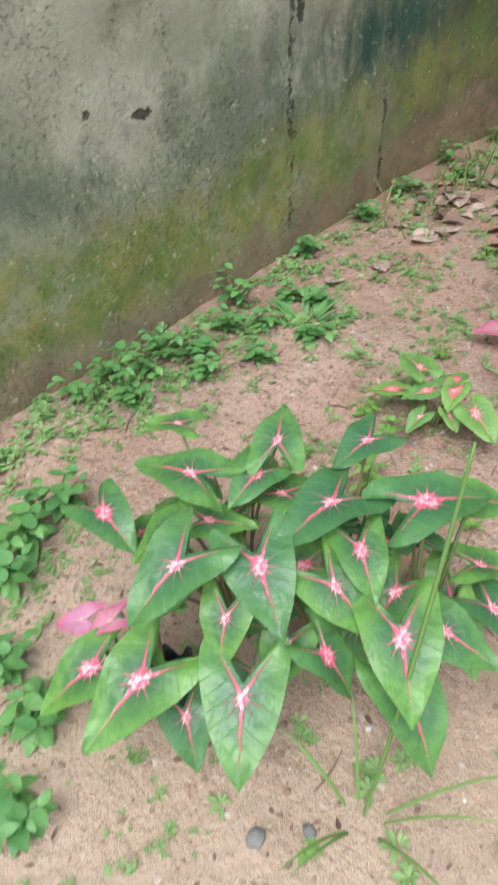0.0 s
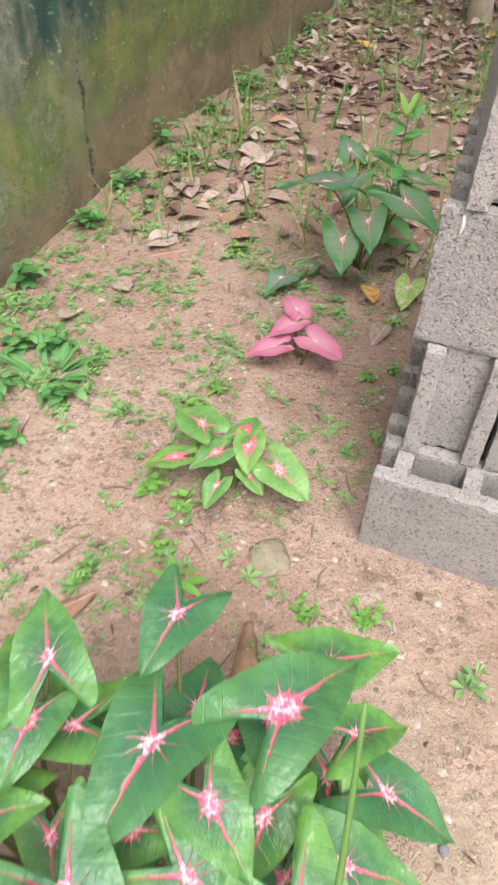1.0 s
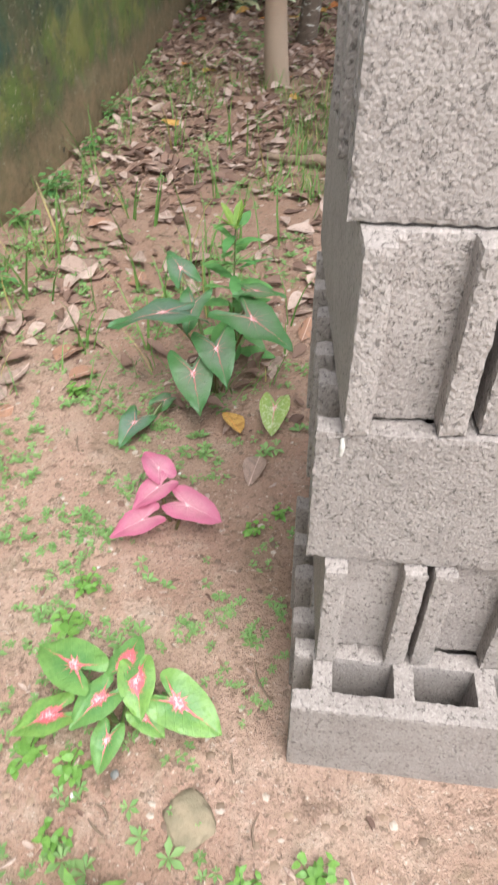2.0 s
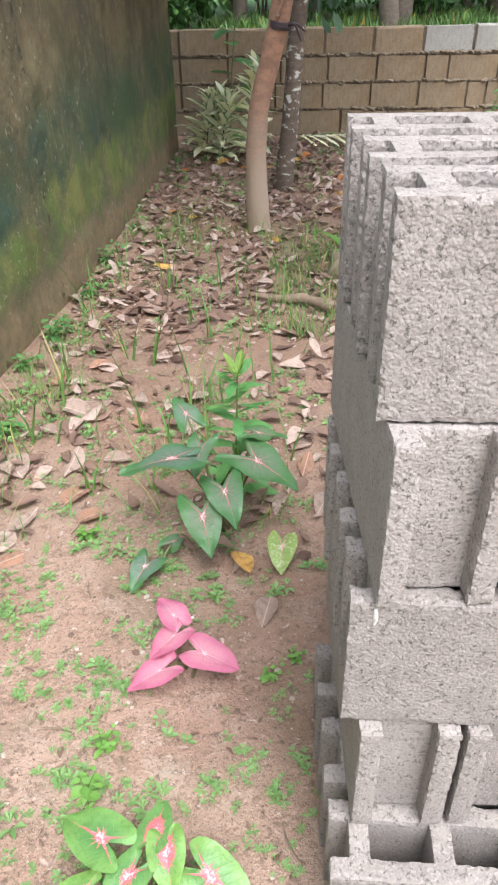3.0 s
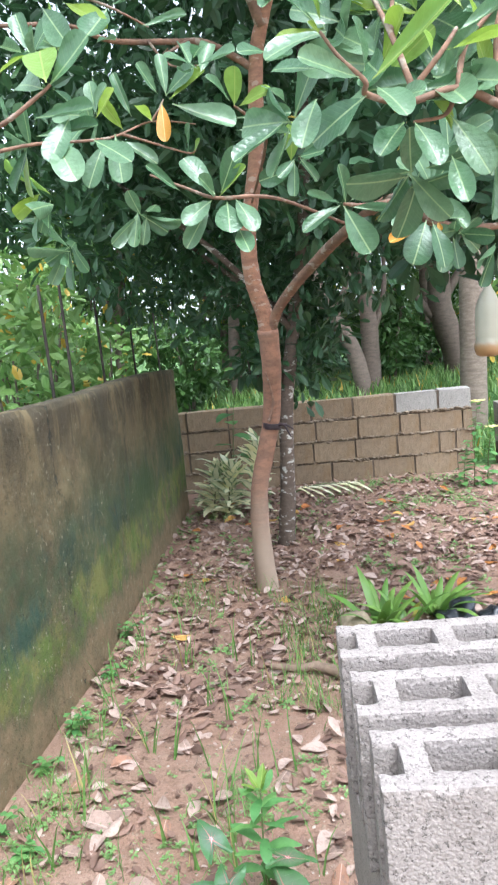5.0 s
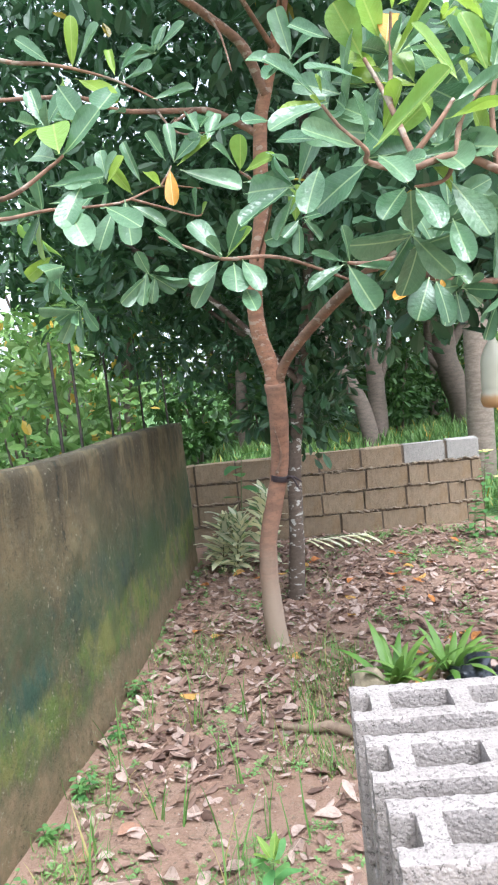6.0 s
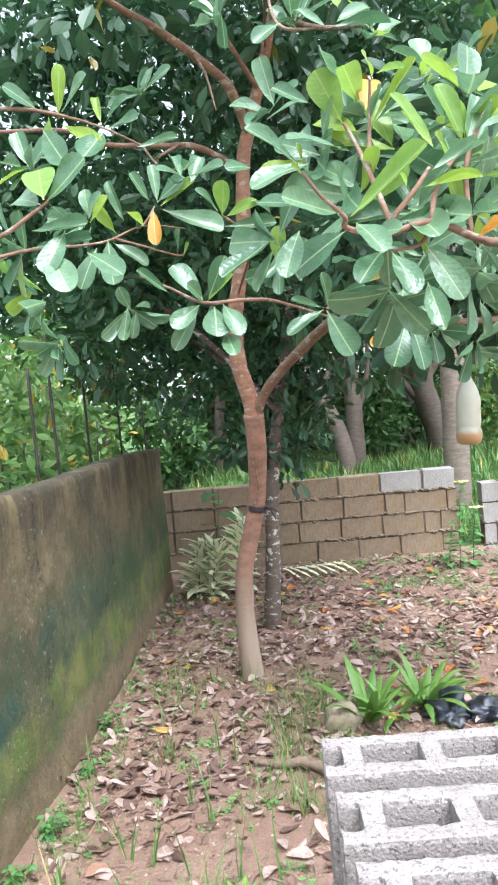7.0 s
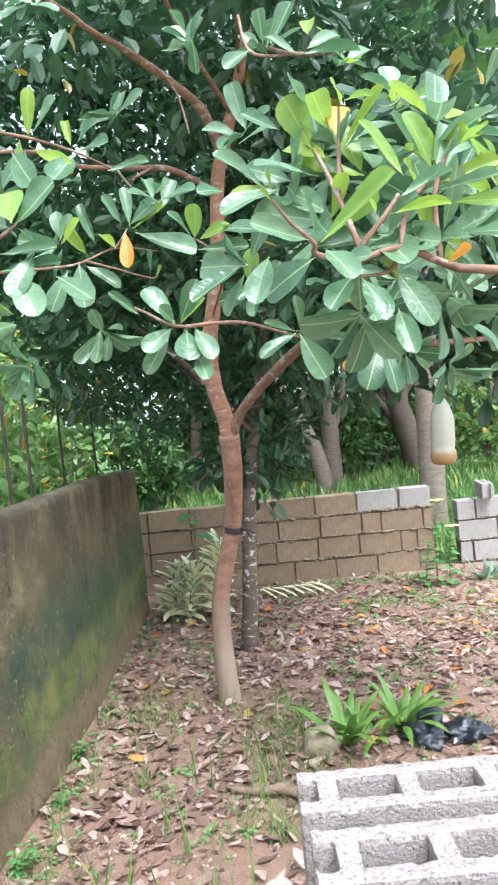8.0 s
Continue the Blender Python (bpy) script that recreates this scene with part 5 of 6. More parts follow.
def build_bank_trees():
    old_tree((1.26, 10.6, outer_height(10.6)), ((0, 0, -0.1), (-0.11, 0, 0.52), (-0.34, 0, 1.02), (-0.57, 0, 1.47), (-0.60, 0, 2.2), (-0.5, 0, 3.0)), (0.13, 0.11, 0.105, 0.10, 0.08, 0.04),
             ((((-0.34, 0, 1.02), (-0.1, 0.1, 1.6), (0.2, 0.1, 2.3)), 0.05, 0.02),), (-0.3, 0.2, 3.2), (1.7, 1.0, 1.5), 60, CROWN_DARK, "leaning pale-barked old tree behind the block wall", 411)
    old_tree((1.40, 11.0, outer_height(11.0)), ((0, 0, -0.1), (0.02, 0, 0.65), (0.0, 0, 1.3), (-0.05, 0, 2.1), (0.1, 0, 3.2)), (0.14, 0.13, 0.12, 0.11, 0.05),
             ((((0.02, 0, 0.7), (0.25, 0, 1.3), (0.3, 0.1, 2.2)), 0.06, 0.02), (((0.0, 0, 1.2), (-0.2, 0, 1.7), (-0.25, 0, 2.4)), 0.05, 0.02)), (0.2, 0.2, 3.3), (1.6, 1.0, 1.4), 56, CROWN_DARK, "straight grey-brown tree with forked limbs behind the block wall", 423)
    old_tree((3.02, 12.5, outer_height(12.5)), ((0, 0, -0.1), (-0.05, 0, 0.28), (-0.19, 0, 0.78), (-0.27, 0, 1.4), (-0.1, 0, 2.6), (0, 0, 3.4)), (0.24, 0.22, 0.20, 0.19, 0.13, 0.05),
             ((((-0.19, 0, 0.7), (-0.55, 0, 1.15), (-0.9, 0, 1.7)), 0.09, 0.03), (((-0.2, 0, 1.2), (0.2, 0, 1.8), (0.6, 0, 2.6)), 0.09, 0.03)), (-0.1, 0.2, 3.4), (2.0, 1.2, 1.3), 60, CROWN_DARK, "thick dark-stemmed old tree standing on the grassy bank", 437)


def build_scrub():
    rnd = random.Random(17)
    spots = [(-1.9, 6.2, 1.9, 0.55, 1), (-2.3, 7.6, 2.4, 0.8, 1), (-1.9, 8.9, 2.0, 0.6, 1), (-3.2, 9.8, 2.6, 1.1, 1), (-2.4, 4.9, 2.2, 0.6, 1), (-1.2, 10.6, 1.1, 0.6, 0), (0.4, 16.0, 1.3, 0.9, 0), (1.7, 16.6, 1.6, 1.1, 0),
             (3.4, 15.4, 1.6, 1.0, 1), (-0.4, 13.5, 1.9, 1.1, 0), (5.2, 14.6, 1.9, 1.2, 1), (1.0, 17.5, 2.4, 1.5, 1), (-3.4, 13.0, 3.0, 1.6, 1), (4.2, 17.5, 2.6, 1.7, 0), (-5.5, 11.0, 3.2, 1.6, 1), (2.4, 18.5, 3.2, 2.0, 1),
             (-1.7, 14.5, 2.6, 1.5, 1), (2.1, 13.0, 1.0, 0.6, 0), (1.75, 11.4, 1.3, 0.45, 0), (3.6, 10.9, 1.5, 0.6, 1), (0.3, 11.6, 1.2, 0.6, 0), (6.4, 14, 3.4, 1.6, 1)]
    for x, y, ht, r, light in spots:
        s = rnd.randrange(10000)
        bush = thing("bush", pose(x, y, outer_height(y)), "leafy light green bush behind the wall" if light else "dense dark green bush behind the wall", "bush", "bushes behind the wall")
        for k in range(4):
            a = rnd.uniform(0, 6.28)
            part("stem", tube(((0.05 * math.cos(a), 0.05 * math.sin(a), -0.05), (0.2 * r * math.cos(a), 0.2 * r * math.sin(a), ht * 0.4), (0.5 * r * math.cos(a), 0.5 * r * math.sin(a), ht * 0.85)), (0.022, 0.016, 0.006), 6, 0.1, s + k), FAR_BARK, bush, smooth=True)
        cl = clumps_in((0, 0, ht * 0.58), (r, r * 0.8, ht * 0.46), int(20 + 18 * r), 0.30 * max(r, 0.7), s)
        tagged(part("foliage", leaf_cloud("foliage", cl, 42, 0.12 + 0.03 * r, BUSH_LIGHT if light else BUSH, s, 0.8, 0.5), None, bush), kind="stuff")
    # rods standing behind the plastered wall
    for y, z in ((6.06, 2.32), (5.28, 2.24), (7.15, 2.18), (8.35, 2.15), (4.9, 2.0)):
        bm = tube(((0, 0, -0.1), (0.004, 0.01, z * 0.5), (-0.01, 0.035, z)), (0.011, 0.010, 0.009), 7, 0.1, int(y * 10))
        ob = part("rod", bm, ROD, None, "thin dark upright rod standing behind the plastered wall", True)
        ob.matrix_world = pose(-1.16, y, 0)
        tagged(ob, category="rod", group="rods behind the wall")
    # palm seen through the gap in the block wall
    palm = thing("palm_tree", pose(2.42, 9.5, 0), "ringed grey-brown palm trunk behind the wall gap", "tree")
    ring = [((0.06 * k / 9, 0, -0.1 + 0.22 * k), 0.165 - 0.002 * k + (0.005 if k % 2 else 0)) for k in range(28)]
    part("trunk", tube([p for p, r in ring], [r for p, r in ring], 14, 0.03, 5), bark("ringed_palm_bark", (0.25, 0.20, 0.155), (0.16, 0.125, 0.095)), palm, smooth=True)
    blade = with_material(oval_mesh("frond_blade", FROND, 0.5, 0.7, 0.0), BUSH)
    for k in range(12):
        ob = new("frond", blade)
        ob.matrix_basis = aim((0.18, 0, 5.8), k * 30 + 7, -30 + 12 * (k % 4), 2.2)
        ob.parent = palm


# ---------------------------------------------------------------- low plants
def build_caladiums():
    label = "caladium with arrow-shaped green leaves, pink veins and centres"
    caladium_plant((0.02, 0.80, 0), ((-0.05, 0.79, 0.385, -160, 0, 0.115), (0.002, 0.771, 0.331, 35, 0, 0.085), (0.013, 0.921, 0.401, 126, -12, 0.092), (-0.17, 0.689, 0.289, -5, 8, 0.10), (-0.206, 0.896, 0.329, -145, 0, 0.075),
                                     (0.016, 0.867, 0.368, -83, 4, 0.08), (-0.053, 0.73, 0.30, -121, 28, 0.095), (0.05, 0.89, 0.33, -150, 10, 0.095), (0.057, 0.662, 0.374, -91, 18, 0.118),
                                     (-0.02, 0.84, 0.27, -140, 20, 0.09), (-0.12, 0.80, 0.24, 175, 25, 0.085), (0.06, 0.80, 0.25, -60, 30, 0.085), (-0.14, 0.73, 0.22, -150, 30, 0.09), (-0.05, 0.93, 0.30, 140, 8, 0.085), (-0.11, 0.88, 0.27, -175, 15, 0.08), (-0.02, 0.68, 0.21, -100, 35, 0.08)), CAL_GREEN, label, 1)
    caladium_plant((0.19, 0.86, 0), ((0.15, 0.89, 0.383, -98, 0, 0.125), (0.135, 0.745, 0.358, -30, 16, 0.118), (0.222, 0.806, 0.328, -6, 18, 0.108), (0.221, 0.866, 0.352, -35, 15, 0.09), (0.114, 1.025, 0.392, -95, 0, 0.088),
                                     (0.146, 0.831, 0.282, -131, 18, 0.08), (0.258, 0.748, 0.255, 8, 42, 0.09), (0.13, 0.678, 0.30, -60, 42, 0.085), (0.20, 0.96, 0.27, 60, 20, 0.09), (0.10, 0.92, 0.28, 170, 15, 0.09), (0.19, 0.74, 0.22, -75, 40, 0.09), (0.12, 0.80, 0.20, -110, 35, 0.09), (0.25, 0.84, 0.21, -30, 35, 0.095), (0.16, 0.97, 0.30, 100, 8, 0.085), (0.17, 0.69, 0.17, -20, 40, 0.08)), CAL_GREEN, label, 5)
    caladium_plant((0.31, 0.93, 0), ((0.263, 0.958, 0.408, 58, 0, 0.118), (0.29, 1.05, 0.36, 35, 4, 0.095), (0.332, 0.815, 0.303, -43, 22, 0.125), (0.37, 0.80, 0.20, -25, 30, 0.12), (0.39, 0.975, 0.252, -5, 8, 0.10),
                                     (0.323, 0.989, 0.20, -70, 40, 0.105), (0.363, 0.884, 0.27, 10, 14, 0.10), (0.31, 0.86, 0.21, -60, 30, 0.09), (0.27, 0.90, 0.26, -90, 25, 0.09), (0.36, 0.93, 0.23, -30, 25, 0.09), (0.34, 1.02, 0.27, 40, 10, 0.085), (0.24, 0.99, 0.29, 140, 15, 0.085)), CAL_GREEN, label, 9)
    caladium_plant((0.04, 0.62, 0), ((0.207, 0.628, 0.242, -51, 25, 0.13), (0.081, 0.551, 0.238, -89, 16, 0.135), (-0.025, 0.527, 0.173, -106, 16, 0.115), (0.02, 0.59, 0.18, 150, 25, 0.07), (0.13, 0.58, 0.15, -30, 30, 0.09), (-0.03, 0.66, 0.19, 170, 25, 0.085)), CAL_GREEN, "caladium with pink-veined green leaves growing from a black bag", 14)
    caladium_plant((-0.07, 0.60, 0), ((-0.060, 0.595, 0.19, -110, 10, 0.055), (-0.11, 0.57, 0.17, -140, 15, 0.06)), CAL_PINK, "caladium with rose-pink leaves beside the black bag", 17)
    caladium_plant((-0.03, 1.535, 0), ((-0.10, 1.559, 0.13, 153, 5, 0.094), (0.073, 1.528, 0.10, -25, 12, 0.094), (-0.049, 1.517, 0.11, -130, 8, 0.069), (0.004, 1.551, 0.12, -75, 12, 0.069), (-0.126, 1.491, 0.09, -155, 8, 0.075),
                                       (-0.031, 1.471, 0.07, -100, 18, 0.056), (0.021, 1.508, 0.08, -30, 20, 0.050), (-0.02, 1.58, 0.12, 80, 5, 0.062)), CAL_LIGHT, "small light green caladium with pink leaf centres", 21, 0.88, shapes=HEART_MESHES)
    caladium_plant((-0.03, 1.985, 0), ((-0.056, 2.0, 0.09, -135, 12, 0.075), (0.014, 1.961, 0.085, -17, 8, 0.088), (-0.076, 1.929, 0.065, -150, 10, 0.082), (-0.063, 2.047, 0.10, 130, -8, 0.07)), CAL_PINK, "caladium with soft pink leaves on bare soil", 26, 0.88, shapes=HEART_MESHES)
    caladium_plant((0.0, 2.44, 0), ((-0.102, 2.609, 0.27, 125, -18, 0.085), (-0.108, 2.413, 0.26, -165, 3, 0.155), (-0.047, 2.468, 0.25, -100, 30, 0.085), (0.099, 2.568, 0.24, -5, 2, 0.085), (0.099, 2.468, 0.22, -35, 10, 0.145),
                                    (0.024, 2.363, 0.20, -70, 14, 0.115), (-0.027, 2.313, 0.16, -73, 22, 0.12)), CAL_DARK, "caladium with dark green leaves and thin pink midribs", 33, 0.95)
    caladium_plant((-0.16, 2.29, 0), ((-0.171, 2.258, 0.04, -112, 8, 0.08), (-0.115, 2.356, 0.035, 60, 5, 0.055)), CAL_DARK, "low caladium with a yellow-tipped green leaf", 41)
    caladium_plant((0.19, 2.37, 0), ((0.168, 2.335, 0.05, -92, 12, 0.085),), CAL_PALE, "single pale yellowing caladium leaf", 44, 0.85, shapes=HEART_MESHES)


def sprig(name, base, height, count, length, profile, mat, label, seed, stem_r=0.003, lean=(0, 0), up=35, category="weed", group="weeds", taper=0.5, stems=1):
    """An upright herb: one or more stems with leaves set spirally."""
    rnd = random.Random(seed)
    root = thing(name, pose(*base), label, category, group)
    blades = [with_material(oval_mesh("leaf_blade", profile, 0.12, cu, 0.0, seed=seed), mat) for cu in (0.1, 0.35)]
    for s in range(stems):
        a = 2.4 * s + rnd.uniform(-0.4, 0.4)
        out = height * 0.75 if stems > 1 else 0.0
        hh = height * (rnd.uniform(0.55, 1.0) if stems > 1 else 1.0)
        tip = Vector((lean[0] + out * math.cos(a) * rnd.uniform(0.4, 1), lean[1] + out * math.sin(a) * rnd.uniform(0.4, 1), hh))
        mid = Vector((tip.x * 0.35, tip.y * 0.35, tip.z * 0.55))
        part("stem", tube(((0, 0, -0.01), tuple(mid), tuple(tip)), (stem_r, stem_r * 0.8, stem_r * 0.4), 5, 0, seed), STALK, root, smooth=True)
        for k in range(count):
            u = (k + 1) / count
            ob = new("leaf", blades[k % 2])
            sz = length * rnd.uniform(0.7, 1.1) * (1 - taper * u * u)
            at = mid * (u * 2) if u < 0.5 else mid.lerp(tip, u * 2 - 1)
            ob.matrix_basis = aim(at, k * 137.5 + 50 * s + rnd.uniform(-25, 25), -up * (0.3 + u) + rnd.uniform(-12, 12), sz, rnd.uniform(-20, 20))
            ob.parent = root
    return root


def strap_plant(name, base, count, length, width, mat, label, category, seed, arch=1.0, rise=60, group=""):
    """A tuft of arching strap leaves, each a mesh of its own."""
    rnd = random.Random(seed)
    root = thing(name, pose(*base), label, category, group)
    for k in range(count):
        a = rnd.uniform(0, 6.28)
        el = radians(rise * rnd.uniform(0.6, 1.3))
        ln = length * rnd.uniform(0.6, 1.1)
        w = width * rnd.uniform(0.7, 1.1)
        p, d = Vector((0.02 * math.cos(a), 0.02 * math.sin(a), -0.01)), Vector((math.cos(a) * math.cos(el), math.sin(a) * math.cos(el), math.sin(el)))
        sd = Vector((-math.sin(a), math.cos(a), 0))
        vs, fs = [], []
        n = 9
        for i in range(n + 1):
            u = i / n
            hw = w * 0.5 * (0.55 + 0.9 * u - 1.45 * u ** 3) if i < n else 0.0006
            nm = sd.cross(d)
            vs += [tuple(p - sd * hw + nm * hw * 0.35), tuple(p), tuple(p + sd * hw + nm * hw * 0.35)]
            p = p + d * (ln / n)
            d = (d + Vector((0, 0, -0.16 * arch * (0.4 + u)))).normalized()
        for i in range(n):
            for j in (0, 1):
                q = i * 3 + j
                fs.append((q, q + 1, q + 4, q + 3))
        part("leaf", from_arrays("leaf_blade", vs, fs), mat, root)
    return root


def build_low_plants():
    build_caladiums()
    sap = sprig("sapling", (0.03, 2.62, 0), 0.36, 26, 0.12, (0.17, 1.1, 0.8), WEED_DARK, "slender sapling with narrow glossy leaves and a pale bud", 51, 0.004, (0.005, 0.06), 18, "sapling", "", 0.35)
    bud = with_material(oval_mesh("bud_blade", (0.17, 1.1, 0.8), 0.3, 0.05, 0.0), CASHEW_YOUNG)
    for k in range(5):
        ob = new("bud_leaf", bud)
        ob.matrix_basis = aim((0.005, 0.06, 0.35), 72 * k, -70 + 9 * k, 0.075)
        ob.parent = sap
    # weeds beside the caladiums and the wall
    for k, (x, y, ht, n, ln) in enumerate(((-0.17, 1.456, 0.07, 9, 0.05), (-0.096, 1.44, 0.06, 8, 0.045), (-0.02, 1.247, 0.10, 10, 0.075), (0.147, 1.969, 0.04, 7, 0.035), (0.199, 2.018, 0.035, 6, 0.035), (-0.17, 1.787, 0.04, 9, 0.04),
                                         (0.20, 1.30, 0.05, 8, 0.04), (0.30, 1.33, 0.05, 8, 0.045), (0.21, 1.15, 0.04, 7, 0.04), (-0.366, 2.391, 0.05, 8, 0.05), (-0.48, 0.644, 0.13, 12, 0.085), (-0.50, 0.76, 0.11, 12, 0.08), (-0.42, 0.56, 0.10, 11, 0.08),
                                         (-0.12, 0.434, 0.10, 10, 0.075), (0.0, 0.33, 0.09, 8, 0.07), (-0.25, 0.45, 0.09, 10, 0.07), (-0.20, 1.22, 0.04, 7, 0.04), (-0.10, 1.33, 0.05, 8, 0.045), (-0.18, 1.695, 0.05, 8, 0.05), (0.35, 0.60, 0.03, 6, 0.03))):
        single = k == 2
        sprig("weed", (x, y, 0), ht, n if single else 6, ln if single else ln * (0.62 if k < 10 or k > 15 else 0.85), LANCE if single else OVATE, WEED_DARK if 10 <= k <= 15 else WEED, "small green leafy weed in sandy soil", 60 + k, 0.0016, (0.01, 0.0), 12, stems=1 if single else 4)
    for k, (x, y, ht) in enumerate(((-0.80, 1.13, 0.20), (-0.74, 1.20, 0.17), (-0.78, 1.30, 0.16), (-0.70, 1.36, 0.12), (-0.80, 1.02, 0.15), (-0.68, 1.10, 0.12), (-0.72, 1.50, 0.12), (-0.80, 1.62, 0.18), (-0.62, 1.30, 0.1), (-0.66, 1.58, 0.1), (-0.85, 2.0, 0.13), (-0.55, 1.45, 0.09), (-0.86, 2.35, 0.12), (-0.89, 2.62, 0.10), (-0.90, 3.0, 0.14), (-0.87, 3.35, 0.11), (-0.83, 3.6, 0.15), (-0.80, 4.1, 0.11), (-0.82, 4.55, 0.15), (-0.78, 2.9, 0.08), (-0.5, 1.62, 0.09), (-0.62, 1.78, 0.08), (-0.7, 1.75, 0.09))):
        sprig("broadleaf_weed", (x, y, 0), ht * 0.75, 6, 0.048, OVATE, WEED_DARK, "broad-leaved green weed growing along the wall foot", 90 + k, 0.0022, (0.02, 0.0), 6, "weed", "weeds along the wall", 0.3, 4)
    strap_plant("rosette_weed", (-0.57, 1.69, 0), 22, 0.13, 0.022, WEED_DARK, "dark green rosette weed with toothed narrow leaves", "weed", 120, 0.7, 42)
    strap_plant("sedge", (0.385, 0.69, 0), 7, 0.26, 0.007, BLADE, "sedge tuft with long narrow green blades", "grass", 122, 1.1, 55)
    # one tall sedge blade and one arching one
    root = thing("sedge_stalk", pose(0.385, 0.69, 0), "tall single green sedge stalk with a cut tip", "grass")
    part("blade", tube(((0, 0, -0.01), (-0.012, 0.07, 0.2), (-0.03, 0.14, 0.42), (-0.052, 0.21, 0.607)), (0.002, 0.0034, 0.0036, 0.002), 5, 0, 3), BLADE, root, smooth=True)
    # garden plants farther in
    for x, y, n, ln, s in ((0.90, 4.60, 20, 0.36, 1), (0.58, 4.42, 20, 0.36, 2), (0.72, 4.45, 14, 0.30, 3)):
        strap_plant("spider_lily", (x, y, 0), n, ln, 0.058, LILY, "green strap-leaved lily clump among dry leaves", "plant", 130 + s, 1.0, 55, "lily clumps")
    for x, y, s in ((-0.44, 7.05, 1), (-0.20, 7.1, 2), (-0.58, 7.15, 3)):
        sprig("variegated_shrub", (x, y, 0), 0.66 if s == 2 else 0.45, 52, 0.25, (0.19, 0.9, 0.95), CREAM, "cream and green variegated shrub by the block wall", 140 + s, 0.008, (0.08, 0.0), 40, "shrub", "variegated shrubs", 0.2)
    for dx, ht, s in ((0.0, 0.8, 1), (0.12, 0.55, 2), (-0.1, 0.45, 3)):
        fl = sprig("flowering_shrub", (1.86 + dx, 7.4, 0), ht, 26, 0.11, OVATE, WEED_DARK, "thin green garden shrub with yellow-white flowers", 150 + s, 0.006, (0.06, 0), 5, "shrub", "flowering shrubs", 0.3)
        if s < 3:
            blade = with_material(LEAF_MESHES[1], PETAL)
            for k in range(7):
                ob = new("petal", blade)
                ob.matrix_basis = aim((0.06, -0.02, ht), k * 51, -25, 0.075)
                ob.parent = fl
    sprig("papaya_seedling", (-0.40, 7.45, 0), 1.0, 9, 0.26, (0.26, 1.0, 0.7), WEED_DARK, "thin seedling with broad green leaves before the block wall", 171, 0.008, (0.08, -0.1), 10, "sapling", "", 0.1)
    strap_plant("agave", (2.36, 7.57, 0), 18, 0.34, 0.05, SILVER, "grey-green spiky agave beside the wall", "plant", 160, 0.15, 50)
    # fallen palm frond by the wall
    frond = thing("palm_frond", pose(0.45, 7.72, 0.02, 0, 0, 8), "fallen pale yellow-green palm frond on the ground", "palm frond")
    part("rib", tube(((-0.3, 0, 0.01), (0, 0.02, 0.06), (0.4, 0, 0.03)), (0.010, 0.008, 0.003), 6, 0, 1), STALK, frond, smooth=True)
    blade = with_material(oval_mesh("leaflet_blade", STRIP, 0.6, 0.15, 0), CREAM)
    for k in range(22):
        ob = new("leaflet", blade)
        x = -0.25 + k * 0.028
        ob.matrix_basis = aim((x, 0.01, 0.05), (60 if k % 2 else -60) + 6 * (k % 5), 8, 0.3)
        ob.parent = frond


def scatter_mesh(name, spots, unit_v, unit_f, mat):
    """spots: matrices; one joined mesh of copies of a small unit shape."""
    uv = np.c_[np.array(unit_v), np.ones(len(unit_v))]
    v = np.concatenate([(uv @ np.array(m).T)[:, :3] for m in spots])
    uf = [tuple(f) for f in unit_f]
    f = [tuple(i + k * len(uv) for i in q) for k in range(len(spots)) for q in uf]
    me = from_arrays(name, v, f)
    me.materials.append(mat)
    return me


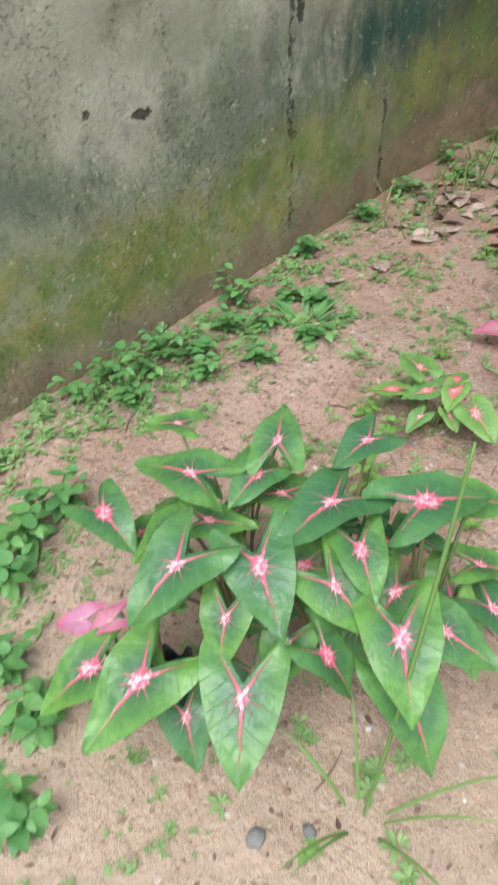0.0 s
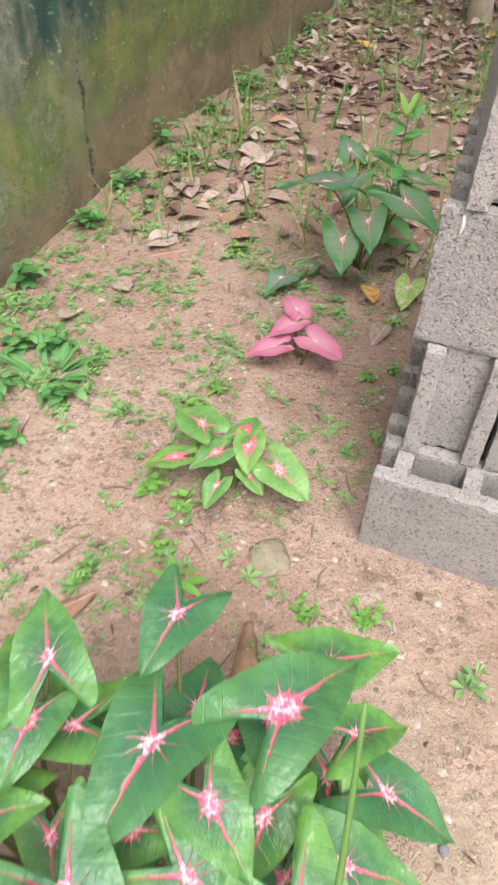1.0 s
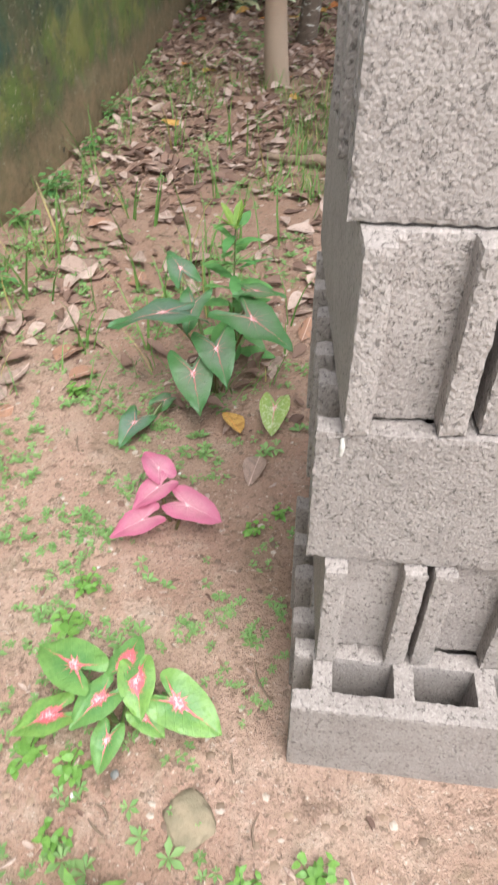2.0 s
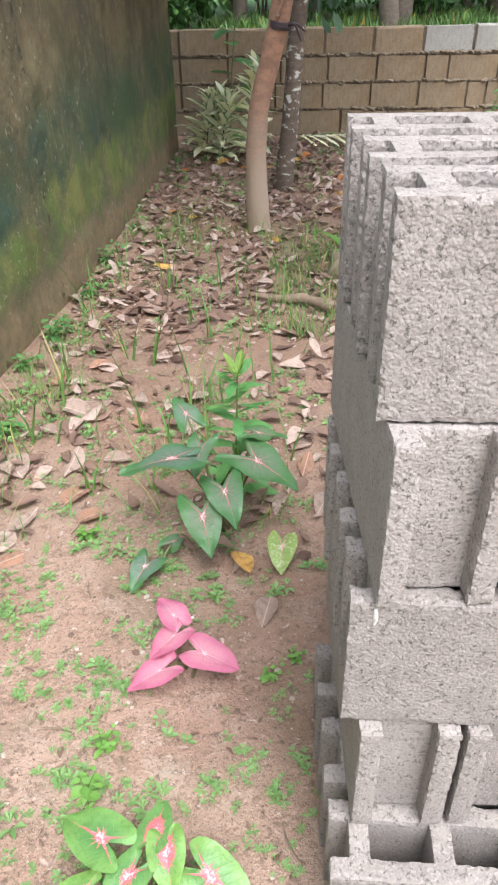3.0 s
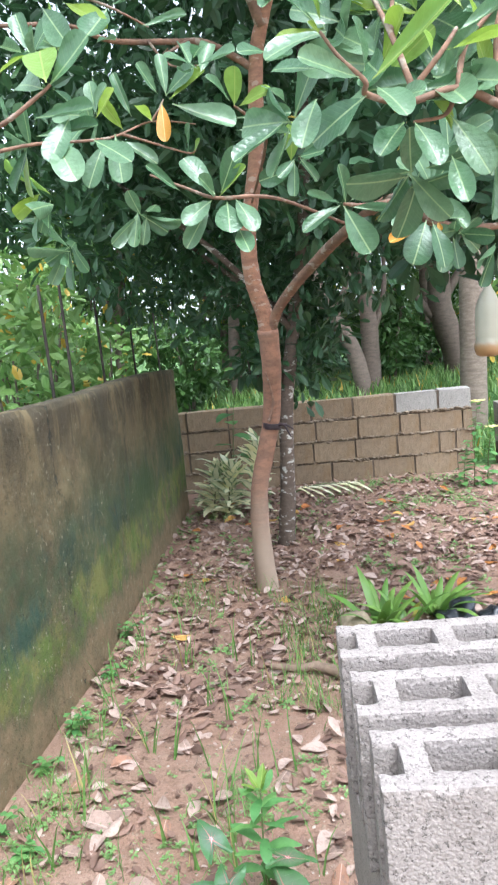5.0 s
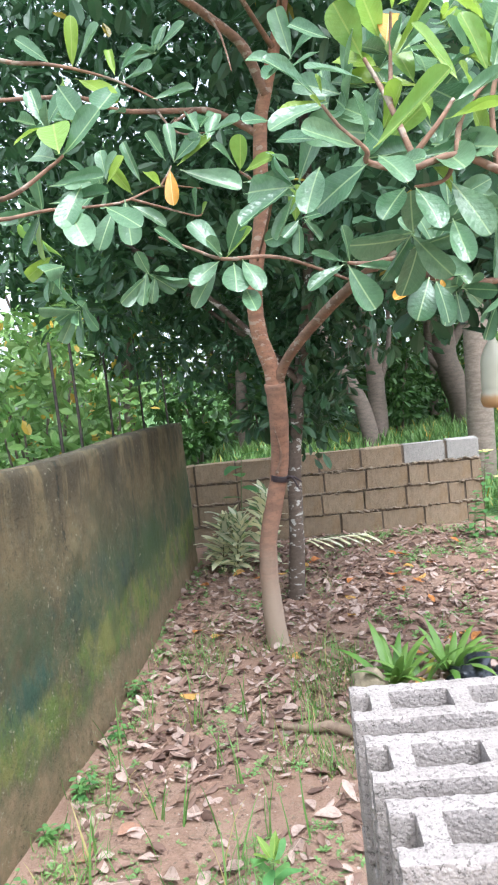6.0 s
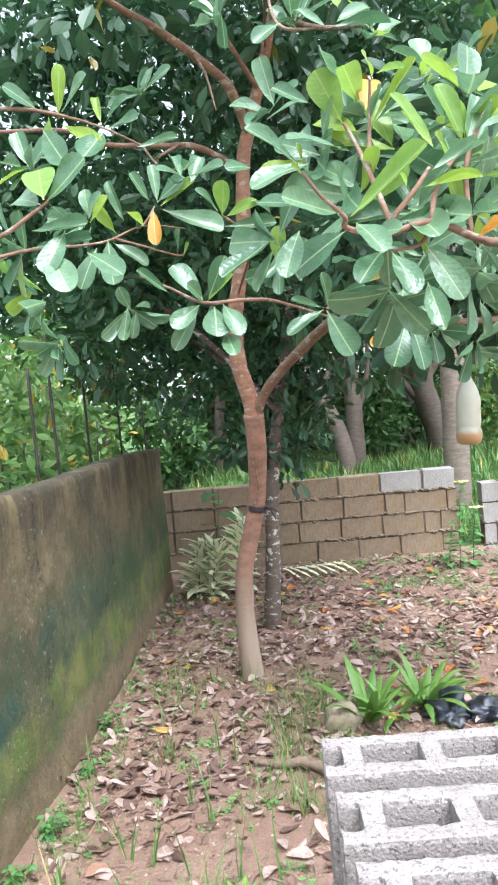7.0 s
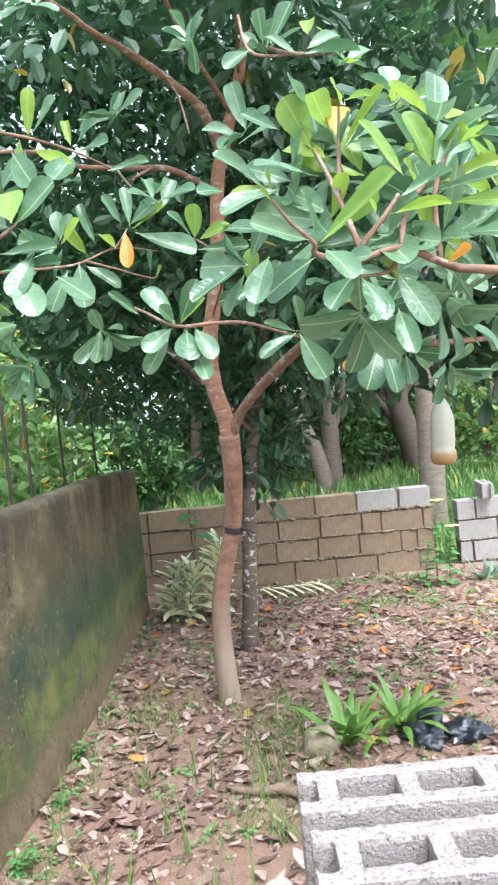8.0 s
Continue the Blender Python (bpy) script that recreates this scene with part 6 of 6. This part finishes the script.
def build_litter():
    rnd = random.Random(77)
    units = [oval_mesh("dry_leaf_blade", OBOVATE if k % 2 else OVATE, 0.10 * (-1) ** k, (0.1, -0.15, 0.2, -0.25, 0.05)[k], (0.4, -0.35, 0.15, 0.5, -0.45)[k], seed=k) for k in range(5)]
    spots = [[] for _ in units]
    made = 0
    while made < 12500:
        x, y = rnd.uniform(-0.84, 3.2), rnd.uniform(2.3, 8.1)
        d = 0.14 + 0.86 * max(0.0, min(1.0, (y - 2.5) / 1.9))
        if x > 0.3 and y < 4:
            d *= 0.8
        d *= 0.35 + 1.1 * max(0.0, min(1.0, noise.noise(Vector((x * 1.3, y * 1.3, 5))) + 0.55))
        if y > 6.6 and x > 0.6:
            d *= 0.55
        if rnd.random() > d:
            continue
        k = rnd.randrange(len(units))
        s = 0.018 + 0.085 * rnd.random() ** 1.7
        spots[k].append(pose(x, y, ground_height(x, y) + rnd.uniform(0.003, 0.022), rnd.gauss(0, 16), rnd.gauss(0, 14), rnd.uniform(0, 360)) @ Matrix.Diagonal((s, s * 0.85, s, 1)))
        made += 1
    # crumbled scraps on the open soil
    for _ in range(1100):
        x, y = rnd.uniform(-0.8, 0.6), rnd.uniform(0.3, 3.0)
        if 0.2 < x and 1.43 < y < 2.1:
            continue
        s = 0.006 + 0.022 * rnd.random() ** 2
        spots[rnd.randrange(len(units))].append(pose(x, y, ground_height(x, y) + 0.004, rnd.gauss(0, 16), rnd.gauss(0, 14), rnd.uniform(0, 360)) @ Matrix.Diagonal((s, s * rnd.uniform(0.3, 0.9), s, 1)))
    verts, faces, off = [], [], 0
    for me, sp in zip(units, spots):
        uv = np.array([(*v.co, 1.0) for v in me.vertices])
        uf = [tuple(p.vertices) for p in me.polygons]
        for m in sp:
            verts.append((uv @ np.array(m).T)[:, :3])
            faces += [tuple(i + off for i in f) for f in uf]
            off += len(uv)
    me = from_arrays("leaf_litter", np.concatenate(verts), faces)
    me.materials.append(LITTER)
    tagged(new("leaf_litter", me), "brown and greyish dry leaf litter covering the soil", "leaf litter", kind="stuff")
    # single leaves that stand out
    pale = [with_material(u, PALE_LEAF) for u in units]
    orange = [with_material(u, ORANGE_LEAF) for u in units]
    big = ((-0.626, 2.65, 0.17), (-0.767, 2.455, 0.11), (-0.461, 2.528, 0.13), (-0.533, 2.511, 0.12), (-0.70, 3.76, 0.11), (-0.84, 2.74, 0.09), (-0.738, 3.544, 0.12), (-0.677, 3.502, 0.1), (-0.351, 3.872, 0.15), (-0.506, 2.318, 0.10), (0.144, 2.2, 0.09),
           (-0.15, 2.72, 0.10), (0.25, 2.85, 0.13), (0.18, 2.95, 0.11), (-0.45, 3.1, 0.12), (-0.62, 3.05, 0.13), (-0.3, 3.4, 0.11), (0.3, 2.6, 0.1), (-0.55, 2.9, 0.1), (-0.72, 3.2, 0.12), (-0.4, 2.75, 0.09), (-0.151, 1.202, 0.11), (-0.55, 2.07, 0.10), (-0.62, 1.95, 0.08), (-0.58, 2.42, 0.13), (-0.68, 2.6, 0.12), (-0.5, 2.66, 0.14), (-0.40, 2.45, 0.10), (-0.75, 2.85, 0.12), (-0.33, 2.95, 0.11), (0.12, 2.75, 0.12), (0.22, 2.68, 0.11),
           (0.17, 2.55, 0.10), (-0.22, 3.15, 0.12), (0.05, 3.2, 0.11), (-0.6, 3.35, 0.12), (-0.15, 2.9, 0.09))
    for k, (x, y, s) in enumerate(big):
        ob = new("fallen_leaf", pale[k % 5])
        ob.matrix_world = pose(x, y, ground_height(x, y) + 0.012, rnd.uniform(-10, 10), rnd.uniform(-8, 8), rnd.uniform(0, 360)) @ Matrix.Diagonal((s, s, s, 1))
        tagged(ob, "large bleached dry leaf lying on the soil", "fallen leaf", "fallen leaves")
    spots_o = [(0.09, 2.265, 0.085)] + [(rnd.uniform(-0.7, 2.6), rnd.uniform(4.3, 7.4), rnd.uniform(0.09, 0.13)) for _ in range(60)]
    for k, (x, y, s) in enumerate(spots_o):
        ob = new("fallen_leaf", orange[k % 5])
        ob.matrix_world = pose(x, y, ground_height(x, y) + 0.022, rnd.uniform(-14, 14), rnd.uniform(-10, 10), rnd.uniform(0, 360)) @ Matrix.Diagonal((s, s, s, 1))
        tagged(ob, "orange-brown dry leaf lying on the ground", "fallen leaf", "fallen leaves")
    # seedlings and blades of grass
    seed_v, seed_f = [], []
    for a in range(6):
        t = a * 1.05 + (0.3 if a > 2 else 0)
        r = 1.0 if a < 3 else 0.6
        zt = 0.25 + 0.5 * (a > 2)
        c, s = math.cos(t), math.sin(t)
        k = len(seed_v)
        seed_v += [(0, 0, zt * 0.6), (0.55 * r * c - 0.22 * r * s, 0.55 * r * s + 0.22 * r * c, zt + 0.12), (r * c, r * s, zt), (0.55 * r * c + 0.22 * r * s, 0.55 * r * s - 0.22 * r * c, zt + 0.12), (0.55 * r * c, 0.55 * r * s, zt + 0.02)]
        seed_f += [(k, k + 4, k + 1), (k + 4, k + 2, k + 1), (k, k + 3, k + 4), (k + 4, k + 3, k + 2)]
    sp = []
    while len(sp) < 4200:
        x, y = rnd.uniform(-0.86, 2.9), rnd.uniform(0.2, 8.0)
        near_wall = math.exp(-((x + 0.84) / 0.16) ** 2)
        patch = max(0.0, noise.noise(Vector((x * 2.2, y * 2.2, 1))) + 0.18) + 0.5 * max(0.0, noise.noise(Vector((x * 6, y * 6, 9))))
        d = 0.28 * patch + 0.5 * near_wall * (0.3 + patch) + (0.35 if x < -0.35 and 1.2 < y < 2.3 else 0) * patch
        if y > 3.2:
            d *= 0.55
        if y < 1.2 and x > -0.3:
            d *= 0.5
        if y > 6.3 and x > 0.5:
            d += 0.25 * patch
        if rnd.random() > d or (0.22 < x < 1.3 and 1.45 < y < 2.1):
            continue
        s = rnd.uniform(0.010, 0.030) * (1.25 if near_wall > 0.4 or y > 5 else 1)
        for _ in range(rnd.randrange(1, 4)):
            xx, yy = x + rnd.uniform(-0.025, 0.025), y + rnd.uniform(-0.025, 0.025)
            sp.append(pose(xx, yy, ground_height(xx, yy), rnd.uniform(-15, 15), rnd.uniform(-15, 15), rnd.uniform(0, 360)) @ Matrix.Diagonal((s, s, s * rnd.uniform(0.8, 1.6), 1)))
    while len(sp) < 6500:
        x, y = rnd.uniform(-0.88, 0.24), rnd.uniform(0.25, 3.3)
        patch = max(0.0, noise.noise(Vector((x * 4, y * 4, 1))) + 0.10) + 0.6 * max(0.0, noise.noise(Vector((x * 11, y * 11, 9))))
        if rnd.random() > patch * (0.9 if x < 0 and y > 1.1 else 0.45):
            continue
        s = rnd.uniform(0.006, 0.017)
        for _ in range(rnd.randrange(1, 5)):
            xx, yy = x + rnd.gauss(0, 0.014), y + rnd.gauss(0, 0.014)
            sp.append(pose(xx, yy, ground_height(xx, yy), rnd.uniform(-15, 15), rnd.uniform(-15, 15), rnd.uniform(0, 360)) @ Matrix.Diagonal((s, s, s * rnd.uniform(0.8, 1.6), 1)))
    tagged(new("seedlings", scatter_mesh("seedlings", sp, seed_v, seed_f, SEEDLING)), "tiny bright green weed seedlings scattered over the soil", "weeds", kind="stuff")
    blade_v = [(-0.5, 0, 0), (0.5, 0, 0), (-0.4, 0.25, 0.4), (0.4, 0.25, 0.4), (-0.2, 0.7, 0.75), (0.2, 0.7, 0.75), (0, 1.3, 0.95)]
    blade_f = [(0, 1, 3, 2), (2, 3, 5, 4), (4, 5, 6)]
    sp = []
    while len(sp) < 2700:
        x, y = rnd.uniform(-0.85, 2.9 if len(sp) < 900 else 0.5), rnd.uniform(2.3, 8.0 if len(sp) < 900 else 5.4)
        if rnd.random() > max(0.0, noise.noise(Vector((x * 1.7, y * 1.7, 3))) + 0.1) + 0.035 * math.exp(-((x + 0.8) / 0.12) ** 2) or (0.22 < x < 1.3 and y < 2.1):
            continue
        for _ in range(rnd.randrange(3, 8)):
            xx, yy = x + rnd.gauss(0, 0.02), y + rnd.gauss(0, 0.02)
            hgt = 0.03 + 0.13 * rnd.random() ** 1.8
            sp.append(pose(xx, yy, ground_height(xx, yy) - 0.005, rnd.uniform(-22, 28), rnd.uniform(-22, 22), rnd.uniform(0, 360)) @ Matrix.Diagonal((rnd.uniform(0.003, 0.006), hgt * rnd.uniform(0.3, 0.9), hgt, 1)))
    for _ in range(60):
        x, y = rnd.uniform(-0.8, 0.2), rnd.uniform(2.6, 4.6)
        for _ in range(rnd.randrange(1, 4)):
            hgt = rnd.uniform(0.12, 0.30)
            sp.append(pose(x + rnd.gauss(0, 0.01), y + rnd.gauss(0, 0.01), ground_height(x, y) - 0.005, rnd.uniform(-8, 8), rnd.uniform(-10, 10), rnd.uniform(0, 360)) @ Matrix.Diagonal((rnd.uniform(0.006, 0.010), hgt * rnd.uniform(0.1, 0.45), hgt, 1)))
    clod_v = [(1, 0, 0), (0.2, 0.9, 0), (-0.8, 0.5, 0), (-0.7, -0.6, 0), (0.3, -0.9, 0), (0.25, 0.1, 0.7), (-0.3, -0.05, 0.6)]
    clod_f = [(0, 1, 5), (1, 2, 6, 5), (2, 3, 6), (3, 4, 5, 6), (4, 0, 5)]
    cp = []
    while len(cp) < 18000:
        x, y = rnd.uniform(-0.86, 1.6), 0.2 + 5.3 * rnd.random() ** 1.2
        if rnd.random() > 0.25 + max(0.0, noise.noise(Vector((x * 3, y * 3, 12)))) * 1.5 or (0.22 < x < 1.3 and 1.45 < y < 2.05):
            continue
        s = 0.0018 + 0.0095 * rnd.random() ** 3
        cp.append(pose(x, y, ground_height(x, y) - 0.001, 0, 0, rnd.uniform(0, 360)) @ Matrix.Diagonal((s, s * rnd.uniform(0.6, 1), s * rnd.uniform(0.5, 1.1), 1)))
    crumb = dry_leaf("soil_crumbs", (0.32, 0.22, 0.155), (0.15, 0.10, 0.072), (0.46, 0.38, 0.32), 0.14)
    tagged(new("soil_crumbs", scatter_mesh("soil_crumbs", cp, clod_v, clod_f, crumb)), "loose crumbs of soil and bark bits on the sand", "soil crumbs", kind="stuff")
    tagged(new("grass_tufts", scatter_mesh("grass_tufts", sp, blade_v, blade_f, BLADE)), "thin green grass tufts between the dry leaves", "grass", kind="stuff")
    sp = []
    for _ in range(9000):
        x, y = rnd.uniform(-1.0, 6), 8.6 + abs(rnd.gauss(0, 2.5))
        hgt = rnd.uniform(0.06, 0.22)
        sp.append(pose(x, y, outer_height(y) - 0.02, rnd.uniform(-8, 12), rnd.uniform(-10, 10), rnd.uniform(0, 360)) @ Matrix.Diagonal((0.02, hgt * 0.5, hgt, 1)))
    tagged(new("tall_grass", scatter_mesh("tall_grass", sp, blade_v, blade_f, BUSH_LIGHT)), "tall green grass beyond the block wall", "grass", kind="stuff")


# ---------------------------------------------------------------- small things
def lump(seed, size, flat, rough=0.25, sub=2):
    bm = bmesh.new()
    bmesh.ops.create_icosphere(bm, subdivisions=sub, radius=1)
    for v in bm.verts:
        p = v.co.copy()
        v.co *= 1 + rough * noise.noise(p * 1.4 + Vector((seed, 0, 0))) + rough * 0.5 * noise.noise(p * 3.5 + Vector((0, seed, 0)))
        v.co = Vector((v.co.x * size, v.co.y * size * 0.85, v.co.z * size * flat))
    return bm


def put_lump(name, x, y, size, flat, mat, label, category, seed, group="", rough=0.25, sub=2):
    ob = part(name, lump(seed, size, flat, rough, sub), mat, None, label, True)
    ob.matrix_world = pose(x, y, ground_height(x, y) + size * flat * 0.45, 0, 0, seed * 40)
    return tagged(ob, category=category, group=group)


def build_small_things():
    put_lump("stone", 0.11, 1.385, 0.045, 0.16, STONE, "flat mud-brown stone half sunk in sand", "stone", 3, "", 0.3, 3)
    put_lump("stone", 0.44, 4.36, 0.10, 0.9, STONE, "rough upright stone beside the lily clump", "stone", 5, "", 0.35, 3)
    rnd = random.Random(5)
    for k, (x, y, s) in enumerate(((0.287, 0.559, 0.017), (-0.18, 0.66, 0.02), (0.33, 1.02, 0.009), (0.20, 1.22, 0.008), (-0.02, 1.44, 0.008), (0.5, 1.02, 0.009), (0.34, 0.62, 0.012))):
        put_lump("pebble", x, y, s, 0.6, PEBBLE, "small dark pebble on sandy soil", "pebble", 7 + k, "pebbles")
    for k in range(16):
        x, y = rnd.uniform(-0.3, 0.6), rnd.uniform(0.45, 2.2)
        if 0.2 < x and 1.43 < y < 2.05:
            continue
        put_lump("white_chip", x, y, rnd.uniform(0.003, 0.007), 0.7, CHIP, "small white stone chip on the soil", "stone chip", 20 + k, "white chips", 0.4, 1)
    # split piece of wood and the twigs
    wood = part("wood_piece", tube(((0, -0.09, 0.012), (0.004, 0.0, 0.018), (-0.006, 0.10, 0.012)), (0.018, 0.026, 0.008), 7, 0.4, 6), WOOD, None, "short split piece of weathered brown wood", True)
    wood.matrix_world = pose(0.15, 1.15, 0, 0, 0, 12)
    tagged(wood, category="wood")
    for k in range(64):
        x, y = rnd.uniform(-0.7, 0.65), rnd.uniform(0.35, 3.4)
        if 0.2 < x and 1.43 < y < 2.1:
            continue
        ln = rnd.uniform(0.012, 0.05)
        ob = part("twig", tube(((-ln, 0, 0.004), (0, rnd.uniform(-0.01, 0.01), 0.006), (ln, 0, 0.004)), (0.0018, 0.0022, 0.001), 5, 0.2, k), TWIG, None, "thin dry twig lying on the soil", True)
        ob.matrix_world = pose(x, y, ground_height(x, y), 0, 0, rnd.uniform(0, 180))
        tagged(ob, category="twig", group="twigs")
    # a dead branch lying behind the stack, and a mortar drip stuck on one of its blocks
    branch = part("dead_branch", tube(((-0.0, 4.05, 0.03), (0.13, 4.01, 0.03), (0.23, 4.01, 0.03), (0.35, 3.92, 0.03)), (0.012, 0.020, 0.024, 0.028), 9, 0.3, 12), TWIG, None, "grey dead branch lying on the litter behind the blocks", True)
    tagged(branch, category="branch")
    drip = part("mortar_drip", tube(((0, 0, 0.014), (0.001, -0.001, 0.0), (0, 0, -0.014)), (0.002, 0.0032, 0.002), 6, 0.3, 2), CHIP, None, "small white mortar drip stuck to a grey block", True)
    drip.matrix_world = pose(0.289, 1.5865, 0.628)
    tagged(drip, category="mortar drip")
    # black nursery bags
    def bag(x, y, r, ht, seed, label, tilt=0):
        bm = bmesh.new()
        rings = []
        for k in range(9):
            u = k / 8
            ring = []
            for a in range(28):
                t = 2 * math.pi * a / 28
                rr = r * (0.85 + 0.2 * u) * (1 + 0.16 * noise.noise(Vector((math.cos(t) * 2 + seed, math.sin(t) * 2, u * 3))) + 0.05 * math.sin(t * 7 + seed))
                ring.append(bm.verts.new((rr * math.cos(t), rr * math.sin(t), ht * u * (1 + 0.8 * noise.noise(Vector((math.cos(t) * 1.6, math.sin(t) * 1.6, seed)))))))
            rings.append(ring)
        for a, b in zip(rings, rings[1:]):
            for k in range(28):
                bm.faces.new((a[k], a[(k + 1) % 28], b[(k + 1) % 28], b[k]))
        bm.faces.new(rings[0][::-1])
        ob = part("nursery_bag", bm, PLASTIC, None, label, True)
        mod = ob.modifiers.new("film", "SOLIDIFY")
        mod.thickness = 0.0015
        ob.matrix_world = pose(x, y, 0.0, tilt, 0, seed * 30)
        fill = bmesh.new()
        bmesh.ops.create_circle(fill, cap_ends=True, segments=20, radius=r * 0.82)
        for v in fill.verts:
            v.co.z = ht * 0.8
        part("soil_fill", fill, SOIL, ob)
        return tagged(ob, category="nursery bag", group="nursery bags")

    bag(0.035, 0.625, 0.042, 0.10, 1, "crumpled black plastic nursery bag under caladium leaves")
    for x, y, s, k in ((0.98, 4.44, 0.13, 61), (1.20, 4.40, 0.10, 64)):
        put_lump("nursery_bag", x, y, s, 0.5, PLASTIC, "crumpled black plastic nursery bag lying beside the lilies", "nursery bag", k, "nursery bags", 0.75, 4)
    # plastic bottle hanging from the branch
    prof = ((0.0, 0.006), (0.035, 0.0), (0.05, 0.008), (0.057, 0.03), (0.057, 0.055), (0.049, 0.075), (0.052, 0.085), (0.054, 0.11), (0.0525, 0.125), (0.054, 0.14), (0.0525, 0.16), (0.054, 0.18), (0.053, 0.205), (0.046, 0.235), (0.032, 0.27), (0.018, 0.295), (0.014, 0.305), (0.014, 0.318))
    bm = bmesh.new()
    rings = []
    for r, z in prof:
        rings.append([bm.verts.new((r * math.cos(a * 0.2618), r * math.sin(a * 0.2618), z)) for a in range(24)] if r else None)
    bottom = bm.verts.new((0, 0, 0.006))
    for k in range(24):
        bm.faces.new((bottom, rings[1][(k + 1) % 24], rings[1][k]))
    for a, b in zip(rings[1:], rings[2:]):
        for k in range(24):
            bm.faces.new((a[k], a[(k + 1) % 24], b[(k + 1) % 24], b[k]))
    bm.faces.new(rings[-1])
    bottle = thing("hanging_bottle", pose(1.095, 4.07, 1.40, 0, 2.5, 0), "cloudy plastic bottle with brown dregs hung from a branch", "bottle")
    part("body", bm, bottle_material(), bottle, smooth=True)
    part("cap", tube(((0, 0, 0.314), (0, 0, 0.326), (0, 0, 0.338)), (0.0165, 0.0165, 0.015), 14), plain("brown_cap", (0.16, 0.05, 0.035), (0.12, 0.04, 0.03), 0.5), bottle, "reddish-brown cap", True)
    part("string", tube(((0, 0, 0.33), (0.0, 0, 0.45), (-0.02, 0, 0.56)), (0.0018, 0.0018, 0.0018), 5), TWIG, bottle, smooth=True)
    # two loose blocks on the pale wall
    pale = hollow_block_mesh("hollow_block", 9, PALE_BLOCK, height=0.15)
    ob = new("hollow_block", pale)
    ob.matrix_world = pose(2.66, 8.27, 0.70, 0, 0, 82)
    tagged(ob, "loose pale hollow block on top of the low wall", "concrete block")


build_trees()
build_bank_trees()
build_scrub()
build_low_plants()
build_litter()
build_small_things()
